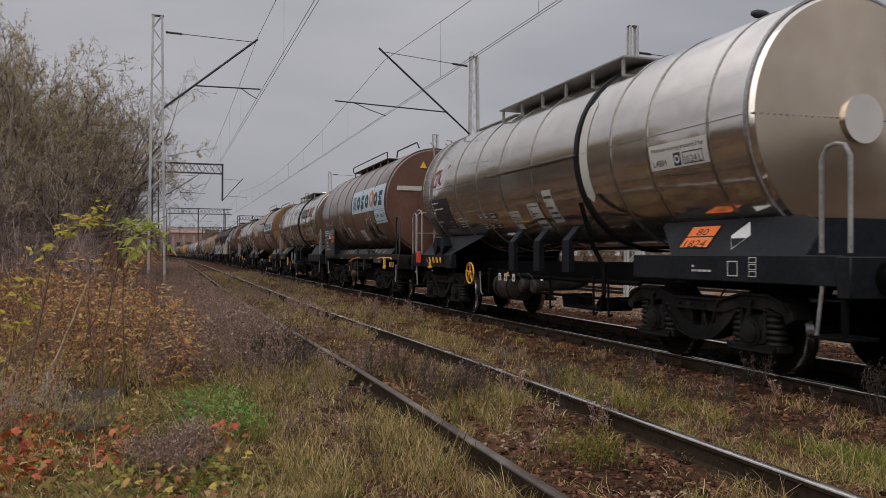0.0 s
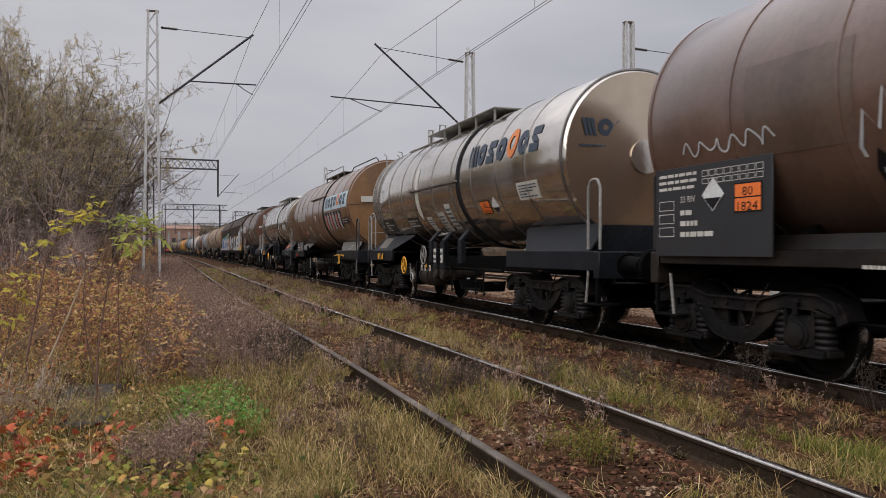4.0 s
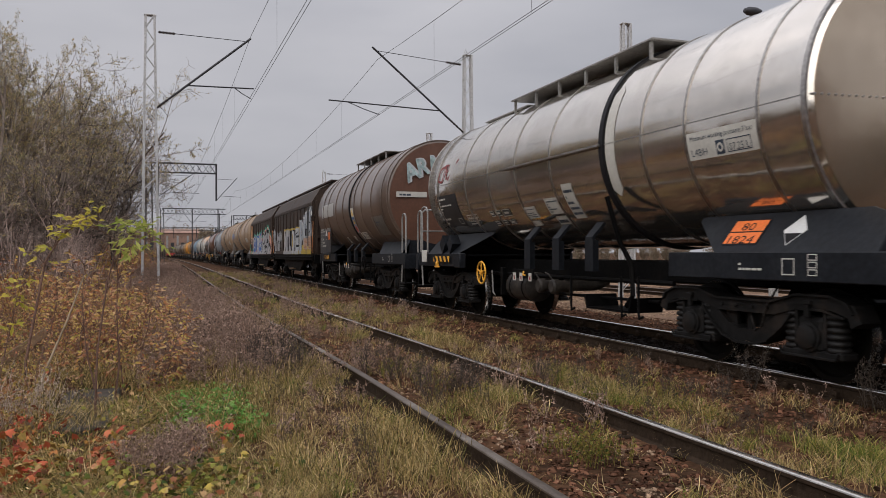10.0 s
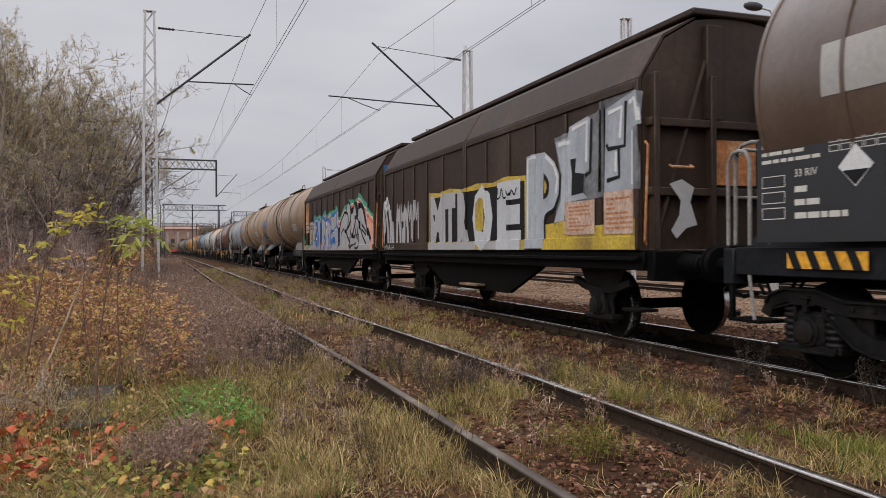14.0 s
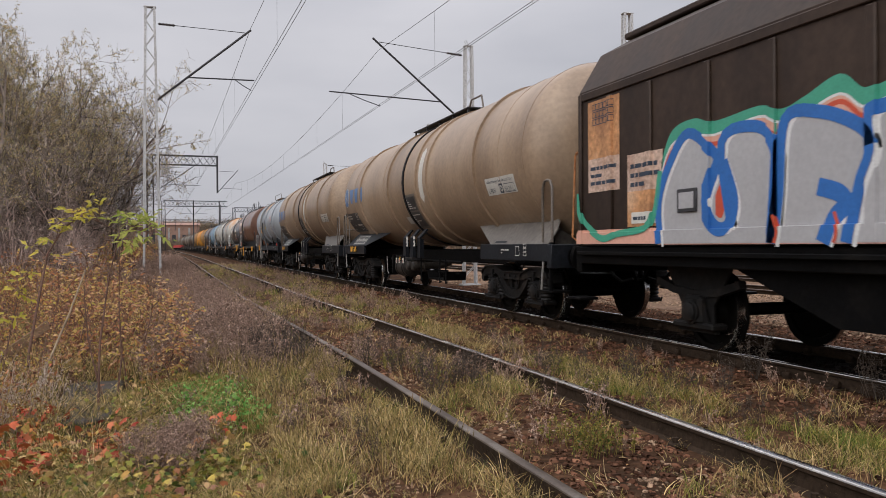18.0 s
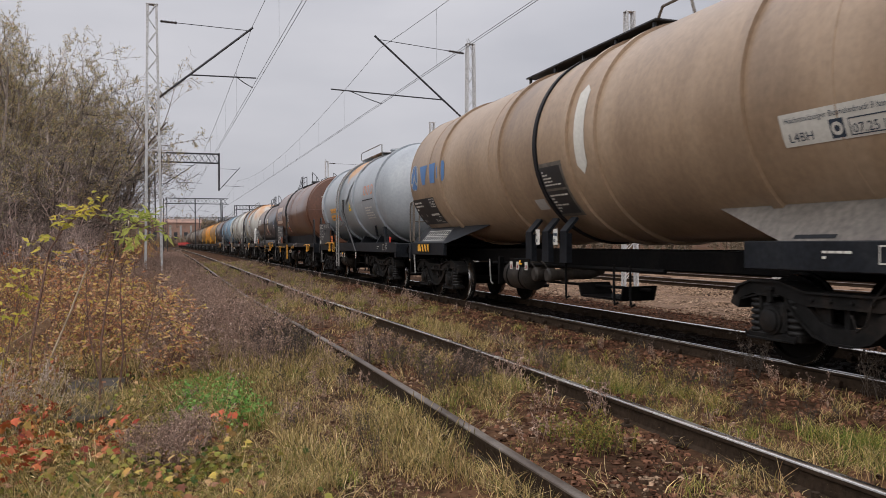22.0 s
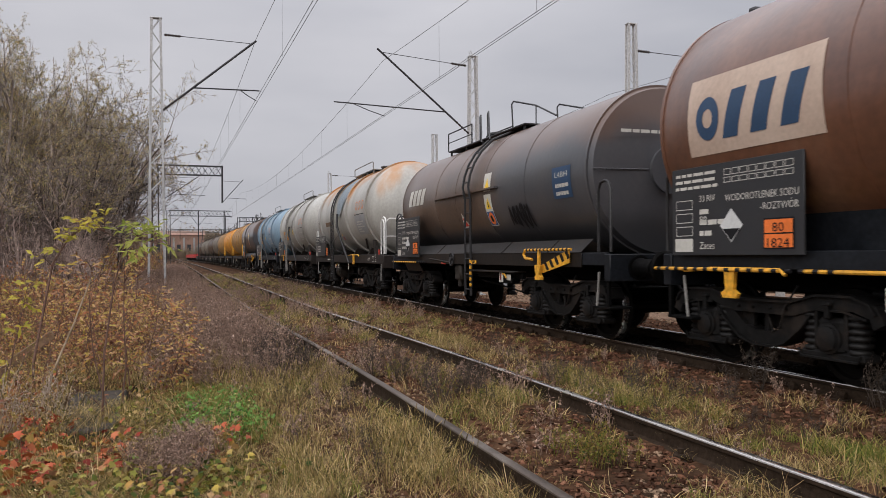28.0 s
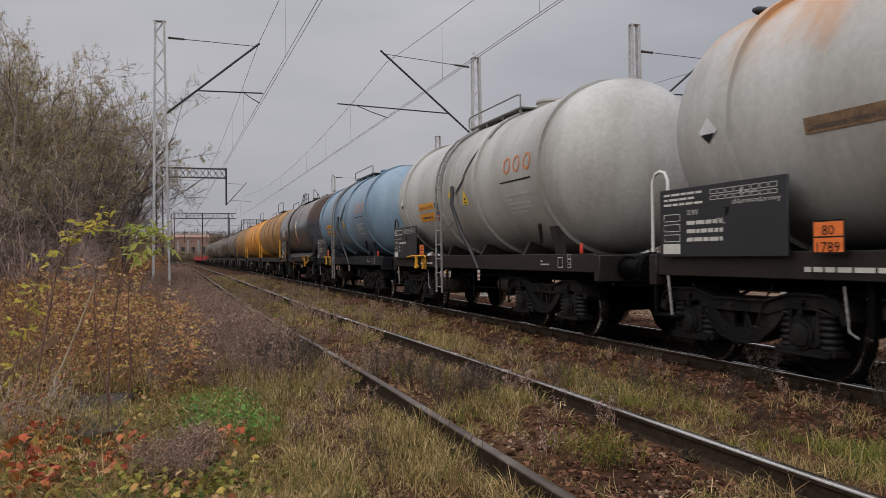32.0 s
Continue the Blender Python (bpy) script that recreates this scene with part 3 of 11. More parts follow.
for centre, z in ((TRACK_A, 0.02), (TRACK_B, 0.036)):
    bed = new("sleeper_row", None)
    bed.location = (centre, 0, 0)
    tagged(bed, "row of weathered sleepers half sunk in %s" % ("soil and grass" if centre == TRACK_A else "brown ballast"), "sleepers", "rows of sleepers", "structure")
    for i in range(110):
        y = -6 + i * 0.62
        lean = siding(y) if centre == TRACK_A else 0.0
        s = part("sleeper", SLEEPER, None, bed)
        s.location = (bend(y) + lean, y, z + 0.004 * ((i * 7) % 5 - 2))
        s.rotation_euler = (0, 0, radians(((i * 13) % 7 - 3) * 0.3))
        if y < 26:
            for side in (-0.735, 0.735):
                c = part("rail_fastening", CLIP if centre == TRACK_A else STOUT, None, s)
                c.location = (side, 0, 0.003)

# ---- masts, gantries, wires ----
def lattice(s, x, y0, z0, z1, w0, w1, d, leg=0.035, brace=0.014, step=0.5):
    """Two upright channels that lean towards each other, laced with zigzag bars."""
    for side in (-1, 1):
        lo, hi = side * w0 / 2, side * w1 / 2
        for q in (-d / 2, d / 2):
            s.add([(x + lo + a, y0 + q + b, z0) for a, b in ((-leg, -leg / 2), (leg, -leg / 2), (leg, leg / 2), (-leg, leg / 2))] +
                  [(x + hi + a, y0 + q + b, z1) for a, b in ((-leg, -leg / 2), (leg, -leg / 2), (leg, leg / 2), (-leg, leg / 2))],
                  [(0, 1, 5, 4), (1, 2, 6, 5), (2, 3, 7, 6), (3, 0, 4, 7), (3, 2, 1, 0), (4, 5, 6, 7)])
    return s


def lacing(x, y, z0, z1, w0, w1, z_low, z_high, step=0.42, r=0.013):
    s = Shape()
    z, side = z_low, -1
    while z < z_high - step * 0.5:
        wa, wb = w0 + (w1 - w0) * (z - z0) / (z1 - z0), w0 + (w1 - w0) * (z + step - z0) / (z1 - z0)
        for q in (-0.08, 0.08):
            s.tube([(x + side * wa / 2, y + q, z), (x - side * wb / 2, y + q, z + step)], r, 4)
        z, side = z + step, -side
    return s


def insulator(s, a, b, r=0.045, sheds=5):
    a, b = Vector(a), Vector(b)
    pts, rs = [], []
    for i in range(sheds * 2 + 1):
        pts.append(a + (b - a) * i / (sheds * 2))
        rs.append(r if i % 2 else r * 0.45)
    return s.tube(pts, rs, 8)


def mast(x, y, z0, top, w0, w1, label, mat="mast", cantilever=None, lace_from=0.3, tube_tip=None):
    """A lattice mast; cantilever: (reach, stay_z, low_z, tube_z, steady_x, wire_z), reach signed along x."""
    root = new("catenary_mast", None)
    root.location = (x, y, z0)
    tagged(root, label, "catenary mast", "catenary masts along the line")
    h = top - z0
    for side in (-1, 1):
        for q in (-0.08, 0.08):
            leg = Shape().add([(side * w0 / 2 + a, q + b, -0.3) for a, b in ((-0.035, -0.018), (0.035, -0.018), (0.035, 0.018), (-0.035, 0.018))] +
                              [(side * w1 / 2 + a, q + b, h) for a, b in ((-0.035, -0.018), (0.035, -0.018), (0.035, 0.018), (-0.035, 0.018))],
                              [(0, 1, 5, 4), (1, 2, 6, 5), (2, 3, 7, 6), (3, 0, 4, 7), (3, 2, 1, 0), (4, 5, 6, 7)])
            part("post", leg, M[mat], root)
    z, side, step = lace_from, -1, 0.42
    while z < h - step * 0.5:
        wa, wb = w0 + (w1 - w0) * z / h, w0 + (w1 - w0) * (z + step) / h
        for q in (-0.08, 0.08):
            part("lacing_bar", Shape().tube([(side * wa / 2, q, z), (-side * wb / 2, q, z + step)], 0.013, 4), M[mat], root)
        z, side = z + step, -side
    part("cap", Shape().box(-w1 / 2 - 0.05, w1 / 2 + 0.05, -0.1, 0.1, h, h + 0.03, 0.008), M[mat], root)
    part("foot", Shape().box(-w0 / 2 - 0.12, w0 / 2 + 0.12, -0.25, 0.25, -0.35, 0.06, 0.03), M["concrete"], root)
    if cantilever:
        reach, stay_z, low_z, tube_z, steady_x, wire_z = cantilever
        s = 1 if reach > 0 else -1
        e = s * w1 / 2
        stay_z, low_z, tube_z, wire_z = (v - z0 for v in (stay_z, low_z, tube_z, wire_z))
        low_at = Vector((s * (w0 + (w1 - w0) * low_z / h) / 2, 0, low_z))
        tip = Vector((reach, 0, stay_z + 0.05))
        arm = part("cantilever_arm", Shape().tube([low_at + (tip - low_at) * 0.16, tip + (tip - low_at) * 0.045], 0.035, 8), M["mast_dark"], root, "dark steel cantilever arm")
        part("insulator", insulator(Shape(), low_at, low_at + (tip - low_at) * 0.16), M["insulator"], arm)
        stay0 = Vector((e, 0, stay_z + (-0.2 if tube_tip else 0.12)))
        stay1 = tip + Vector((-s * 0.06, 0, 0))
        stay = part("stay_rod", Shape().tube([stay0 + (stay1 - stay0) * 0.22, stay1], 0.011, 6), M["mast_dark"], root)
        part("insulator", insulator(Shape(), stay0 + (stay1 - stay0) * 0.04, stay0 + (stay1 - stay0) * 0.22, 0.05), M["insulator"], stay)
        k = (tube_z - low_at.z) / (tip.z - low_at.z)
        root_at = low_at + (tip - low_at) * k
        tube_end = Vector((steady_x + s * 0.1, 0, tube_z + 0.03)) if abs(steady_x) > abs(reach) else Vector((steady_x - s * 0.18, 0, tube_z + 0.03))
        if tube_tip:
            tube_end = Vector((tube_tip[0], 0, tube_tip[1] - z0))
        part("registration_tube", Shape().tube([root_at, tube_end], 0.022, 6), M["mast_dark"], root)
        side = -1 if steady_x * s > tube_end.x * s else 1
        hook = tube_end + (root_at - tube_end) * (0.16 if tube_tip else 0.30)
        part("steady_arm", Shape().tube([hook, (hook + Vector((steady_x, 0, wire_z))) / 2 + Vector((0, 0, -0.02)), (steady_x, 0, wire_z)], 0.014, 6), M["mast_dark"], root)
    return root


mast(-0.56, 26.0, 0.28, 8.90, 0.50, 0.26, "tall grey lattice catenary mast standing in the shrubs", cantilever=(2.94, 8.30, 6.02, 6.80, 3.06, 6.50), lace_from=3.2)
mast(10.05, 26.0, 0.0, 8.50, 0.46, 0.24, "grey lattice catenary mast beyond the train", cantilever=(-3.35, 8.36, 5.75, 6.48, -3.24, 6.22), tube_tip=(-5.0, 6.62))
mast(13.2, 20.7, 0.0, 8.45, 0.46, 0.24, "grey lattice catenary mast between far tracks", cantilever=(2.6, 7.55, 5.6, 6.4, 2.5, 6.25))
mast(12.6, 67.0, 0.0, 8.5, 0.46, 0.24, "far grey lattice catenary mast", cantilever=(3.0, 8.25, 5.8, 6.4, 2.9, 6.25))
mast(13.2, 39.9, 0.0, 7.9, 0.4, 0.22, "far grey lattice catenary mast")


def gantry(y, x_left, x_right, z, drops, label):
    root = new("catenary_gantry", None)
    root.location = (bend(y), y, 0)
    tagged(root, label, "gantry", "catenary gantries over the tracks")
    h = 0.95
    for name, zz in (("lower_chord", z - h), ("upper_chord", z)):
        s = Shape()
        for q in (-0.25, 0.25):
            s.box(x_left, x_right, q - 0.05, q + 0.05, zz - 0.05, zz + 0.05)
        part(name, s, M["mast_dark"], root)
    s, x, k = Shape(), x_left, 0
    while x < x_right - 0.3:
        for q in (-0.25, 0.25):
            s.tube([(x, q, z - h), (x + 0.65, q, z)], 0.025, 4).tube([(x, q, z), (x + 0.65, q, z - h)], 0.025, 4)
        x += 0.65
    part("lacing", s, M["mast_dark"], root)
    part("post", lattice(Shape(), x_left, 0, -0.3, z, 0.7, 0.5, 0.5, 0.06), M["mast_dark"], root)
    part("lacing", lacing(x_left, 0, 0, z, 0.7, 0.5, 0.4, z, 0.7, 0.02), M["mast_dark"], root)
    for dx, z_low, arms in drops:
        post = part("drop_post", Shape().box(dx - 0.09, dx + 0.09, -0.09, 0.09, z_low, z + 0.1, 0.01), M["mast_dark"], root)
        for reach in arms:
            tip = Vector((dx + reach, 0, z_low + 2.45))
            low = Vector((dx, 0, z_low + 0.05))
            part("cantilever_arm", Shape().tube([low, tip], 0.04, 6), M["mast_dark"], post)
            part("stay_rod", Shape().tube([(dx, 0, z_low + 2.3), tip - Vector((0.3 * (1 if reach > 0 else -1), 0, 0.2))], 0.02, 4), M["mast_dark"], post)
            part("registration_tube", Shape().tube([low + (tip - low) * 0.2, (dx + reach * 1.18, 0, z_low + 0.45)], 0.025, 4), M["mast_dark"], post)
    return root


gantry(84.8, -1.85, 4.75, 10.8, [(4.72, 7.0, (2.1,)), (-1.0, 7.3, (3.4,))], "dark lattice gantry beam with a drop post over the tracks")
gantry(145.0, -0.5, 10.2, 9.5, [(4.5, 1.0, ()), (8.9, 1.0, ()), (4.5, 6.8, (2.0, -1.8))], "dark lattice gantry spanning several far tracks")
gantry(183.0, 14.9, 26.0, 10.2, [(12.0, 6.6, (3.0,)), (18.0, 6.6, (2.0,))], "dark lattice gantry far along the line")
gantry(268.0, 1.2, 28.0, 10.2, [(5.0, 6.6, (2.0,)), (12.0, 6.6, (3.0,)), (18.0, 6.6, (2.0,))], "dark lattice gantry far along the line")

# Street lamp beyond the far tracks.
lamp = new("street_lamp", None)
lamp.location = (17.9, 19.75, 0)
tagged(lamp, "concrete street lamp pole with a cobra-head lantern", "street lamp")
part("pole", Shape().lathe([(-0.3, 0.15), (8.3, 0.085), (8.32, 0.0)], axis="z", seg=12), M["concrete"], lamp)
part("arm", Shape().tube([(0, 0, 8.25), (0, 0, 8.75), (-0.1, 0, 8.90), (-0.45, 0, 8.94)], 0.035, 8), M["mast"], lamp)
part("lantern", Shape().lathe([(-1.08, 0.0), (-1.05, 0.07), (-0.9, 0.13), (-0.65, 0.14), (-0.45, 0.09), (-0.4, 0.0)], (0, 0, 8.96), "x", 14), M["mast_dark"], lamp)

# Catenary: messenger, twin contact wire and droppers, in spans between the supports.
SUPPORTS = (-34.0, 26.0, 85.0, 145.0, 205.0, 268.0)


def wire_z(y, low, sag):
    for a, b in zip(SUPPORTS, SUPPORTS[1:]):
        if a <= y <= b:
            k = (y - a) / (b - a)
            return low - 4 * sag * k * (1 - k)
    return low


def catenary(centre, mess_z, cont_z, drift, sag, label):
    root = new("catenary_wires", None)
    tagged(root, label, "overhead wires", "overhead wires")

    def x_at(y, z0=0):
        return centre + bend(y) + drift * (min(y, 85.0) - 26.0)

    ys = steps([(-34, 26, 3.0), (26, 85, 2.95), (85, 268, 6.1)])
    part("messenger_wire", Shape().tube([(x_at(y, -0.4), y, wire_z(y, mess_z, sag)) for y in ys], 0.0075, 5), M["wire"], root)
    for q in (-0.04, 0.04):
        part("contact_wire", Shape().tube([(x_at(y, 1.0) + q, y, cont_z) for y in ys], 0.0065, 5), M["wire"], root)
    for a, b in zip(SUPPORTS[:4], SUPPORTS[1:5]):
        for k in range(1, 10):
            y = a + (b - a) * k / 10
            part("dropper", Shape().tube([(x_at(y, -0.4), y, wire_z(y, mess_z, sag)), (x_at(y, 1.0), y, cont_z)], 0.0035, 4), M["wire"], root)
    return root


catenary(2.5, 8.52, 6.50, -0.012, 0.55, "thin dark messenger and contact wires over the near track")
catenary(6.75, 8.12, 6.22, -0.002, 1.0, "thin dark messenger and contact wires over the train")
catenary(15.6, 7.5, 6.31, 0.0, 0.8, "thin dark messenger and contact wires over far tracks")

# ---- wagons ----
def rounded(p, q):
    """A hoop handrail in the (y, z) plane."""
    return [(p[0], p[1]), (p[0], q[1] - 0.12), (p[0] + (q[0] - p[0]) * 0.2, q[1] - 0.02), ((p[0] + q[0]) / 2, q[1]), (q[0] - (q[0] - p[0]) * 0.2, q[1] - 0.02), (q[0], q[1] - 0.12), (q[0], p[1])]


WHEEL_R = 0.46


def wheelset_mesh():
    s = Shape()
    s.lathe([(-1.0, 0.0), (-1.0, 0.065), (-0.8, 0.075), (0.8, 0.075), (1.0, 0.065), (1.0, 0.0)], axis="x", seg=16)
    for side in (-1, 1):
        prof = [(0.68, 0.09), (0.68, 0.20), (0.715, 0.38), (0.68, 0.40), (0.675, 0.487), (0.705, 0.485), (0.712, 0.462), (0.80, WHEEL_R - 0.003), (0.815, 0.45), (0.812, 0.40), (0.77, 0.385), (0.745, 0.20), (0.82, 0.14), (0.82, 0.09)]
        s.lathe([(side * a, r) for a, r in prof], axis="x", seg=36, close=True)
        for k in range(3):
            a = 2 * math.pi * k / 3
            s.lathe([(side * 0.80, 0.0), (side * 0.80, 0.03), (side * 0.76, 0.03)], (0, 0.27 * math.cos(a), 0.27 * math.sin(a)), "x", 8)
    dull = len(s.f)
    for side in (-1, 1):
        s.lathe([(side * 0.716, 0.4635), (side * 0.80, 0.4605), (side * 0.817, 0.453)], axis="x", seg=36)
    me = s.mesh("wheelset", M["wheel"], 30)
    me.materials.append(M["tread"])
    for p in me.polygons[dull:]:
        p.material_index = 1
    return me


def bogie_meshes():
    h = 0.875
    side = Shape()
    # cast side frame: upper chord dips over the middle, lower chord hangs between the boxes
    side.strap([(-1.42, 0.60), (-1.36, 0.72), (-1.15, 0.785), (-0.75, 0.785), (-0.42, 0.70), (0.42, 0.70), (0.75, 0.785), (1.15, 0.785), (1.36, 0.72), (1.42, 0.58)], 0.13, -1.11, -0.88)
    side.strap([(-0.62, 0.74), (-0.50, 0.60), (-0.30, 0.44), (-0.12, 0.385), (0.12, 0.385), (0.30, 0.44), (0.50, 0.60), (0.62, 0.74)], 0.14, -1.09, -0.91)
    # flanges along both chords, pedestal straps over the boxes, rivets
    side.strap([(-1.40, 0.70), (-1.34, 0.79), (-1.15, 0.852), (-0.74, 0.852), (-0.41, 0.768), (0.41, 0.768), (0.74, 0.852), (1.15, 0.852), (1.34, 0.79), (1.40, 0.70)], 0.022, -1.145, -0.88)
    side.strap([(-0.66, 0.66), (-0.54, 0.53), (-0.32, 0.365), (-0.12, 0.310), (0.12, 0.310), (0.32, 0.365), (0.54, 0.53), (0.66, 0.66)], 0.022, -1.130, -0.90)
    side.strap([(-1.30, 0.655), (-1.05, 0.715), (-0.76, 0.715)], 0.02, -1.125, -1.10)
    side.strap([(1.30, 0.655), (1.05, 0.715), (0.76, 0.715)], 0.02, -1.125, -1.10)
    for c in (-h, h):
        side.box(-1.150, -1.10, c - 0.028, c + 0.028, 0.64, 0.80, 0.008)
        side.box(-1.155, -1.10, c - 0.05, c + 0.05, 0.76, 0.80, 0.008)
        side.tube([(-1.12, c - 0.36, 0.34), (-1.12, c - 0.33, 0.27), (-1.12, c + 0.33, 0.27), (-1.12, c + 0.36, 0.34)], 0.014, 6)
    for y in (-0.34, -0.12, 0.12, 0.34):
        side.lathe([(-1.10, 0.024), (-1.128, 0.020), (-1.132, 0.0)], (0, y, 0.70), "x", 8)
    side.tube([(-1.11, -0.5, 0.93), (-1.14, -0.36, 0.72), (-1.15, -0.30, 0.52), (-1.14, -0.20, 0.46), (-1.12, -0.12, 0.60)], 0.011, 6)
    side.prism([(-0.42, 0.68), (-0.30, 0.47), (-0.20, 0.43), (-0.20, 0.68)], "x", -1.03, -0.99)
    side.prism([(0.42, 0.68), (0.30, 0.47), (0.20, 0.43), (0.20, 0.68)], "x", -1.03, -0.99)
    side.box(-1.04, -0.98, -0.03, 0.03, 0.40, 0.70)
    for c in (-h, h):
        for e in (-1, 1):
            side.box(-1.10, -0.92, c + e * 0.175 - 0.02, c + e * 0.175 + 0.02, 0.36, 0.76, 0.01)
    box = Shape()
    box.box(-1.11, -0.88, -0.16, 0.16, -0.15, 0.19, 0.04)
    box.box(-1.10, -0.88, -0.37, 0.37, -0.20, -0.12, 0.02)
    box.lathe([(-1.10, 0.145), (-1.125, 0.145), (-1.13, 0.118), (-1.155, 0.112), (-1.168, 0.085), (-1.172, 0.0)], axis="x", seg=18)
    for e in (-1, 1):
        box.prism([(e * 0.15, 0.15), (e * 0.25, -0.10), (e * 0.36, -0.13), (e * 0.15, -0.13)], "x", -1.06, -1.03)
    for a in range(4):
        t = radians(45 + 90 * a)
        box.lathe([(-1.10, 0.02), (-1.15, 0.02), (-1.15, 0.0)], (0, 0.105 * math.cos(t), 0.105 * math.sin(t)), "x", 6)
    spring = Shape()
    prof = []
    for i in range(6):
        for k in range(5):
            a = math.pi * (k / 4 - 0.5)
            prof.append((i * 0.062 + 0.028 * math.sin(a), 0.082 + 0.028 * math.cos(a)))
    spring.lathe(prof, axis="z", seg=14)
    bolster = Shape()
    bolster.box(-0.92, 0.92, -0.16, 0.16, 0.46, 0.66, 0.03)
    bolster.box(-0.90, 0.90, -0.45, 0.45, 0.60, 0.72, 0.02)
    bolster.lathe([(0.62, 0.22), (0.80, 0.20), (0.82, 0.0)], axis="z", seg=16)
    brake = Shape()
    brake.tube([(-0.85, 0, 0.36), (0.85, 0, 0.36)], 0.035, 8)
    for x in (-0.75, 0.75):
        brake.box(x - 0.05, x + 0.05, -0.06, 0.06, 0.28, 0.56, 0.02)
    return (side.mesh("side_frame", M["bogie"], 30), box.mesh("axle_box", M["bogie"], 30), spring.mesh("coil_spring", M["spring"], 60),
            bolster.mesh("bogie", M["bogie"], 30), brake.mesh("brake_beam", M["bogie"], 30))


WHEELSET = wheelset_mesh()
SIDE_FRAME, AXLE_BOX, SPRING, BOLSTER, BRAKE = bogie_meshes()
TURNING = []  # wheelsets that roll with the train
FLIP = Matrix.Rotation(math.pi, 4, "Z")


def add_wheelset(parent, y):
    ws = part("wheelset", WHEELSET, None, parent)
    ws.location = (0, y, WHEEL_R)
    TURNING.append(ws)
    return ws


def add_bogie(wagon, y, gap=0.875):
    bogie = part("bogie", BOLSTER, None, wagon, "grimy black two-axle bogie")
    bogie.location = (0, y, 0)
    for turn in (0, 1):
        f = part("side_frame", SIDE_FRAME, None, bogie)
        f.rotation_euler.z = math.pi * turn
    for y in (-0.38, 0.38):
        part("brake_beam", BRAKE, None, bogie).location = (0, y, 0)
    for c in (-gap, gap):
        add_wheelset(bogie, c)
        for turn in (0, 1):
            b = part("axle_box", AXLE_BOX, None, bogie)
            b.location = (0, c, WHEEL_R)
            b.rotation_euler.z = math.pi * turn
            for e in (-0.255, 0.255):
                s = part("coil_spring", SPRING, None, bogie)
                s.location = (1.0 if turn else -1.0, c + e, 0.35)
    return bogie


def buffer_meshes():
    case = Shape().lathe([(0.0, 0.17), (0.03, 0.17), (0.03, 0.135), (0.12, 0.125), (0.34, 0.115), (0.36, 0.10)], axis="y", seg=24)
    plunger = Shape().lathe([(0.34, 0.085), (0.56, 0.085), (0.565, 0.20), (0.585, 0.225), (0.61, 0.225), (0.622, 0.15), (0.625, 0.0)], axis="y", seg=28)
    hook = Shape().tube([(0, 0, 0), (0, 0.16, 0.0), (0, 0.24, -0.04), (0, 0.26, 0.03), (0, 0.20, 0.09)], 0.035, 8)
    hook.tube([(-0.05, 0.2, 0.0), (-0.06, 0.34, -0.18), (-0.05, 0.42, -0.32), (0.05, 0.42, -0.32), (0.06, 0.34, -0.18), (0.05, 0.2, 0.0)], 0.022, 6)
    hook.tube([(0.35, 0.02, -0.05), (0.36, 0.2, -0.25), (0.3, 0.36, -0.35), (0.2, 0.5, -0.3)], 0.025, 6)
    return case.mesh("buffer", M["steel_black"], 30), plunger.mesh("plunger", M["steel_black"], 30), hook.mesh("coupling", M["steel_black"], 40)


BUFFER, PLUNGER, COUPLING = buffer_meshes()


def add_ends(wagon, front, rear):
    """Buffers and couplings on both headstocks; front is at the smaller y."""
    for y, turn in ((front, math.pi), (rear, 0.0)):
        for x in (-0.875, 0.875):
            b = part("buffer", BUFFER, None, wagon)
            b.location, b.rotation_euler.z = (x, y, 1.06), turn
            part("plunger", PLUNGER, None, b)
        c = part("coupling", COUPLING, None, wagon)
        c.location, c.rotation_euler.z = (0, y, 1.02), turn


def handrail(wagon, pts, mat="rail_grey", r=0.021, name="handrail", label=""):
    return part(name, Shape().tube(pts, r, 8), M[mat], wagon, label)


def hoop(wagon, x, y0, y1, z0, z1, mat="rail_grey", label=""):
    return handrail(wagon, [(x, y, z) for y, z in rounded((y0, z0), (y1, z1))], mat, label=label)


def corner_rails(wagon, y_head, sign, mat, z0=1.28, high=2.25):
    """Shunter's step and grips at a headstock's corners; sign is the way out of the wagon."""
    for x in (-1.28, 1.28):
        hoop(wagon, x, y_head - sign * 0.36, y_head - sign * 0.04, z0, high, mat)
        s = Shape().box(x - 0.16 * (1 if x > 0 else -1) - 0.18, x - 0.16 * (1 if x > 0 else -1) + 0.18, y_head - sign * 0.05, y_head - sign * 0.5, 0.50, 0.535, 0.008)
        step = part("footstep", s, M["steel_black"], wagon)
        part("hanger", Shape().strap([(y_head - sign * 0.1, 1.1), (y_head - sign * 0.1, 0.52)], 0.05, x - 0.02, x + 0.02), M["steel_black"], step)
        part("hanger", Shape().tube([(x, y_head - sign * 0.35, 1.0), (x, y_head - sign * 0.42, 0.52)], 0.018, 6), M["rail_grey"], step)


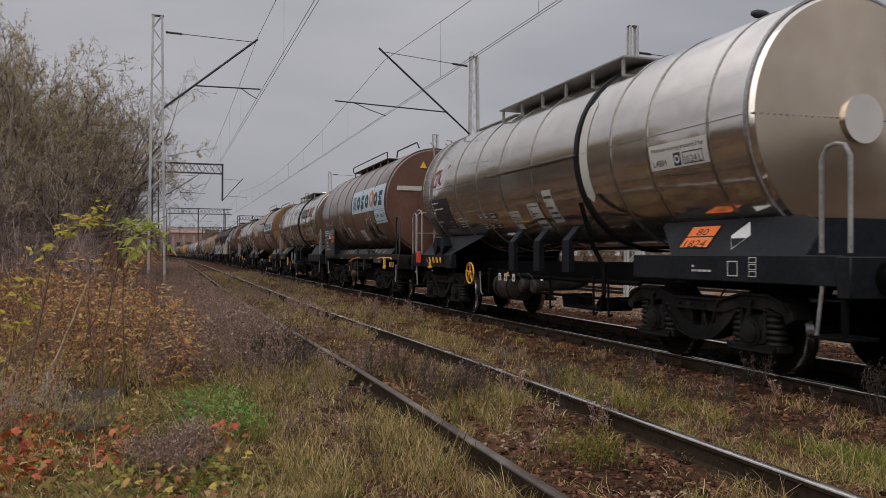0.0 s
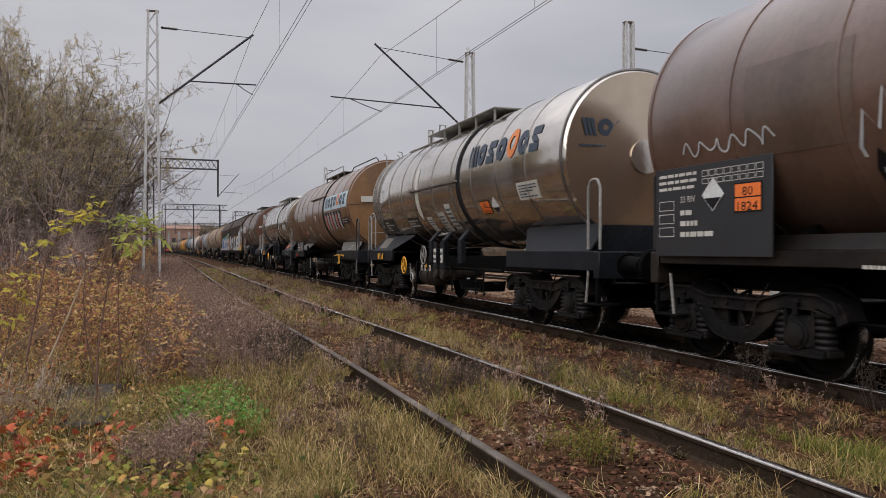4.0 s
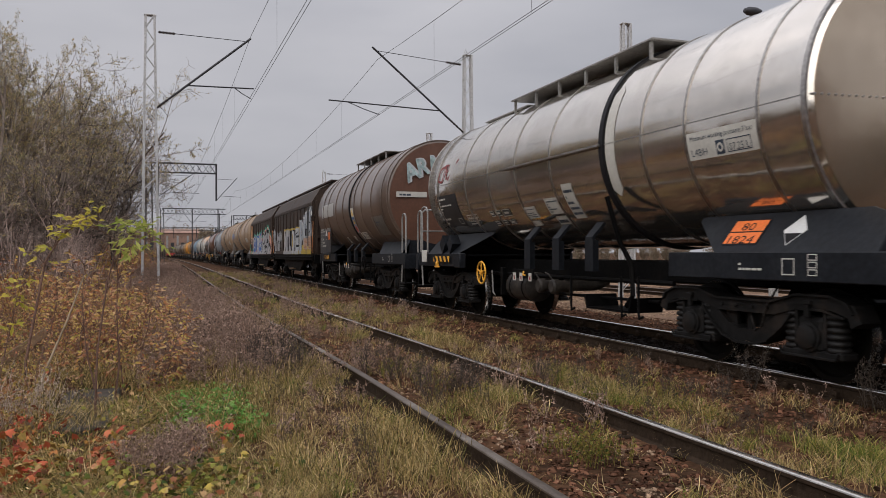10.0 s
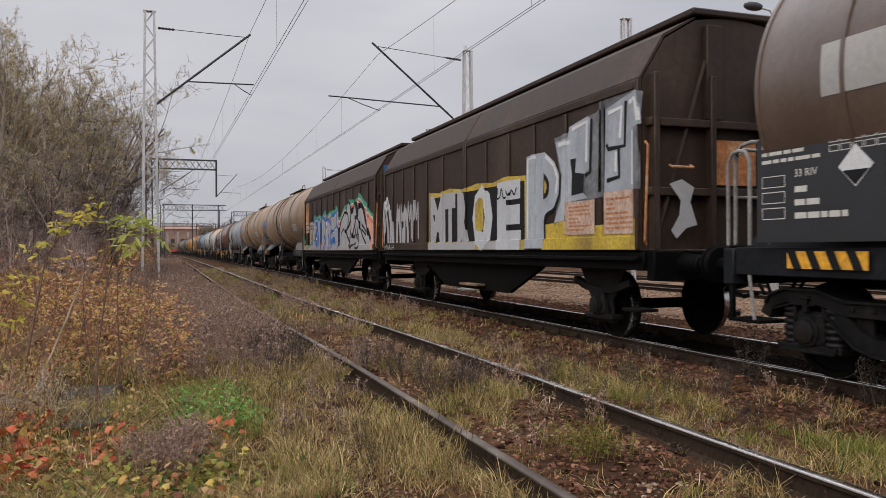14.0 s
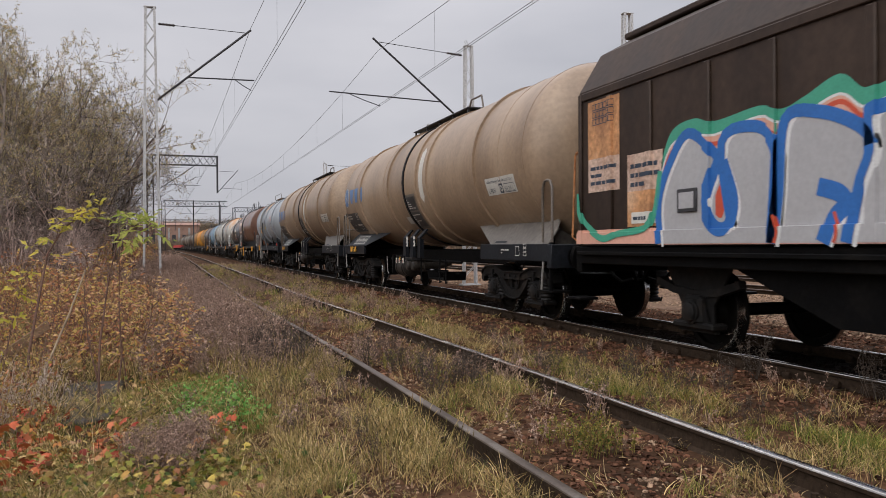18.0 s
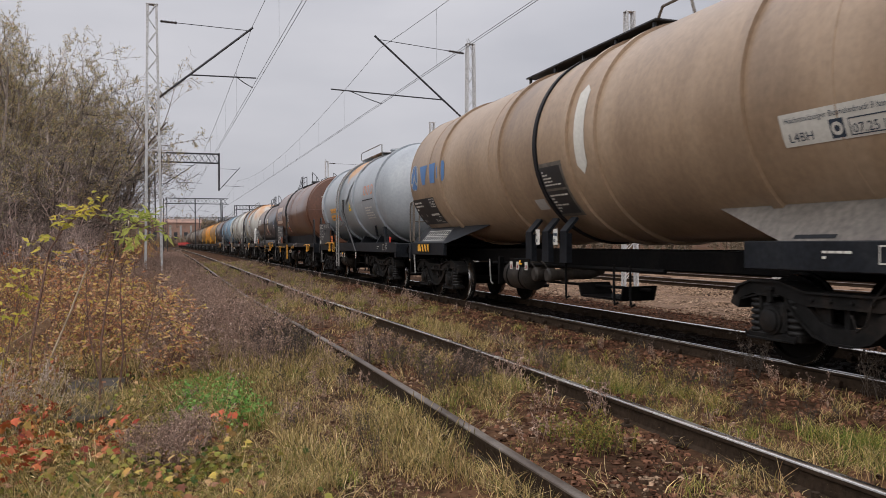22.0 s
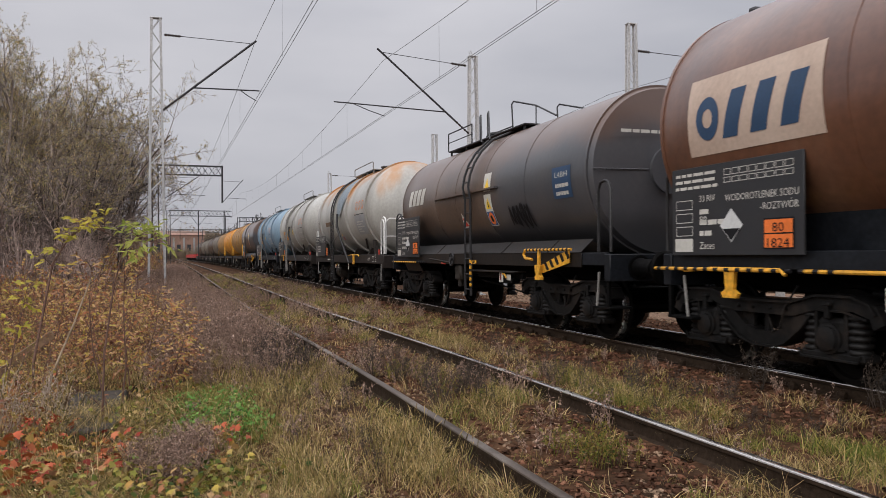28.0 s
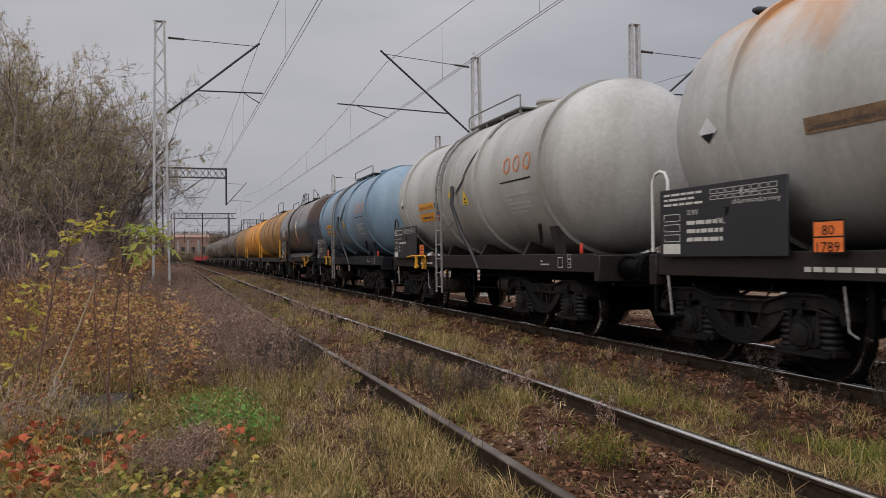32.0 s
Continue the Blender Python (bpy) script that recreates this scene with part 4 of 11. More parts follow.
def crossing_platform(wagon, y_head, sign, mat, z=1.28):
    """Railing across the end platform."""
    y1 = y_head - sign * 0.08
    part("platform", Shape().box(-1.25, 1.25, y_head - sign * 0.02, y_head - sign * 0.75, z - 0.04, z, 0.01), M["steel_black"], wagon)
    for x in (-1.22, 0.35):
        handrail(wagon, [(x, y1, z), (x, y1, z + 0.9), (x + 0.1, y1, z + 1.0), (x + 0.78, y1, z + 1.0), (x + 0.88, y1, z + 0.9), (x + 0.88, y1, z)], mat)
        handrail(wagon, [(x, y1, z + 0.5), (x + 0.88, y1, z + 0.5)], mat, 0.016)
    for x in (-1.22, 1.22):
        hoop(wagon, x, y1, y1 - sign * 0.5, z, z + 1.05, mat)


def tank_profile(y0, y1, r, dome, flat):
    """Front end at y0. flat ends have a short knuckle and a shallow cone, dished ends a deep ellipse."""
    left = []
    if flat:
        left = [(0.0, 0.0), (0.02, 0.22), (dome * 0.6, r - 0.06), (dome, r - 0.012), (dome + 0.03, r)]
    else:
        n = 9
        for i in range(n + 1):
            a = math.pi / 2 * i / n
            left.append((dome * (1 - math.cos(a)) if i else 0.0, r * math.sin(a) ** 0.92))
    prof = [(y0 + s, q) for s, q in left]
    prof += [(y0 + (y1 - y0) * k / 6, r) for k in range(1, 6)]
    prof += [(y1 - s, q) for s, q in reversed(left)]
    return prof


def wrap(shape, r, zc, y0, h0, lift=0.007):
    """Bends a flat sheet (along = first coordinate, up = second) on to the near flank of a tank.
    along runs from the rear towards the front of the train, so that it reads from left to right."""
    q = Shape()
    q.f = shape.f
    for a, h, d in shape.v:
        t = (h0 + h) / r
        rr = r + lift + d
        q.v.append((-rr * math.cos(t), y0 - a, zc + rr * math.sin(t)))
    return q


def flat_on(shape, x, y0, z0, lift=0.007):
    """Sets a flat sheet on an upright side at x (near side), reading from left to right."""
    q = Shape()
    q.f = shape.f
    q.v = [(x - lift - d, y0 - a, z0 + h) for a, h, d in shape.v]
    return q


def on_end(shape, y, x0, z0, lift=0.007):
    """Sets a flat sheet on an upright end that faces the front of the train."""
    q = Shape()
    q.f = shape.f
    q.v = [(x0 + a, y - lift - d, z0 + h) for a, h, d in shape.v]
    return q


def sheet(w, h, n=8, d=0.0, slant=0.0):
    """A flat rectangle from (0, 0) to (w, h), cut in strips so that it can bend."""
    s = Shape()
    for i in range(n + 1):
        z = h * i / n
        s.v += [(slant * i / n, z, d), (w + slant * i / n, z, d)]
    s.f = [(2 * i, 2 * i + 1, 2 * i + 3, 2 * i + 2) for i in range(n)]
    return s


def polygon(pts, d=0.0, strip=0.12):
    """A flat outline filled in, cut across so that it can bend."""
    bm = bmesh.new()
    vs = [bm.verts.new((x, z, 0)) for x, z in pts]
    bm.faces.new(vs)
    bm.normal_update()
    bmesh.ops.triangulate(bm, faces=bm.faces[:])
    lo, hi = min(p[1] for p in pts), max(p[1] for p in pts)
    z = lo + strip
    while z < hi:
        bmesh.ops.bisect_plane(bm, geom=bm.verts[:] + bm.edges[:] + bm.faces[:], plane_co=(0, z, 0), plane_no=(0, 1, 0))
        z += strip
    s = Shape()
    bm.verts.index_update()
    s.v = [(v.co.x, v.co.y, d) for v in bm.verts]
    s.f = [tuple(v.index for v in f.verts) for f in bm.faces]
    bm.free()
    return s


TEXTS = {}


def words(text, size, width=None, shear=0.0, d=0.0, strip=0.1, bold=0.0):
    """Lettering in the built-in face as a flat sheet, its lower left corner at (0, 0)."""
    key = (text, size, width, shear, bold)
    if key not in TEXTS:
        cu = bpy.data.curves.new("words", "FONT")
        cu.body, cu.size, cu.shear, cu.resolution_u, cu.offset = text, size, shear, 2, bold
        ob = new("words", cu)
        me = bpy.data.meshes.new_from_object(ob.evaluated_get(bpy.context.evaluated_depsgraph_get()))
        bpy.data.objects.remove(ob)
        bpy.data.curves.remove(cu)
        bm = bmesh.new()
        bm.from_mesh(me)
        bpy.data.meshes.remove(me)
        if size > strip * 1.5:
            z = 0.0
            while z < size:
                bmesh.ops.bisect_plane(bm, geom=bm.verts[:] + bm.edges[:] + bm.faces[:], plane_co=(0, z, 0), plane_no=(0, 1, 0))
                z += strip
        x0 = min(v.co.x for v in bm.verts)
        x1 = max(v.co.x for v in bm.verts)
        k = width / (x1 - x0) if width else 1.0
        bm.verts.index_update()
        TEXTS[key] = ([((v.co.x - x0) * k, v.co.y, 0.0) for v in bm.verts], [tuple(v.index for v in f.verts) for f in bm.faces])
        bm.free()
    v, f = TEXTS[key]
    s = Shape()
    s.v, s.f = [(a, b, d) for a, b, c in v], list(f)
    return s


def bars(w, h, lines, seed=1, d=0.0):
    """Unreadable lettering as plain bars."""
    rng = random.Random(seed)
    s = Shape()
    pitch = h / lines
    for i in range(lines):
        x = 0.0
        z = h - (i + 0.85) * pitch
        while x < w * 0.92:
            l = min(w - x, w * rng.uniform(0.08, 0.25))
            s.add([(x, z, d), (x + l, z, d), (x + l, z + pitch * 0.46, d), (x, z + pitch * 0.46, d)], [(0, 1, 2, 3)])
            x += l + w * 0.03
            if rng.random() < 0.15:
                break
    return s


def shift(s, a, h, d=0.0):
    q = Shape()
    q.f = s.f
    q.v = [(v[0] + a, v[1] + h, v[2] + d) for v in s.v]
    return q


def join(*shapes):
    q = Shape()
    for s in shapes:
        q.add(s.v, s.f)
    return q


def side_ladder(wagon, x, y, z0, z1, mat, width=0.42, name="ladder", bow=None):
    """A ladder on the near flank; bow = (r, zc) follows the tank above its waist."""
    def at(z):
        if bow and z > bow[1]:
            return -math.sqrt(max(bow[0] ** 2 - (z - bow[1]) ** 2, 0.04)) - 0.07
        return x
    zs = [z0 + (z1 - z0) * i / 14 for i in range(15)]
    s = Shape()
    for e in (-width / 2, width / 2):
        s.tube([(at(z), y + e, z) for z in zs], 0.024, 6)
    n = int((z1 - z0) / 0.3)
    for i in range(n):
        z = z0 + 0.12 + i * 0.3
        s.tube([(at(z), y - width / 2, z), (at(z), y + width / 2, z)], 0.014, 6)
    return part(name, s, M[mat], wagon)


def roof_walk(wagon, y0, y1, z, mat="rail_grey", half=0.45, rails=True, rail_mat=None, near_high=0.9, drop=0.28):
    s = Shape().box(-half, half, y0, y1, z - 0.03, z, 0.006)
    n = max(2, int((y1 - y0) / 0.9))
    walkway = part("roof_walkway", s, M[mat], wagon)
    for i in range(n + 1):
        y = y0 + 0.1 + (y1 - y0 - 0.2) * i / n
        for x in (-half + 0.05, half - 0.05):
            part("support", Shape().box(x - 0.02, x + 0.02, y - 0.02, y + 0.02, z - drop, z - 0.031), M[mat], walkway)
    if rails:
        rm = rail_mat or mat
        for x in (-half, half):
            handrail(walkway, [(x, y0, z), (x, y0, z + near_high * 0.55), (x, y0 + 0.15, z + near_high * 0.62), (x, y1 - 0.15, z + near_high * 0.62), (x, y1, z + near_high * 0.55), (x, y1, z)], rm, 0.018)
    return walkway


def saddle_x(z, z_low, z_top, side=-1):
    return side * (1.285 - 0.34 * (z - z_low) / (z_top - z_low))


def saddle(wagon, y_out, y_tip, y_low, z_low, z_top, mat):
    """The wing-shaped cradle plate under a tank end: upright at the headstock, its tip reaching towards the middle."""
    s = 1 if y_tip > y_out else -1
    pts = [(y_out, z_low), (y_out + s * 0.04, z_low + (z_top - z_low) * 0.55), (y_out + s * 0.18, z_top - 0.05), (y_out + s * 0.34, z_top), (y_tip, z_top), (y_tip, z_top - 0.05), (y_low, z_low)]
    n = len(pts)
    for side in (-1, 1):
        sh = Shape()
        sh.add([(saddle_x(z, z_low, z_top, side), y, z) for y, z in pts] + [(saddle_x(z, z_low, z_top, side) - side * 0.025, y, z) for y, z in pts],
               [tuple(range(n)), tuple(range(2 * n - 1, n - 1, -1))] + [(i, (i + 1) % n, n + (i + 1) % n, n + i) for i in range(n)])
        part("saddle", sh, M[mat], wagon)
    for y in (y_out + s * 0.45, (y_out + y_tip) / 2):
        part("cradle_web", Shape().box(-0.93, 0.93, y - 0.02, y + 0.02, z_low, z_top - 0.02), M[mat], wagon)


def underframe(wagon, front, rear, b0, b1, kind, mat, deep=0.27):
    """Headstocks, floor plates over the bogies, and the beams between them."""
    for y, s in ((front, 1), (rear, -1)):
        part("headstock", Shape().box(-1.32, 1.32, y, y + s * 0.16, 0.88, 1.25, 0.012), M[mat], wagon)
    if kind == "ends":
        for y, s, b in ((front, 1, b0), (rear, -1, b1)):
            reach = b + s * 1.05
            for x in (-1.30, 1.22):
                part("side_sill", Shape().box(x, x + 0.08, y + s * 0.165, reach, 0.98, 1.26, 0.01), M[mat], wagon)
            part("end_floor", Shape().box(-1.21, 1.21, y + s * 0.165, reach, 1.2, 1.235, 0.006), M[mat], wagon)
        for x in (-0.42, 0.42):
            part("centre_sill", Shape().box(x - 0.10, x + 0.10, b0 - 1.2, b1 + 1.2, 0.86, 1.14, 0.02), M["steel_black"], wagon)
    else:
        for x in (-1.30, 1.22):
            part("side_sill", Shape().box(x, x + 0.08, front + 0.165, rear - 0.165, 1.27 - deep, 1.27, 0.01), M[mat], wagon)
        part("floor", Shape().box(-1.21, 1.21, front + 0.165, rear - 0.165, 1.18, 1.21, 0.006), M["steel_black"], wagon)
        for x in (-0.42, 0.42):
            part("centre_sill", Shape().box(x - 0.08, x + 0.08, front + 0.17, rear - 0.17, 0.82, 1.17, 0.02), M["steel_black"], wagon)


def brake_kit(wagon, y, mat="steel_black", valve=True, wheel=None):
    """Air tank, valves, rods and the outlet pipework slung between the bogies."""
    part("air_reservoir", Shape().lathe([(y + 0.95, 0.0), (y + 0.98, 0.18), (y + 1.05, 0.25), (y + 1.85, 0.25), (y + 1.92, 0.18), (y + 1.95, 0.0)], (-0.88, 0, 0.68), "y", 28), M["gear"], wagon)
    for k in (1.2, 1.7):
        part("reservoir_strap", Shape().lathe([(y + k - 0.02, 0.248), (y + k - 0.02, 0.257), (y + k + 0.02, 0.257), (y + k + 0.02, 0.248)], (-0.88, 0, 0.68), "y", 28), M["steel_black"], wagon)
    part("brake_rod", Shape().tube([(-0.85, y - 2.4, 0.62), (-0.85, y + 0.9, 0.60)], 0.022, 8), M["steel_black"], wagon)
    part("brake_rod", Shape().tube([(-1.0, y - 2.9, 0.88), (-1.0, y + 2.6, 0.88)], 0.03, 8), M["steel_black"], wagon)
    for k in (-2.4, -2.0, -0.64):
        part("hose_hook", Shape().tube([(-1.18, y + k, 0.95), (-1.18, y + k, 0.50), (-1.20, y + k - 0.05, 0.42), (-1.20, y + k - 0.13, 0.45)], 0.018, 8), M["steel_black"], wagon)
    board = part("brake_board", Shape().box(-1.285, -1.265, y + 0.42, y + 1.22, 0.84, 0.99, 0.006), M["steel_black"], wagon)
    for k in (0.48, 0.82, 1.08):
        tag_plate = part("tag", Shape().box(-1.297, -1.287, y + k, y + k + 0.10, 0.80, 0.93), M["off_white"], board, "white enamel tag")
        part("tag_mark", Shape().box(-1.302, -1.298, y + k + 0.02, y + k + 0.06, 0.82, 0.88), M["ink_red"], tag_plate)
    part("changeover_lever", Shape().tube([(-1.30, y + 0.75, 0.95), (-1.34, y + 0.70, 0.90), (-1.34, y + 0.62, 0.90)], 0.014, 8), M["yellow"], board, "yellow changeover lever")
    part("hanger", Shape().box(-1.15, -1.05, y + 1.98, y + 2.06, 0.5, 1.0, 0.01), M["steel_black"], wagon)
    part("release_rod", Shape().tube([(-1.25, y + 2.2, 0.95), (-1.25, y + 2.15, 0.55), (-1.25, y + 2.05, 0.5)], 0.012, 6), M["rail_grey"], wagon)
    if valve:
        for k in (0.30, -0.16):
            v = Shape()
            v.lathe([(-1.27, 0.0), (-1.27, 0.085), (-1.24, 0.115), (-1.16, 0.115), (-1.16, 0.085), (-0.98, 0.085), (-0.98, 0.125), (-0.93, 0.125), (-0.93, 0.075), (-0.5, 0.075)], (0, y + k, 0.74), "x", 28)
            v.tube([(-0.5, y + k, 0.74), (-0.3, y + k, 0.80), (-0.2, y + k, 1.05)], 0.075, 12)
            valve_body = part("outlet_valve", v, M["gear"], wagon, "capped outlet valve")
            part("valve_lever", Shape().tube([(-1.22, y + k + 0.04, 0.84), (-1.26, y + k + 0.10, 0.93), (-1.26, y + k + 0.20, 0.95)], 0.012, 6), M["gear"], valve_body)
        part("drip_tray", Shape().prism([(y - 2.15, 0.66), (y - 2.08, 0.46), (y - 0.98, 0.46), (y - 0.90, 0.66), (y - 0.94, 0.66), (y - 1.01, 0.49), (y - 2.05, 0.49), (y - 2.11, 0.66)], "x", -1.12, -0.6), M["steel_black"], wagon)
    if wheel:
        yw, zw, m = wheel
        hand_wheel(wagon, -1.36, yw, zw, m)


def hand_wheel(wagon, x, y, z, mat, r=0.2):
    ring = [(x, y + r * math.cos(2 * math.pi * k / 24), z + r * math.sin(2 * math.pi * k / 24)) for k in range(25)]
    rim = part("brake_hand_wheel", Shape().tube(ring, 0.016, 8, cap=False), M[mat], wagon, "spoked hand brake wheel")
    for k in range(5):
        a = 2 * math.pi * k / 5 + 0.3
        part("spoke", Shape().tube([(x, y, z), (x, y + r * math.cos(a), z + r * math.sin(a))], 0.014, 6), M[mat], rim)
    part("hub", Shape().lathe([(x - 0.03, 0.0), (x - 0.03, 0.04), (x + 0.03, 0.04)], (0, y, z), "x", 10), M[mat], rim)
    part("spindle", Shape().tube([(x, y, z), (x + 0.35, y, z)], 0.02, 6), M["steel_black"], rim)
    return rim


def hatch_stripes(wagon, y, z, w=0.55, h=0.16, x=-1.335):
    """A yellow and black striped jack-point plate."""
    plate = part("hazard_plate", Shape().box(x - 0.006, x, y - w / 2, y + w / 2, z, z + h), M["yellow"], wagon, "yellow and black striped plate")
    s = Shape()
    n = 4
    for i in range(n):
        a = y - w / 2 + w * (i + 0.2) / n
        s.prism([(a, z), (a + w * 0.11, z), (a + w * 0.11 + 0.08, z + h), (a + 0.08, z + h)], "x", x - 0.010, x - 0.004) if a + w * 0.11 + 0.08 < y + w / 2 + 0.001 else None
    part("stripe", s, M["spray_black"], plate)


WAGONS = []  # (object, place in the train)


def begin(name, at, label, category, group):
    root = new(name, None)
    root.location = (TRACK_B, at, RAIL_TOP)
    tagged(root, label, category, group)
    WAGONS.append((root, at))
    return root


def tank_wagon(label, u0, u1, tank, r, zc, ends, body, frame, kind="ends", overhang=(2.2, 1.4), bands=(), band_mat=None, band_w=0.05, band_h=0.012, strap=(), strap_mat="spray_black",
               rails="rail_grey", front_rails="corner", rear_rails="corner", saddles=None, valve=True, wheel=None, seam=True, kit=True, group="tank wagons of the train", mid=None, deep=0.27):
    """u0, u1: the bogies' places in the train; tank: its ends relative to the wagon's middle; ends: (dome, flat)."""
    mid = mid or (u0 + u1) / 2
    wagon = begin("tank_wagon", mid, label, "tank wagon", group)
    b0, b1 = u0 - mid, u1 - mid
    front, rear = b0 - overhang[0], b1 + overhang[1]
    y0, y1 = tank
    shell = part("tank", Shape().lathe(tank_profile(y0, y1, r, *ends), (0, 0, zc), "y", 72), M[body], wagon)
    for y in bands:
        h, bw = band_h, band_w
        part("band", Shape().lathe([(y - bw / 2, r - 0.004), (y - bw / 2, r + h), (y + bw / 2, r + h), (y + bw / 2, r - 0.004)], (0, 0, zc), "y", 64), M[band_mat or body], shell)
    for y in strap:
        part("strap", Shape().lathe([(y - 0.05, r - 0.004), (y - 0.05, r + 0.03), (y + 0.05, r + 0.03), (y + 0.05, r - 0.004)], (0, 0, zc), "y", 64), M[strap_mat], shell, "dark hose strap round the tank")
    if seam and ends[1]:
        part("end_rim", Shape().lathe([(y0 + ends[0] - 0.02, r - 0.02), (y0 + ends[0] - 0.02, r + 0.007), (y0 + ends[0] + 0.03, r + 0.007), (y0 + ends[0] + 0.03, r - 0.01)], (0, 0, zc), "y", 72), M[band_mat or body], shell)
        part("end_rim", Shape().lathe([(y1 - ends[0] - 0.03, r - 0.02), (y1 - ends[0] - 0.03, r + 0.007), (y1 - ends[0] + 0.02, r + 0.007), (y1 - ends[0] + 0.02, r - 0.01)], (0, 0, zc), "y", 72), M[band_mat or body], shell)
    underframe(wagon, front, rear, b0, b1, kind, frame, deep)
    add_bogie(wagon, b0)
    add_bogie(wagon, b1)
    add_ends(wagon, front, rear)
    if saddles:
        mat_s, front_s, rear_s = saddles
        mat_f, mat_r = (mat_s, mat_s) if isinstance(mat_s, str) else mat_s
        saddle(wagon, *front_s, mat_f)
        saddle(wagon, *rear_s, mat_r)
    for y, s, style in ((front, -1, front_rails), (rear, 1, rear_rails)):
        if style in ("corner", "both"):
            corner_rails(wagon, y, s, rails)
        if style in ("cross", "both"):
            crossing_platform(wagon, y, s, rails)
    if kit:
        brake_kit(wagon, 0.0, valve=valve, wheel=wheel)
    return wagon, shell


# ---- lettering, plates and fittings on the wagons ----
class Flank:
    """The near side of one tank, for plates and lettering."""

    def __init__(self, shell, r, zc):
        self.shell, self.r, self.zc = shell, r, zc

    def put(self, name, shape, y, h, mat, lift=0.006, label=""):
        return part(name, wrap(shape, self.r, self.zc, y, h, lift), M[mat], self.shell, label, smooth=60)

    def plate(self, name, y0, y1, h0, h1, mat, lift=0.006, label=""):
        """From the rear edge y0 to the front edge y1, between the arc heights h0 and h1."""
        return self.put(name, sheet(y0 - y1, h1 - h0), y0, h0, mat, lift, label)


class Wall:
    """An upright side at x, with the same calls as a tank's flank."""

    def __init__(self, parent, x):
        self.shell, self.x = parent, x

    def put(self, name, shape, y, h, mat, lift=0.004, label=""):
        return part(name, flat_on(shape, self.x, y, h, lift), M[mat], self.shell, label)

    def plate(self, name, y0, y1, h0, h1, mat, lift=0.004, label=""):
        return self.put(name, sheet(y0 - y1, h1 - h0, 1), y0, h0, mat, lift, label)


class Cradle(Wall):
    """The leaning face of a saddle plate."""

    def __init__(self, parent, z_low, z_top):
        self.shell, self.z_low, self.z_top = parent, z_low, z_top

    def put(self, name, shape, y, h, mat, lift=0.006, label=""):
        q = Shape()
        q.f = shape.f
        q.v = [(saddle_x(h + b, self.z_low, self.z_top) - lift - d, y - a, h + b) for a, b, d in shape.v]
        return part(name, q, M[mat], self.shell, label)


class Front(Wall):
    """An end wall that faces the front of the train; y is taken as the sideways place of the left edge."""

    def __init__(self, parent, y):
        self.shell, self.y = parent, y

    def put(self, name, shape, x, z, mat, lift=0.006, label=""):
        return part(name, on_end(shape, self.y, x, z, lift), M[mat], self.shell, label)

    def plate(self, name, x0, x1, z0, z1, mat, lift=0.006, label=""):
        return self.put(name, sheet(x1 - x0, z1 - z0, 1), x0, z0, mat, lift, label)


def hazard(face, y, h, w, ht, number, lift=0.008):
    """Orange danger plate: two lines of figures in a black border."""
    face.put("hazard_border", sheet(w, ht), y, h, "spray_black", lift, "black border of a hazard plate")
    face.put("hazard_plate", shift(sheet(w - 0.03, ht / 2 - 0.022), 0.015, 0.015), y, h, "orange", lift + 0.003, "orange hazard plate")
    face.put("hazard_plate", shift(sheet(w - 0.03, ht / 2 - 0.022), 0.015, ht / 2 + 0.007), y, h, "orange", lift + 0.003, "orange hazard plate")
    face.put("hazard_number", shift(words(number, ht * 0.42, w * 0.72), w * 0.14, 0.06 * ht), y, h, "spray_black", lift + 0.006)
    face.put("hazard_number", shift(words("80", ht * 0.42, w * 0.38), w * 0.31, 0.56 * ht), y, h, "spray_black", lift + 0.006)


def diamond(face, y, h, s, lift=0.008):
    """Corrosive-goods label: a white diamond with a black lower half."""
    face.put("danger_label", polygon([(0, s / 2), (s / 2, 0), (s, s / 2), (s / 2, s)]), y, h, "white", lift, "white diamond danger label")
    face.put("danger_label_half", polygon([(s * 0.12, s * 0.40), (s / 2, s * 0.04), (s * 0.88, s * 0.40)]), y, h, "spray_black", lift + 0.003)


def notice(face, y, h, w, ht, seed, mat="off_white", ink="ink", lines=5, lift=0.008):
    face.put("notice", sheet(w, ht), y, h, mat, lift)
    face.put("notice_lettering", shift(bars(w * 0.84, ht * 0.8, lines, seed), w * 0.08, ht * 0.1), y, h, ink, lift + 0.003)


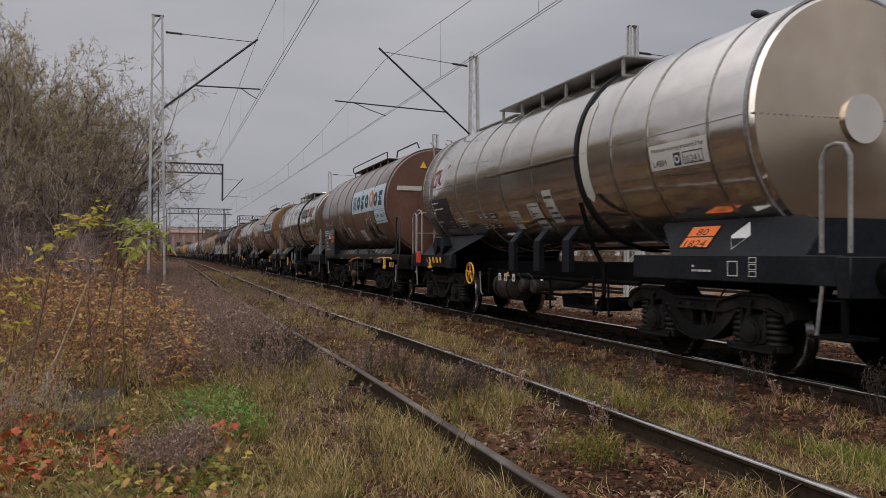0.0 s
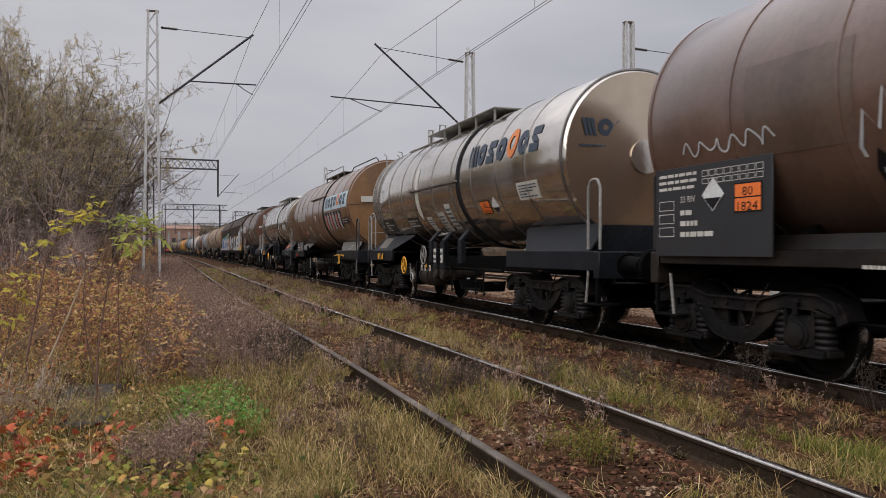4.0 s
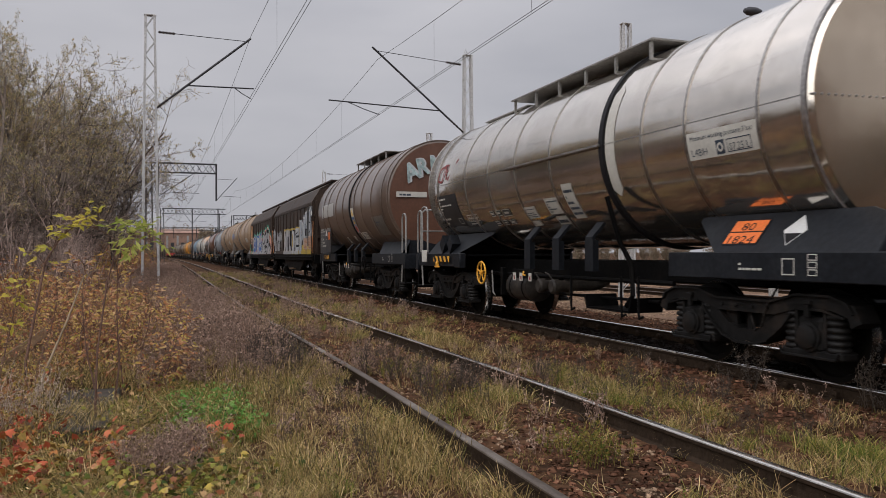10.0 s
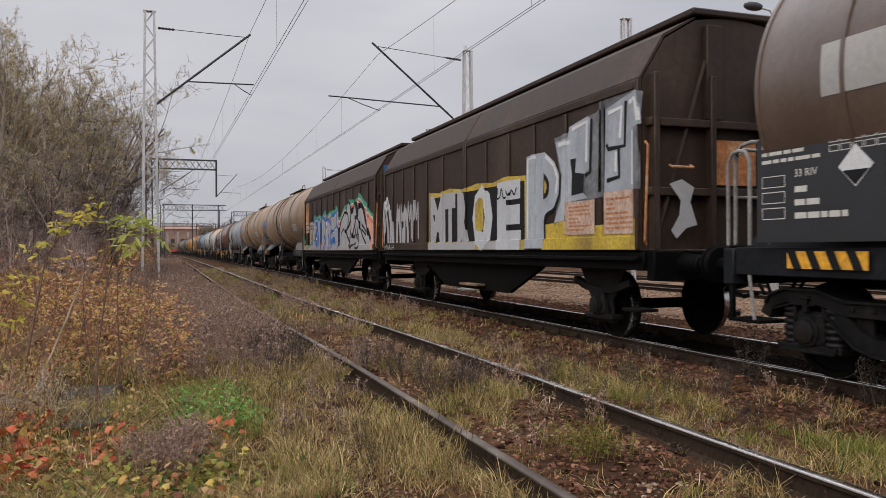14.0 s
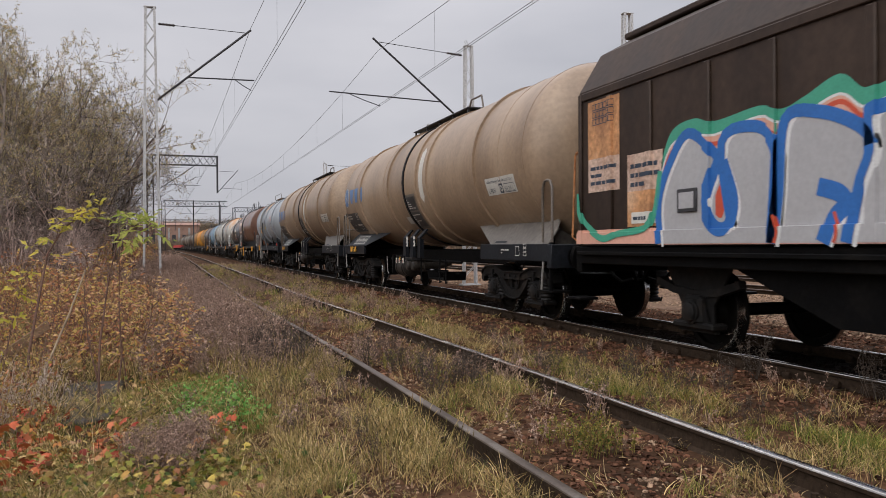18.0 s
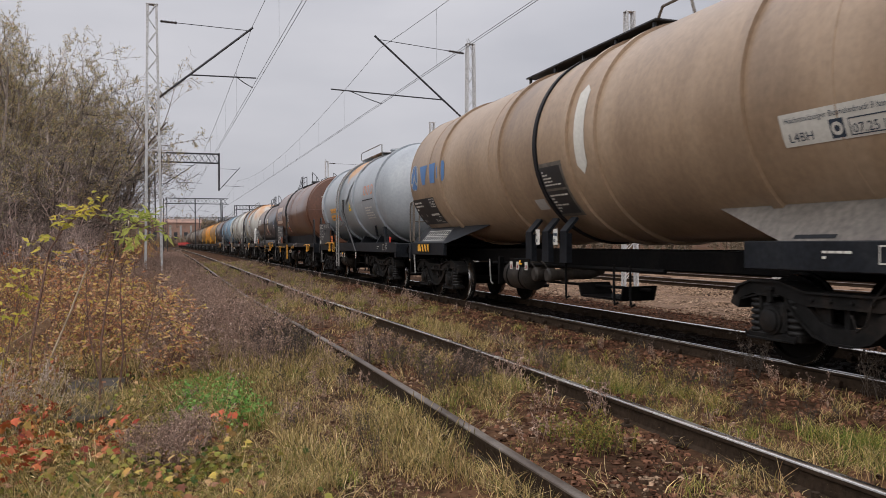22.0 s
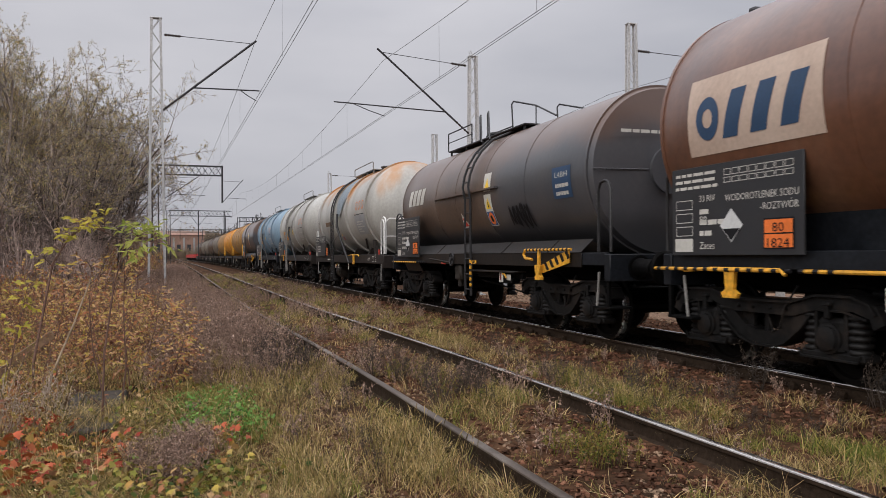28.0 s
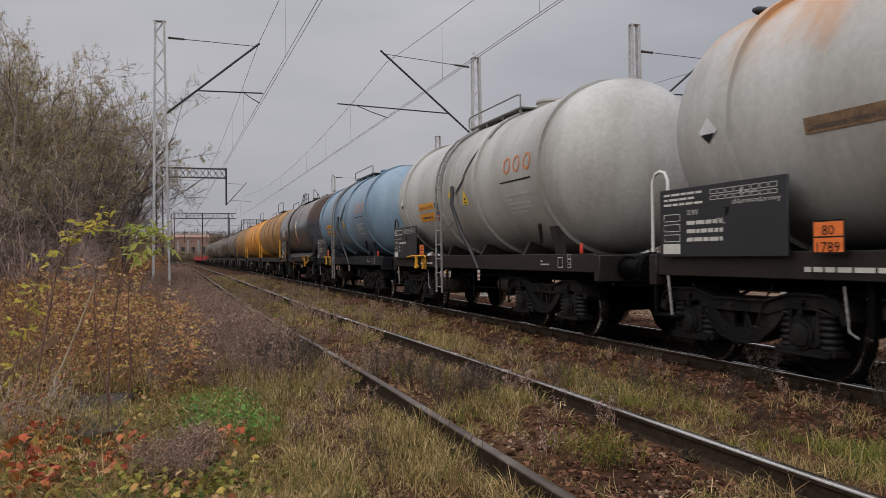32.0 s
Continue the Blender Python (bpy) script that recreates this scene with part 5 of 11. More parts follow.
def warning_strip(face, y, h, w, ht, back="off_white", lift=0.008, signs=2):
    """A tall plate with a yellow triangle above and a round sign below."""
    face.put("warning_plate", sheet(w, ht), y, h, back, lift, "warning plate with pictogram signs")
    cell = ht / signs
    for i in range(signs):
        base = h + ht - (i + 1) * cell
        k = min(w * 0.8, cell * 0.8)
        x = (w - k) / 2
        if i < signs - 1:
            if back != "sign_blue" and i:
                face.put("sign_field", shift(sheet(w * 0.9, cell * 0.9), w * 0.05, cell * 0.05), y, base, "sign_blue", lift + 0.002)
            face.put("warning_triangle", polygon([(x, cell * 0.12), (x + k, cell * 0.12), (x + k / 2, cell * 0.12 + k * 0.88)]), y, base, "sign_yellow", lift + 0.004)
            face.put("triangle_sign", polygon([(x + k * 0.42, cell * 0.2), (x + k * 0.58, cell * 0.2), (x + k * 0.52, cell * 0.12 + k * 0.55), (x + k * 0.44, cell * 0.12 + k * 0.5)]), y, base, "spray_black", lift + 0.006)
        else:
            if back != "sign_blue":
                face.put("sign_field", shift(sheet(w * 0.9, cell * 0.9), w * 0.05, cell * 0.05), y, base, "sign_blue", lift + 0.002)
            ring = [(x + k / 2 + k / 2 * math.cos(a * math.pi / 10), cell / 2 + k / 2 * math.sin(a * math.pi / 10)) for a in range(20)]
            face.put("prohibition_disc", polygon(ring), y, base, "orange", lift + 0.004)
            face.put("disc_sign", shift(sheet(k * 0.4, k * 0.5, 2), x + k * 0.3, cell / 2 - k * 0.25), y, base, "spray_black", lift + 0.006)


def stroke(pts, w, closed=False, smooth=True, d=0.0):
    """A painted line through points, of an even width."""
    if smooth and len(pts) > 2:
        q, out = [pts[0]] + list(pts) + [pts[-1]], []
        if closed:
            q = [pts[-1]] + list(pts) + [pts[0], pts[1]]
        for i in range(len(q) - 3):
            for k in range(5):
                t = k / 5
                out.append(tuple(0.5 * (2 * q[i + 1][c] + (q[i + 2][c] - q[i][c]) * t + (2 * q[i][c] - 5 * q[i + 1][c] + 4 * q[i + 2][c] - q[i + 3][c]) * t * t + (3 * q[i + 1][c] - q[i][c] - 3 * q[i + 2][c] + q[i + 3][c]) * t ** 3) for c in (0, 1)))
        out.append(q[-2])
        pts = out
    s = Shape()
    for i, (x, z) in enumerate(pts):
        a, b = pts[max(i - 1, 0)], pts[min(i + 1, len(pts) - 1)]
        l = max(math.hypot(b[0] - a[0], b[1] - a[1]), 1e-6)
        nx, nz = -(b[1] - a[1]) / l * w / 2, (b[0] - a[0]) / l * w / 2
        s.v += [(x + nx, z + nz, d), (x - nx, z - nz, d)]
    s.f = [(2 * i, 2 * i + 1, 2 * i + 3, 2 * i + 2) for i in range(len(pts) - 1)]
    return s


def scaled(s, kx, kz):
    q = Shape()
    q.f = s.f
    q.v = [(a * kx, b * kz, d) for a, b, d in s.v]
    return q


def ring_shape(cx, cz, r0, r1, n=24):
    s = Shape()
    for i in range(n):
        a = 2 * math.pi * i / n
        s.v += [(cx + r0 * math.cos(a), cz + r0 * math.sin(a), 0), (cx + r1 * math.cos(a), cz + r1 * math.sin(a), 0)]
    s.f = [(2 * i, 2 * i + 1, (2 * i + 3) % (2 * n), (2 * i + 2) % (2 * n)) for i in range(n)]
    return s


def lettered_board(wagon, y0, y1, z0, z1, number, seed, x=-1.38, diamond_at=None, hazard_at=None, lines=(), white_mesh=None):
    """The black lettering board on the side of a wagon: y0 its rear edge."""
    w, h = y0 - y1, z1 - z0
    back = part("lettering_board", Shape().box(x, x + 0.02, y1, y0, z0, z1, 0.004), M["black_panel"], wagon, "black board with white lettering")
    f = Wall(back, x)
    s = Shape()
    for i in range(8):
        s = join(s, shift(ring_box(w * 0.055, h * 0.07), w * (0.45 + 0.062 * i), h * 0.86), shift(ring_box(w * 0.055, h * 0.06), w * (0.45 + 0.062 * i), h * 0.78))
    f.put("load_table", s, y0, z0, "off_white")
    f.put("lettering", shift(bars(w * 0.36, h * 0.22, 3, seed), w * 0.04, h * 0.74), y0, z0, "off_white")
    f.put("lettering", shift(bars(w * 0.30, h * 0.36, 3, seed + 1), w * 0.25, h * 0.20), y0, z0, "off_white")
    f.put("lettering", shift(words("33 RIV", h * 0.10), w * 0.25, h * 0.60), y0, z0, "off_white")
    for k in range(3):
        f.put("lettering_box", shift(ring_box(w * 0.15, h * 0.11), w * 0.04, h * (0.22 + 0.15 * k)), y0, z0, "off_white")
    if white_mesh:
        f.put("tag_pocket", shift(sheet(w * 0.16, h * 0.15), w * 0.03, h * 0.04), y0, z0, "off_white")
    for text, tx, tz, size, wide in lines:
        f.put("lettering", shift(words(text, size, w * wide), w * tx, h * tz), y0, z0, "off_white")
    if diamond_at:
        diamond(f, y0 - w * diamond_at[0], z0 + h * diamond_at[1], h * 0.36, 0.006)
    if hazard_at:
        hazard(f, y0 - w * hazard_at[0], z0 + h * hazard_at[1], 0.40, 0.30, number, 0.006)
    return back


def ring_box(w, h, t=0.008):
    return join(sheet(w, t, 1), shift(sheet(w, t, 1), 0, h - t), shift(sheet(t, h, 1), 0, 0), shift(sheet(t, h, 1), w - t, 0))


def sill_marks(wagon, y, z, seed, x=-1.305):
    f = Wall(wagon, x)
    f.put("sill_mark", ring_box(0.16, 0.16, 0.012), y, z, "off_white", 0.004)
    f.put("sill_mark", join(*[shift(ring_box(0.11, 0.06, 0.009), 0, 0.07 * k) for k in range(3)]), y - 0.32, z, "off_white", 0.004)
    f.put("sill_mark", bars(0.34, 0.10, 2, seed), y + 0.6, z + 0.03, "off_white", 0.004)


def lever(wagon, y, z, x=-1.40):
    """Yellow shunting lever with its long bar."""
    part("yellow_bar", Shape().tube([(x, y + 0.75, z + 0.02), (x, y + 0.3, z + 0.05), (x, y - 0.7, z + 0.05), (x, y - 0.78, z)], 0.018, 8), M["yellow"], wagon, "yellow brake changeover bar")
    part("yellow_lever", Shape().prism([(y - 0.08, z + 0.04), (y - 0.06, z - 0.16), (y - 0.13, z - 0.2), (y - 0.1, z - 0.25), (y + 0.1, z - 0.25), (y + 0.13, z - 0.2), (y + 0.06, z - 0.16), (y + 0.08, z + 0.04)], "x", x - 0.01, x + 0.03), M["yellow"], wagon, "yellow changeover lever")


def hub(shell, y, zc, r, mat, rim=0.02):
    part("end_hub", Shape().prism([(r * math.cos(a * math.pi / 18), zc + r * math.sin(a * math.pi / 18)) for a in range(36)], "y", y - 0.022, y + 0.05), M[mat], shell, smooth=30)


def rivet_line(shell, y, zc, a, r0, r1, mat, n=16, cone=0.0):
    s = Shape()
    q = Shape()
    ca, sa = math.cos(radians(a)), math.sin(radians(a))
    q.tube([(r0 * ca, y - 0.004 + cone * r0, zc + r0 * sa), (r1 * ca, y - 0.004 + cone * r1, zc + r1 * sa)], 0.009, 6)
    for i in range(n):
        r = r0 + (r1 - r0) * (i + 0.5) / n
        q.lathe([(y - 0.022 + cone * r, 0.0), (y - 0.018 + cone * r, 0.013), (y + cone * r, 0.018)], (r * ca, 0, zc + r * sa), "y", 6)
    part("rivet_seam", q, M[mat], shell)


def end_ladder(wagon, y, x, z0, z1, mat="rail_grey"):
    s = Shape()
    for e in (-0.22, 0.22):
        s.tube([(x + e, y - 0.10, z0), (x + e, y - 0.10, z1 - 0.3), (x + e, y - 0.02, z1 + 0.1), (x + e, y + 0.25, z1 + 0.2)], 0.022, 6)
    for i in range(int((z1 - z0) / 0.28)):
        z = z0 + 0.1 + 0.28 * i
        s.box(x - 0.22, x + 0.22, y - 0.115, y - 0.085, z - 0.012, z + 0.012)
    part("end_ladder", s, M[mat], wagon)
    part("end_handrail", Shape().tube([(x + 0.34, y - 0.06, z1 - 1.1), (x + 0.34, y - 0.08, z1 - 0.2), (x + 0.3, y, z1 + 0.25), (x + 0.3, y + 0.4, z1 + 0.32)], 0.016, 6), M[mat], wagon)


def gutter(shell, r, zc, y0, y1, h, mat):
    """A drip rail along the flank."""
    t = h / r
    rr = r + 0.005
    a = (-rr * math.cos(t), zc + rr * math.sin(t))
    b = (-(rr + 0.07) * math.cos(t), zc + (rr + 0.07) * math.sin(t))
    part("drip_rail", Shape().prism([a, b, (b[0], b[1] + 0.03), (a[0], a[1] + 0.03)], "y", y0, y1), M[mat], shell)


def dome_lids(shell, ys, z, mat):
    for y in ys:
        part("dome_lid", Shape().lathe([(z - 0.1, 0.30), (z + 0.06, 0.30), (z + 0.08, 0.33), (z + 0.12, 0.32), (z + 0.15, 0.0)], (0, y, 0), "z", 24), M[mat], shell)


def supports(wagon, ys, z0, z1, mat):
    """Upright brackets between frame and tank along the middle."""
    for y in ys:
        part("bracket", Shape().prism([(-1.26, z0), (-1.22, z0), (-1.22, z1 - 0.14), (-1.04, z1 + 0.06), (-1.07, z1 + 0.09), (-1.26, z1 - 0.12)], "y", y - 0.10, y + 0.10), M[mat], wagon)
        for e in (-0.11, 0.10):
            part("bracket_rib", Shape().box(-1.26, -1.17, y + e, y + e + 0.012, z0, z1 - 0.16), M[mat], wagon)


# ---- the train, front to rear ----
SILVER_BANDS = [-4.75, -3.6, -2.75, -0.3, 0.97, 2.13, 3.3]


def silver_wagon(label, u0, u1, tank, bands, strap, wheel, over=(2.35, 1.75), mid=None):
    f, r = tank
    return tank_wagon(label, u0, u1, tank, 1.365, 2.69, (0.16, True), "silver", "frame_blue", bands=bands, band_mat="band_silver", band_w=0.035, strap=strap, front_rails="corner", rear_rails="both", overhang=over, mid=mid,
                      saddles=("frame_blue", (f - 0.55, f + 2.1, f + 1.5, 1.25, 1.66), (r + 0.12, r - 2.9, r - 1.8, 1.25, 1.66)), wheel=wheel)


def end_disc(t, y):
    """The brushed cone of an end, from the hub to the rim."""
    part("end_disc", Shape().lathe([(y + 0.016, 0.22), (y + 0.091, 1.30), (y + 0.095, 1.295)], (0, 0, 2.69), "y", 72), M["silver_disc"], t, "brushed aluminium end")


def painted_end(t, y, zc, r, dome, mat):
    """The painted cone of a flat end, with its welded seam; how light falls on the end is put into its colour."""
    part("end_disc", Shape().lathe([(y + 0.016, 0.22), (y + dome * 0.6 - 0.004, r - 0.075), (y + dome * 0.6 + 0.004, r - 0.077)], (0, 0, zc), "y", 72), M[mat], t, "darker painted end")


def silver_trim(w, t, f, notice_y, month):
    fl = Flank(t, 1.365, 2.69)
    end_disc(t, -5.5)
    hub(t, -5.5, 2.69, 0.26, "silver")
    rivet_line(t, -5.49, 2.69, 180, 0.28, 1.34, "band_silver", 14, 0.075)
    rivet_line(t, -5.49, 2.69, 0, 0.28, 1.34, "band_silver", 14, 0.075)
    part("long_seam", Shape().box(-1.372, -1.366, -5.3, 4.7, 2.685, 2.695), M["band_silver"], t)
    fl.plate("white_plate", -3.63, -4.73, -0.42, -0.12, "off_white", label="white plate with pressure lettering")
    fl.put("lettering", words("Maximum working pressure 3 bar", 0.075, 0.98), -3.69, -0.21, "ink", 0.009)
    fl.put("lettering", words("L4BH", 0.11, 0.26), -3.69, -0.38, "ink", 0.009)
    fl.put("lettering_disc", sheet(0.13, 0.15), -4.1, -0.40, "ink", 0.009)
    fl.put("lettering_disc", ring_shape(0.065, 0.075, 0.025, 0.05), -4.1, -0.40, "off_white", 0.012)
    fl.put("lettering", words(month, 0.11, 0.30), -4.30, -0.38, "ink", 0.009)
    fl.put("lettering_frame", ring_box(0.36, 0.14, 0.01), -4.27, -0.395, "ink", 0.009)
    fl.put("white_pointer", polygon([(0, -0.62), (0.11, -0.72), (0.22, -0.62), (0.22, 0.70), (0.11, 0.82), (0, 0.70)]), -1.92, 0.0, "off_white", label="white pointer band")
    for i, (y0, y1, h0, h1) in enumerate(((1.0, 0.58, -0.92, -0.70), (0.95, 0.68, -1.08, -0.97), (0.14, -0.29, -0.88, -0.60), (0.06, -0.3, -1.09, -0.93), (-0.55, -0.86, -1.0, -0.42))):
        notice(fl, y0, h0, y0 - y1, h1 - h0, 30 + i, lines=5 if h1 - h0 > 0.2 else 1)
    # The lettered panel, the company mark and the load table near the rear end.
    fl.plate("lettering_panel", 5.0, 3.88, -0.93, -0.22, "black_panel", label="black panel with white lettering")
    fl.put("lettering", bars(0.75, 0.34, 5, 44), 4.93, -0.60, "off_white", 0.009)
    fl.put("lettering", bars(0.9, 0.2, 2, 45), 4.93, -0.88, "off_white", 0.009)
    fl.put("lettering_frame", ring_box(0.20, 0.13, 0.012), 4.16, -0.88, "off_white", 0.009)
    fl.put("company_mark", stroke([(0.50, 0.02), (0.42, 0.28), (0.12, 0.26), (0.04, 0.06), (0.10, 0.0), (0.28, 0.02), (0.40, 0.36)], 0.045), 4.88, 0.08, "ink_red", 0.008, "dark red looping company mark")
    fl.put("company_mark", stroke([(0.30, 0.30), (0.55, 0.33), (0.56, 0.20), (0.44, 0.14), (0.58, 0.0), (1.05, 0.40)], 0.045, smooth=False), 4.88, 0.08, "ink_red", 0.008)
    for k in range(5):
        fl.put("load_table", shift(ring_box(0.105, 0.075), 0.105 * k, 0.12), 3.64, -0.90, "off_white", 0.008)
        fl.put("load_table", shift(ring_box(0.105, 0.075), 0.105 * k, 0.04), 3.64, -0.90, "off_white", 0.008)
    fl.put("lettering", bars(0.5, 0.05, 1, 47), 3.64, -0.93, "off_white", 0.008)
    for y, h, w_, h_ in ((2.42, -0.80, 0.16, 0.12), (2.18, -0.80, 0.22, 0.12), (1.88, -0.82, 0.32, 0.14), (2.42, -1.0, 0.2, 0.1), (2.1, -1.0, 0.2, 0.1), (1.8, -1.0, 0.22, 0.1)):
        fl.put("pictogram", sheet(w_, h_), y, h, "black_panel", 0.008)
        fl.put("pictogram_frame", ring_box(w_, h_, 0.012), y, h, "off_white", 0.011)
        fl.put("pictogram_bar", shift(sheet(w_ * 0.6, h_ * 0.3), w_ * 0.2, h_ * 0.35), y, h, "off_white", 0.011)
    part("valve_cabinet", Shape().box(-1.335, -1.20, 3.66, 4.0, 0.96, 1.262, 0.015), M["frame_blue"], w)
    for y in (4.78, 4.32):
        part("lashing_plate", Shape().prism([(y - 0.17, 1.45), (y, 1.24), (y + 0.17, 1.45), (y, 1.64)], "x", -1.31, -1.12), M["frame_blue"], w)
    gutter(t, 1.365, 2.69, -1.84, 1.43, -0.02, "band_silver")
    cr = Cradle(w, 1.25, 1.66)
    hazard(cr, -4.03, 1.335, 0.52, 0.27, "1824")
    diamond(cr, -4.82, 1.32, 0.30)
    roof_walk(w, -2.1, 2.45, 4.12, "rail_grey", 0.75, False, drop=0.36)
    roof_walk(w, 2.5, 4.6, 4.08, "rail_grey", 0.38, False)
    dome_lids(t, (-1.2, 0.2), 4.08, "silver")
    hatch_stripes(w, 4.78, 1.08, 1.0, 0.12)
    part("brake_hook", Shape().box(-1.36, -1.30, 5.02, 5.10, 0.98, 1.08, 0.015).box(-1.36, -1.30, 4.96, 5.18, 0.95, 0.99, 0.012), M["yellow"], w, "small yellow hook")
    part("corner_reflector", Shape().box(-1.395, -1.375, 5.62, 5.94, 1.07, 1.33, 0.004), M["red" if month.startswith("10") else "off_white"], w, "square reflector plate in a wire frame")
    supports(w, (-1.3, -0.3, 0.7), 1.0, 1.6, "frame_blue")
    sill_marks(w, -5.0, 1.04, 4)
    part("rubber_hose", Shape().tube([(-1.36, -1.95, 2.0), (-1.2, -2.0, 1.4), (-1.05, -2.05, 1.1), (-1.1, -2.15, 0.7), (-1.1, -2.0, 0.55)], 0.035, 8), M["steel_black"], w)


w1, t1 = silver_wagon("bright ribbed aluminium tank wagon with dark blue-grey frame", 7.56, 16.68, (-5.5, 5.64), SILVER_BANDS + [4.93], (-1.84,), (2.45, 0.90, "yellow"), mid=11.81)
silver_trim(w1, t1, -5.5, -3.6, "10.24 L")

w2, t2 = tank_wagon("weathered brown tank wagon with a pale blue lettered panel", 21.56, 28.75, (-4.95, 4.65), 1.47, 2.72, (0.14, True), "brown_a", "frame_grime", bands=(-3.56, -2.13, -0.64, 0.39, 1.75, 3.11), band_w=0.03, kind="full", rails="rail_dark", front_rails="corner", rear_rails="corner", overhang=(1.98, 1.25), deep=0.16, kit=False, mid=25.3)
part("skirt_strip", Shape().prism([(-1.19, 1.275), (-1.21, 1.275), (-1.10, 1.42), (-1.08, 1.42)], "y", -4.6, 3.0), M["frame_grime"], w2)
for y in (1.20, 0.80, 0.40, -2.66, -3.18, -3.72):
    part("paint_dab", Shape().prism([(-1.202, 1.29), (-1.208, 1.29), (-1.118, 1.40), (-1.112, 1.40)], "y", y, y + 0.045), M["off_white"], w2, "white dab of spray paint")
part("sole_plate", Shape().box(-1.322, -1.303, -3.95, -3.0, 1.02, 1.19, 0.004), M["sole_slate"], w2, "slate blue sole plate with white marks")
f2 = Wall(w2, -1.324)
f2.put("sill_mark", join(*[shift(ring_box(0.17, 0.055, 0.008), 0, 0.06 * k) for k in range(3)]), -3.62, 1.015, "off_white", 0.004)
f2.put("sill_mark", bars(0.30, 0.05, 1, 5), -2.55, 1.14, "off_white", 0.004)
f2.put("sill_mark", bars(0.26, 0.07, 1, 6), 1.62, 1.10, "off_white", 0.004)
part("brake_housing", Shape().box(-1.24, -1.20, 0.28, 0.85, 0.97, 1.06, 0.008).box(-1.24, -1.20, 0.77, 0.85, 0.52, 0.96, 0.008).box(-1.24, -1.20, 0.28, 0.36, 0.78, 0.96, 0.008).box(-1.18, -0.9, 0.30, 0.83, 0.56, 1.0, 0.02), M["gear"], w2, "open steel housing of the brake gear")
part("brake_cylinder", Shape().lathe([(-1.22, 0.0), (-1.22, 0.10), (-1.19, 0.17), (-0.9, 0.17), (-0.85, 0.05)], (0, 0.02, 0.88), "x", 24), M["gear"], w2)
part("outlet_valve", Shape().lathe([(-1.26, 0.0), (-1.26, 0.09), (-1.22, 0.12), (-1.12, 0.12), (-1.12, 0.085), (-0.6, 0.085)], (0, 0.24, 0.62), "x", 24).lathe([(0.0, 0.05), (0.3, 0.075), (0.42, 0.075), (0.42, 0.0)], (-1.08, -0.22, 0.64), "y", 16), M["valve"], w2, "rust-brown outlet valve")
part("red_handle", Shape().tube([(-1.26, 0.62, 0.86), (-1.27, 0.55, 0.80), (-1.27, 0.56, 0.70)], 0.016, 6), M["red"], w2)
part("grip_rod", Shape().tube([(-1.26, -0.69, 1.45), (-1.26, -0.69, 0.46)], 0.024, 8), M["rail_dark"], w2, "dark vertical grip rod")
part("hanging_link", Shape().prism([(-1.62, 1.27), (-1.80, 1.27), (-1.76, 1.10), (-1.78, 0.92), (-1.70, 0.76), (-1.58, 0.80), (-1.64, 1.0)], "x", -1.30, -1.25), M["gear"], w2)
for a, b in (((-2.17, 1.39), (-2.42, 1.08)), ((-2.17, 1.37), (-2.90, 1.34))):
    part("stay_bracket", Shape().strap([a, b], 0.05, -1.30, -1.24), M["gear"], w2)
for z in (0.98, 0.90):
    part("air_pipe", Shape().tube([(-1.2, -0.3, z), (-1.2, -1.1, z), (-1.16, -1.25, z - 0.05), (-1.16, -2.1, z - 0.03)], 0.022, 8), M["gear"], w2)
part("distributor", Shape().box(-1.2, -1.0, -1.45, -0.95, 0.84, 1.02, 0.03).lathe([(-1.22, 0.0), (-1.22, 0.07), (-1.1, 0.07)], (0, -1.05, 0.94), "x", 14), M["gear"], w2)
part("drip_shield", Shape().box(-0.92, -0.86, -2.2, -0.35, 0.44, 1.05, 0.01), M["steel_black"], w2)
part("brake_rod", Shape().tube([(-0.95, -2.0, 0.62), (-0.95, 2.6, 0.60)], 0.022, 8), M["steel_black"], w2)
fl = Flank(t2, 1.47, 2.72)
fl.plate("pale_panel", -0.74, -4.78, -0.20, 0.49, "pale_panel", label="pale blue company panel")
fl.plate("pale_panel", -3.53, -4.8, -0.60, -0.21, "pale_panel")
fl.put("lettering", words("L10BH", 0.13, 0.36), -3.7, -0.42, "ink", 0.01)
fl.put("lettering", words("06.24", 0.12, 0.32), -4.28, -0.40, "ink", 0.01)
fl.put("lettering_frame", ring_box(0.40, 0.17, 0.012), -4.24, -0.425, "ink", 0.01)
fl.put("lettering", words("Höchstzulässiger Betriebsdruck 3 bar", 0.07, 1.1), -3.62, -0.55, "ink", 0.01)


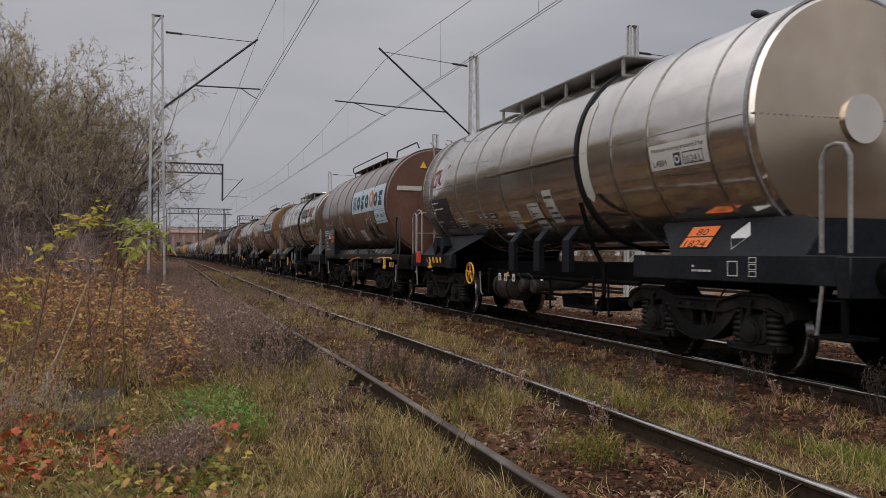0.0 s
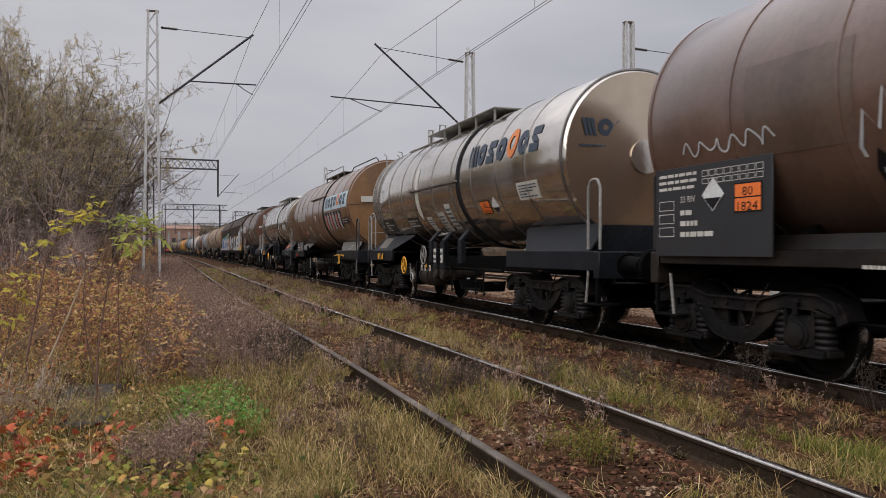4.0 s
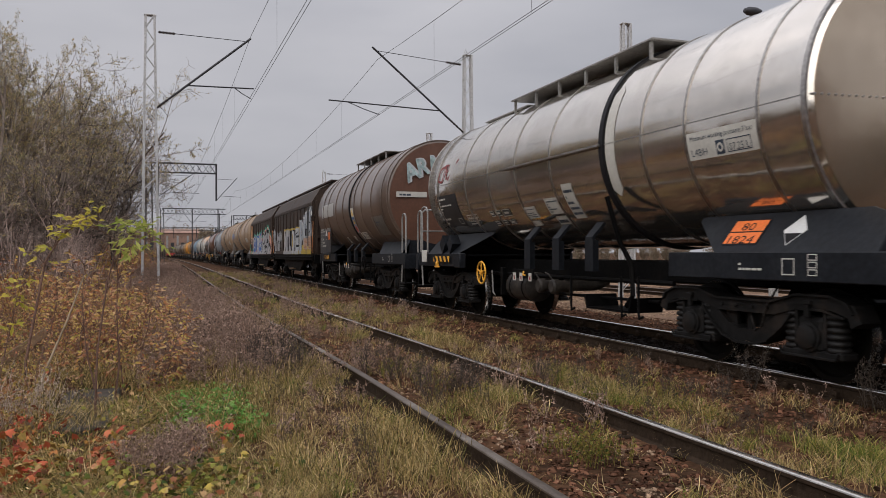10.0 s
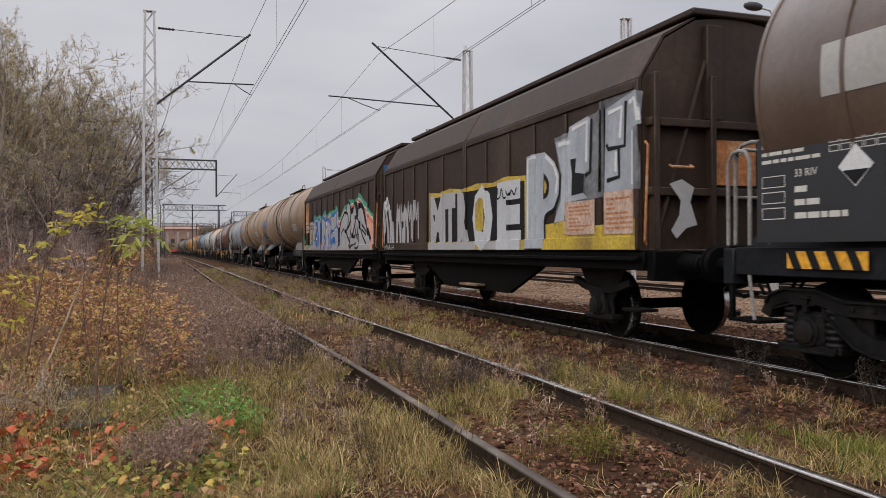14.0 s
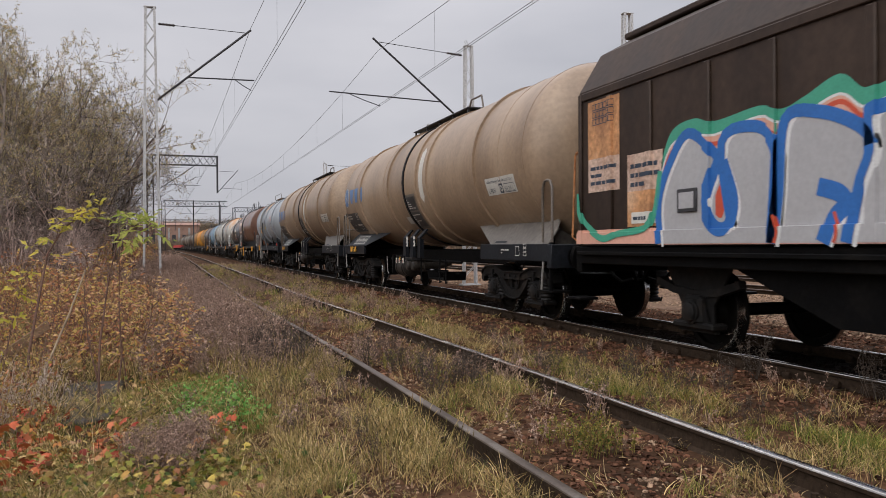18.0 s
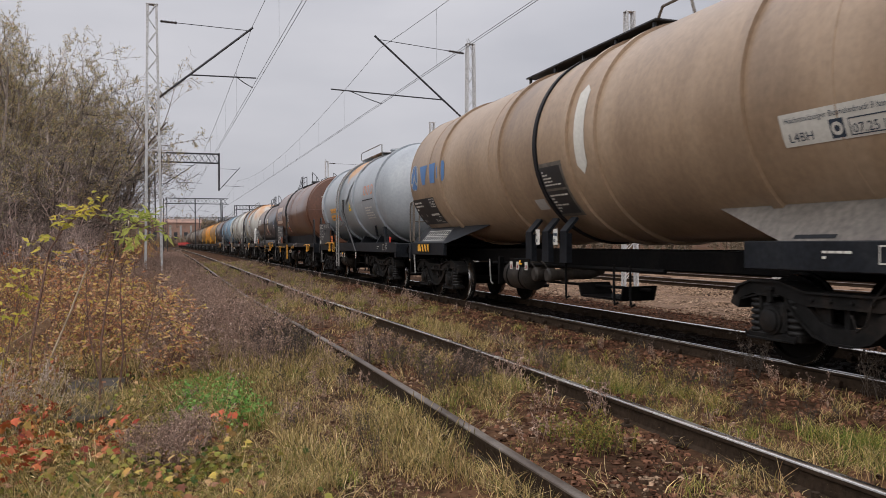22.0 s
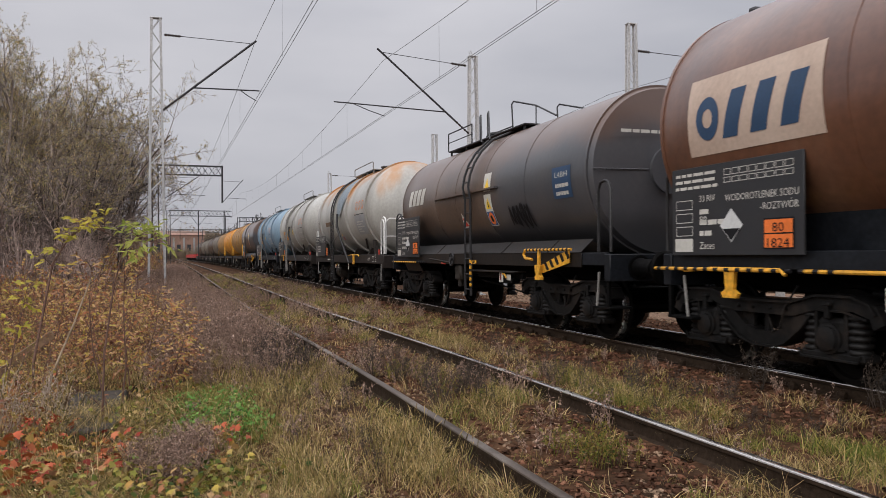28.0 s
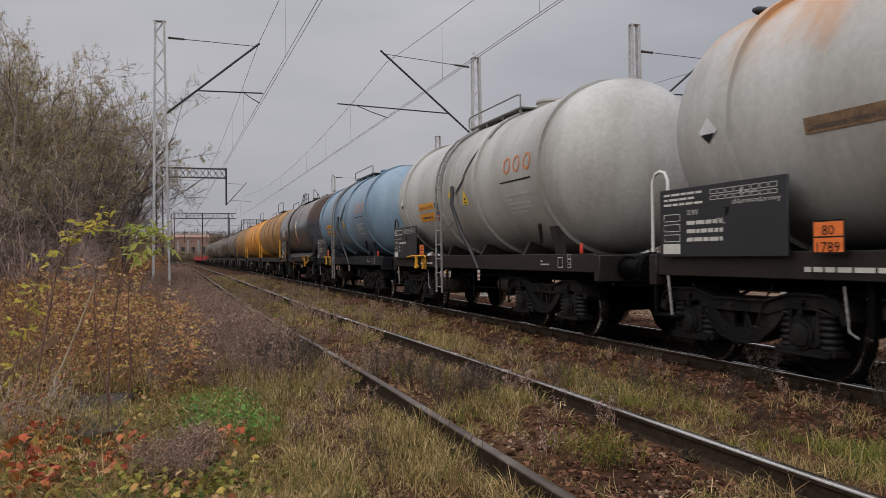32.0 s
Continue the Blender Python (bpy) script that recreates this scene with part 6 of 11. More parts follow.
def pale_mark(fl, y, h, w, ht):
    """The company mark in plain shapes: dark slanted bars and rounded blocks with an orange ring among them."""
    step = w / 7
    for i in range(7):
        x = i * step
        if i == 4:
            fl.put("company_ring", shift(scaled(ring_shape(0.5, 0.5, 0.24, 0.5), step * 0.86, ht * 0.95), x, 0), y, h, "ink_orange", 0.012, "orange ring")
        elif i == 0:
            for k in range(3):
                fl.put("company_mark", shift(polygon([(0.0, ht * 0.8), (0.08, ht * 0.8), (0.17, 0), (0.09, 0)]), x + k * 0.14, 0), y, h, "ink", 0.012)
        elif i % 2:
            fl.put("company_mark", shift(scaled(ring_shape(0.5, 0.5, 0.16, 0.5), step * 0.8, ht * 0.78), x, 0), y, h, "ink", 0.012)
        else:
            fl.put("company_mark", shift(join(sheet(step * 0.7, ht * 0.26, 2), shift(sheet(step * 0.7, ht * 0.26, 2), step * 0.08, ht * 0.52)), x, 0), y, h, "ink", 0.012)
            fl.put("company_mark", shift(polygon([(0.0, ht * 0.5), (step * 0.4, ht * 0.5), (step * 0.72, ht * 0.28), (step * 0.3, ht * 0.28)]), x, 0), y, h, "ink", 0.012)


pale_mark(fl, -0.95, -0.10, 3.75, 0.52)


def scrawl(fl, y, h, w, ht, seed, mat, thick, loops=4):
    """A sprayed tag: looping strokes within a box."""
    rng = random.Random(seed)
    pts = []
    for i in range(loops * 3):
        pts.append((w * (i + rng.uniform(-0.6, 0.6)) / (loops * 3 - 1), ht * (0.95 if i % 3 == 1 else rng.uniform(0.0, 0.5)) * rng.uniform(0.8, 1.0)))
    fl.put("graffiti", stroke(pts, thick), y, h, mat, 0.016, "sprayed tag")


def contour_tag(fl, y, h, w, ht):
    """A sprayed figure: black inside a jagged white contour."""
    pts = [(0.05, 0.0), (0.0, 0.55), (0.10, 0.85), (0.24, 0.68), (0.33, 1.0), (0.44, 0.74), (0.58, 1.0), (0.63, 0.70), (0.88, 0.92), (0.84, 0.58), (1.0, 0.16), (0.74, 0.30), (0.70, 0.05), (0.55, 0.38), (0.46, 0.02), (0.36, 0.40), (0.24, 0.06), (0.17, 0.34)]
    pts = [(x * w, z * ht) for x, z in pts]
    fl.put("graffiti_fill", polygon([(0.08 * w + x * 0.8, z * 0.62) for x, z in pts]), y, h, "spray_black", 0.010, "black inside of a sprayed figure")
    fl.put("graffiti", stroke(pts + pts[:1], 0.038, smooth=False), y, h, "spray_white", 0.014, "thin white sprayed contour")


contour_tag(fl, 1.6, -1.15, 0.9, 1.0)
contour_tag(fl, -2.35, -1.20, 0.75, 1.05)
fl.put("graffiti_fill", polygon([(0.0, 0.05), (0.12, 0.5), (0.5, 0.1), (0.42, -0.1)]), -3.25, -0.98, "spray_black", 0.010)
fl.put("graffiti", stroke([(0.0, 0.05), (0.12, 0.5), (0.5, 0.1), (0.42, -0.1), (0.0, 0.05)], 0.035, smooth=False), -3.25, -0.98, "spray_white", 0.014)
scrawl(fl, 3.9, -0.45, 1.4, 0.2, 11, "spray_white", 0.02, 6)
notice(fl, 0.45, -1.0, 0.35, 0.4, 50)
fl.plate("grey_plate", -1.19, -1.75, -1.13, -0.74, "pale_panel")
notice(fl, -1.2, -1.1, 0.3, 0.34, 51)
fl.plate("overpaint", 2.9, 1.6, -0.55, 0.35, "brown_c", 0.004, "patch of paler brown overpaint")
lettered_board(w2, 4.5, 2.6, 1.20, 2.20, "1824", 6, diamond_at=(0.45, 0.48), hazard_at=(0.72, 0.45))
for y in (-3.4, -2.2, -1.0, 0.2, 1.4, 2.6):
    part("sill_bracket", Shape().prism([(-1.28, 1.11), (-0.5, 1.11), (-0.5, 0.90)], "y", y - 0.02, y + 0.02), M["steel_black"], w2)
    part("tank_foot", Shape().prism([(-1.20, 1.28), (-0.95, 1.28), (-0.80, 1.52), (-0.86, 1.52)], "y", y - 0.05, y + 0.05), M["steel_black"], w2)
lever(w2, -4.55, 1.12)
hatch_stripes(w2, -5.1, 0.92, 0.45, 0.14)
part("yellow_bar", Shape().tube([(-1.38, -1.46, 1.17), (-1.38, -0.6, 1.12), (-1.38, 0.04, 1.03)], 0.018, 8), M["yellow"], w2, "yellow brake bar")
painted_end(t2, -4.95, 2.72, 1.47, 0.14, "end_red")
hub(t2, -4.95, 2.72, 0.55, "end_red")
fr = Front(w2, -4.93)
fr.plate("white_plate", -1.15, -0.45, 3.0, 3.12, "off_white")
warning_strip(fr, -0.35, 2.65, 0.24, 0.5, "sign_blue")
fr.put("warning_triangle", polygon([(0, 0), (0.2, 0), (0.1, 0.19)]), -0.5, 3.62, "sign_yellow")
end_ladder(w2, -4.95, 0.1, 1.35, 4.15)
roof_walk(w2, -2.3, 2.45, 4.19, "rail_brown", 0.72, True, "rail_dark", near_high=0.3, drop=0.36)
handrail(w2, [(-0.45, -2.4, 4.2), (-0.45, -2.5, 4.38), (-0.45, -4.5, 4.38), (-0.45, -4.7, 4.2)], "rail_dark")

w3, t3 = silver_wagon("long bright aluminium tank wagon with an orange hazard plate", 33.3, 42.86, (-6.0, 5.65), [-4.6, -3.4, -2.16, -1.02, 0.22, 1.65, 2.58, 3.77, 4.98], (-1.45,), (2.36, 0.90, "yellow"), (2.1, 1.55))
fl = Flank(t3, 1.365, 2.69)
end_disc(t3, -6.0)
hub(t3, -6.0, 2.69, 0.26, "silver")
fr3 = Front(t3, -5.94)
for k in range(3):
    fr3.put("company_mark", shift(polygon([(0.0, 0.26), (0.05, 0.26), (0.11, 0.0), (0.06, 0.0)]), 0.07 * k, 0), -1.06, 2.98, "ink", 0.012, "dark company mark")
for k, (r0, r1) in enumerate(((0.05, 0.13), (0.04, 0.12), (0.05, 0.13))):
    fr3.put("company_mark", ring_shape(0.14, 0.13, r0, r1), -0.80 + 0.27 * k, 2.98, "ink", 0.012)
fr3.put("company_ring", ring_shape(0.14, 0.13, 0.06, 0.13), 0.03, 2.98, "ink_orange", 0.012)
fr3.put("number", bars(0.5, 0.07, 1, 65), -1.1, 2.80, "ink", 0.012)
pale_mark(fl, -2.0, 0.15, 3.2, 0.55)
hazard(fl, -2.40, -0.78, 0.45, 0.27, "1824")
diamond(fl, -2.92, -0.8, 0.34)
gutter(t3, 1.365, 2.69, -1.49, 1.82, -0.05, "band_silver")
fl.put("white_pointer", polygon([(0, -0.62), (0.12, -0.76), (0.24, -0.62), (0.24, 0.40), (0.12, 0.52), (0, 0.40)]), 1.46, 0.0, "off_white", label="white pointer band")
for i, (y0, y1, h0, h1) in enumerate(((1.05, 0.7, -1.09, -0.69), (0.25, -0.2, -1.12, -0.62), (-0.4, -0.75, -1.08, -0.45), (-4.2, -5.0, -0.6, -0.3))):
    notice(fl, y0, h0, y0 - y1, h1 - h0, 60 + i)
for i, (y0, y1, h0, h1) in enumerate(((4.8, 3.9, -1.02, -0.62), (2.65, 1.75, -1.02, -0.66))):
    notice(fl, y0, h0, y0 - y1, h1 - h0, 70 + i, "black_panel", "off_white", 4)
roof_walk(w3, -1.9, 2.35, 4.12, "rail_grey", 0.75, False, drop=0.36)
roof_walk(w3, 2.4, 5.2, 4.08, "rail_grey", 0.38, False)
handrail(w3, [(-0.45, 2.35, 4.17), (-0.45, 2.3, 4.4), (-0.3, 2.3, 4.4), (-0.3, 2.35, 4.17)], "rail_grey")
dome_lids(t3, (-1.0, 0.4), 4.08, "silver")
hatch_stripes(w3, 4.75, 1.02)
hand_wheel(w3, -1.36, 0.79, 1.16, "rail_grey", 0.2)
supports(w3, (-1.3, -0.3, 0.6), 1.0, 1.6, "frame_blue")
for i, y in enumerate((0.1, -0.35)):
    notice(Wall(w3, -1.34), y, 1.0, 0.16, 0.3, 80 + i, "off_white", "ink", 2)
    part("plate_bracket", Shape().box(-1.335, -1.30, y - 0.2, y + 0.04, 0.85, 1.45), M["frame_blue"], w3)
Cradle(w3, 1.25, 1.66).put("grey_patch", sheet(0.8, 0.28, 1), 5.3, 1.32, "skirt_grey")

w4, t4 = tank_wagon("dusty ochre tank wagon with a pale lettered panel and graffiti", 48.0, 57.2, (-6.2, 5.4), 1.48, 2.74, (0.2, True), "brown_b", "frame_blue", bands=(-5.1, -3.5, -0.95, 0.41, 1.7, 3.06, 4.19), band_w=0.04, strap=(-1.92,), rails="rail_dark", front_rails="corner", rear_rails="none", overhang=(2.35, 1.4),
                    saddles=("skirt_grey", (-6.2, -3.2, -4.2, 1.15, 1.56), (5.4, 3.0, 3.7, 1.15, 1.56)), wheel=(2.1, 1.25, "steel_black"))
fl = Flank(t4, 1.48, 2.74)
fl.plate("pale_panel", -2.1, -6.0, -0.06, 0.46, "pale_panel", label="pale blue company panel")
pale_mark(fl, -2.3, 0.03, 3.5, 0.46)
fl.plate("graffiti_fill", -2.15, -5.0, -0.72, -0.14, "spray_black", 0.008, "dark ground of sprayed letters")
for i, (x, k) in enumerate(((0.0, 0), (0.42, 1), (0.9, 0), (1.38, 1), (1.86, 0), (2.34, 1))):
    fl.put("graffiti", shift(polygon([(0.02, 0.05), (0.26, 0.0), (0.34, 0.52), (0.10, 0.56)]), x, 0), -2.2, -0.78, "spray_red" if k == 0 else "spray_grey", 0.012, "red and silver sprayed letter")
    fl.put("graffiti_edge", shift(stroke([(0.0, 0.0), (0.06, 0.55), (0.14, 0.6), (0.2, 0.1)], 0.05), x, 0), -2.2, -0.82, "spray_white", 0.016)
fl.plate("lettering_patch", -5.05, -6.0, -0.62, -0.4, "frame_blue", 0.008)
fl.put("lettering", bars(0.8, 0.16, 2, 8), -5.12, -0.58, "grey_patch", 0.012)
gutter(t4, 1.48, 2.74, -2.25, 0.97, 0.49, "brown_b")
for i, (y0, y1, h0, h1) in enumerate(((-0.05, -0.35, -0.34, -0.14), (1.6, 1.25, -1.0, -0.52), (0.35, 0.02, -1.33, -0.9))):
    notice(fl, y0, h0, y0 - y1, h1 - h0, 90 + i)
hazard(fl, 3.24, -0.98, 0.38, 0.29, "1824")
diamond(fl, 2.75, -1.0, 0.36)
fl.plate("grey_patch", 4.12, 2.2, -0.25, 0.09, "grey_patch", label="pale grey overpainted patch")
bd = part("lettering_board", Shape().box(-1.36, -1.33, 3.38, 4.9, 1.2, 1.6, 0.004), M["black_panel"], w4, "black board with white lettering")
Wall(bd, -1.36).put("lettering", shift(bars(0.7, 0.34, 3, 12), 0.04, 0.03), 4.9, 1.2, "off_white")
Wall(bd, -1.36).put("load_table", join(*[shift(ring_box(0.085, 0.10), 0.8 + 0.085 * (i % 8), 0.05 + 0.11 * (i // 8)) for i in range(24)]), 4.9, 1.2, "off_white")
cr = Cradle(w4, 1.15, 1.56)
cr.put("lettering", words("21", 0.2, 0.42, 0.2), -4.9, 1.3, "off_white")
lever(w4, -4.4, 1.05)
painted_end(t4, -6.2, 2.74, 1.48, 0.2, "end_ochre")
hub(t4, -6.2, 2.74, 0.5, "end_ochre")
rivet_line(t4, -6.19, 2.74, 180, 0.5, 1.45, "brown_b", 12, 0.07)
fr = Front(w4, -6.2)
fr.plate("white_plate", -1.05, -0.45, 2.82, 3.0, "off_white")
warning_strip(fr, 0.32, 2.95, 0.22, 0.48, "sign_blue")
fr.put("warning_triangle", polygon([(0, 0), (0.2, 0), (0.1, 0.18)]), 0.33, 3.46, "sign_yellow")
end_ladder(w4, -6.22, 0.0, 1.35, 4.2)
roof_walk(w4, -1.95, 1.65, 4.22, "rail_grey", 0.72, True, near_high=0.3, drop=0.36)
handrail(w4, [(-0.4, -2.0, 4.22), (-0.4, -2.3, 4.33), (-0.4, -5.6, 4.33), (-0.4, -5.9, 4.2)], "rail_dark")
part("red_marker", Shape().box(-1.33, -1.31, 5.24, 5.45, 0.97, 1.13), M["red"], w4, "red enamelled plate")

w5, t5 = silver_wagon("bright ribbed aluminium tank wagon with a polished end disc", 62.2, 71.33, (-5.5, 5.68), SILVER_BANDS + [4.93], (-1.84,), (2.45, 0.90, "yellow"), mid=66.45)
silver_trim(w5, t5, -5.5, -3.6, "07.25 L")

w6, t6 = tank_wagon("dull brown tank wagon with a sprayed end disc", 76.35, 83.7, (-5.12, 4.85), 1.511, 2.737, (0.10, True), "brown_c", "frame_blue", bands=(-4.47, -3.32, -2.16, -1.22, 0.41, 1.52, 2.86, 3.74), band_w=0.04, band_h=0.018, strap=(-0.63,),
                    saddles=("frame_blue", (-5.5, -2.8, -3.4, 1.24, 1.62), (5.2, 2.6, 3.2, 1.24, 1.62)), front_rails="corner", rear_rails="both", overhang=(2.35, 1.8), wheel=(-1.9, 1.0, "steel_black"))
fl = Flank(t6, 1.511, 2.737)
fl.plate("grey_patch", 3.97, 1.95, -0.19, 0.26, "grey_patch", label="pale grey overpainted patch")
fl.plate("overpaint", -3.1, -4.3, -1.05, -0.46, "skirt_grey", 0.005, "dull grey patch")
notice(fl, -3.4, -0.75, 0.6, 0.18, 95, "skirt_grey", "ink", 2, 0.009)
warning_strip(fl, -0.76, -0.87, 0.33, 0.79, "off_white", signs=3)
for i, (y0, y1, h0, h1) in enumerate(((-1.06, -1.83, -1.14, -0.88), (1.2, 0.97, -1.24, -1.0), (0.14, -0.1, -1.2, -0.98))):
    notice(fl, y0, h0, y0 - y1, h1 - h0, 100 + i)
lettered_board(w6, 4.88, 2.90, 1.30, 2.30, "1824", 14, x=-1.40, diamond_at=(0.50, 0.46), hazard_at=(0.74, 0.44))
hatch_stripes(w6, 4.1, 1.06, 0.9, 0.16)
roof_walk(w6, -2.0, 1.86, 4.33, "rail_grey", 0.72, False, drop=0.38)
handrail(w6, [(0.45, -1.9, 4.36), (0.45, -2.1, 4.5), (0.45, -3.2, 4.5), (0.45, -3.4, 4.2)], "rail_grey", 0.015)
roof_walk(w6, 2.1, 4.4, 4.26, "brown_c", 0.3, False)
painted_end(t6, -5.12, 2.737, 1.511, 0.10, "end_red")
hub(t6, -5.12, 2.737, 0.30, "end_red")
for a in (135, 45, -45, -135):
    rivet_line(t6, -5.10, 2.737, a, 0.30, 1.47, "brown_c", 12, 0.045)
fr = Front(t6, -5.10)
fr.plate("number_plate", -1.28, -0.45, 2.72, 2.86, "off_white", 0.03, "smeared white number plate")
fr.put("number", bars(0.6, 0.1, 1, 3), -1.2, 2.74, "ink", 0.034)
for ch, x, z, tilt, tall in (("A", -0.98, 3.10, 24, 0.62), ("R", -0.66, 3.30, 14, 0.58), ("M", -0.34, 3.36, 3, 0.64), ("U", 0.10, 3.38, -6, 0.56), ("T", 0.44, 3.34, -20, 0.62), (".", 0.84, 3.06, 0, 0.5)):
    rot = radians(tilt)
    for mat, bold, lift in (("spray_white", 0.035, 0.036), ("spray_cyan", 0.012, 0.040)):
        g = words(ch, tall, None, 0.0, 0.0, 0.1, bold)
        q = Shape()
        q.f = g.f
        q.v = [(a * 0.9 * math.cos(rot) - b * math.sin(rot), a * 0.9 * math.sin(rot) + b * math.cos(rot), 0) for a, b, d in g.v]
        fr.put("graffiti", q, x, z, mat, lift, "pale cyan sprayed letter with a white edge")
sill_marks(w6, -4.4, 1.04, 15)
supports(w6, (-1.2, -0.2, 0.8), 1.0, 1.5, "frame_blue")


def sliding_wall_wagon(label, front, rear, axles, ribs):
    mid = (front + rear) / 2
    wagon = begin("sliding_wall_wagon", mid, label, "freight wagon", "sliding-wall wagons")
    f, r = front - mid, rear - mid
    outline = [(-1.33, 1.24), (-1.33, 3.34), (-1.0, 3.86), (-0.55, 4.12), (0.0, 4.20), (0.55, 4.12), (1.0, 3.86), (1.33, 3.34), (1.33, 1.24)]
    part("body", Shape().prism(outline, "y", f + 0.42, r - 0.42), M["hopper"], wagon, smooth=20)
    for a, b in ((f + 0.2, -0.02), (0.02, r - 0.2)):
        skin = [(-1.345, 1.23), (-1.345, 3.345), (-1.01, 3.88), (-0.56, 4.14), (-0.55, 4.17), (-1.03, 3.91), (-1.37, 3.36), (-1.37, 1.23)]
        door = part("sliding_wall", Shape().prism(skin, "y", a, b), M["hopper"], wagon, smooth=20)
        back = [(-x, z) for x, z in reversed(skin)]
        part("sliding_wall", Shape().prism(back, "y", a, b), M["hopper"], wagon, smooth=20)
        for y in ribs:
            if a + 0.05 < y < b - 0.05:
                part("rib", Shape().box(-1.405, -1.371, y - 0.05, y + 0.05, 1.42, 3.2, 0.012), M["hopper"], door)
        for y in (a + 0.04, b - 0.04):
            part("edge_rib", Shape().box(-1.405, -1.371, y - 0.04, y + 0.04, 1.24, 3.33, 0.012), M["hopper"], door)
        part("bottom_rail", Shape().box(-1.40, -1.371, a + 0.09, b - 0.09, 1.24, 1.40, 0.01), M["hopper"], door)
        part("top_rail", Shape().box(-1.40, -1.371, a + 0.09, b - 0.09, 3.22, 3.33, 0.01), M["hopper"], door)
    part("roof_ridge", Shape().box(-0.62, 0.62, f + 0.15, r - 0.15, 4.18, 4.27, 0.02), M["hopper"], wagon)
    for y, s in ((f, 1), (r, -1)):
        e = y + s * 0.2
        part("end_frame", Shape().prism([(x * 1.0, z) for x, z in outline], "y", e, e + s * 0.05), M["hopper"], wagon)
        for x in (-1.25, -0.42, 0.42, 1.17):
            part("end_post", Shape().box(x, x + 0.08, e - s * 0.14, e, 1.24, 3.4, 0.01), M["hopper"], wagon)
        for z in (1.9, 2.75):
            part("end_beam", Shape().box(-1.3, 1.3, e - s * 0.12, e - s * 0.002, z, z + 0.1, 0.01), M["hopper"], wagon)
        part("diagonal_brace", Shape().tube([(-1.2, e - s * 0.06, 1.3), (-0.45, e - s * 0.06, 3.6)], 0.025, 6), M["hopper"], wagon)
        part("end_arch", Shape().box(-0.45, -0.22, e - s * 0.10, e - s * 0.003, 2.86, 4.05, 0.01), M["hopper"], wagon)
        part("end_grip", Shape().tube([(-1.0, e - s * 0.08, 2.28), (-1.0, e - s * 0.15, 2.25), (-0.7, e - s * 0.15, 2.25), (-0.7, e - s * 0.08, 2.28)], 0.016, 6), M["rust_patch"], wagon)
        part("rusty_end_plate", Shape().box(-0.28, 0.35, e - s * 0.03, e - s * 0.004, 2.05, 2.62), M["rust_patch"], wagon, "rusty plate on the end wall")
        part("headstock", Shape().box(-1.32, 1.32, y - s * 0.02, y + s * 0.14, 0.86, 1.225, 0.012), M["steel_black"], wagon)
        for x in (-1.36, 1.36):
            handrail(wagon, [(x, y + s * 0.08, 1.3), (x - 0.05 * (1 if x > 0 else -1) * -1, y + s * 0.04, 1.35), (x, y + s * 0.04, 2.5), (x, y + s * 0.1, 2.55)], "rust_patch", 0.016)
            part("footstep", Shape().box(x - 0.15, x + 0.15, y + s * 0.05, y + s * 0.4, 0.48, 0.52, 0.008), M["steel_black"], wagon)
    for x in (-1.36, 1.28):
        part("side_sill", Shape().box(x, x + 0.08, f + 0.145, r - 0.145, 0.98, 1.215, 0.012), M["steel_black"], wagon)
    part("door_track", Shape().box(-1.44, -1.365, f + 0.2, r - 0.2, 1.10, 1.15, 0.008), M["steel_black"], wagon)
    part("footboard", Shape().box(-1.42, -1.21, -0.6, 0.24, 0.56, 0.60, 0.006), M["wood"], wagon, "worn wooden footboard")
    part("floor", Shape().box(-1.27, 1.27, f + 0.145, r - 0.145, 1.15, 1.22), M["steel_black"], wagon)
    part("truss", Shape().prism([(-3.0, 0.98), (3.0, 0.98), (1.65, 0.48), (-1.65, 0.48)], "x", -1.2, -1.12), M["steel_black"], wagon)
    for a in axles:
        add_wheelset(wagon, a - mid)
        for turn in (0, 1):
            b = part("axle_box", AXLE_BOX, None, wagon)
            b.location, b.rotation_euler.z = (0, a - mid, WHEEL_R), math.pi * turn
            x = 1.0 if turn else -1.0
            part("leaf_spring", Shape().strap([(a - mid - 0.75, 0.80), (a - mid - 0.4, 0.70), (a - mid, 0.66), (a - mid + 0.4, 0.70), (a - mid + 0.75, 0.80)], 0.09, x - 0.05, x + 0.05), M["bogie"], wagon)
            o = a - mid
            part("axle_guard", Shape().prism([(o - 0.30, 0.26), (o + 0.30, 0.26), (o + 0.30, 0.55), (o + 0.62, 1.0), (o - 0.62, 1.0), (o - 0.30, 0.55)], "x", x - 0.015, x + 0.015), M["bogie"], wagon)
            part("guard_tie", Shape().box(x - 0.03, x + 0.03, o - 0.34, o + 0.34, 0.22, 0.26, 0.005), M["bogie"], wagon)
    add_ends(wagon, f, r)
    return wagon, f, r


RIBS_1 = (-5.09, -4.1, -3.06, -2.09, -1.08, 1.29, 2.38, 3.35, 4.29, 5.2)
RIBS_2 = (-5.15, -4.11, -3.10, -2.11, -1.1, 1.13, 2.25, 3.21, 4.28, 5.16)
u1, u1f, u1r = sliding_wall_wagon("dark brown sliding-wall wagon with silver and yellow graffiti", 86.75, 99.1, (88.45, 96.9), RIBS_1)
u2, u2f, u2r = sliding_wall_wagon("dark brown sliding-wall wagon with silver, blue and green graffiti", 99.75, 112.1, (101.3, 109.8), RIBS_2)

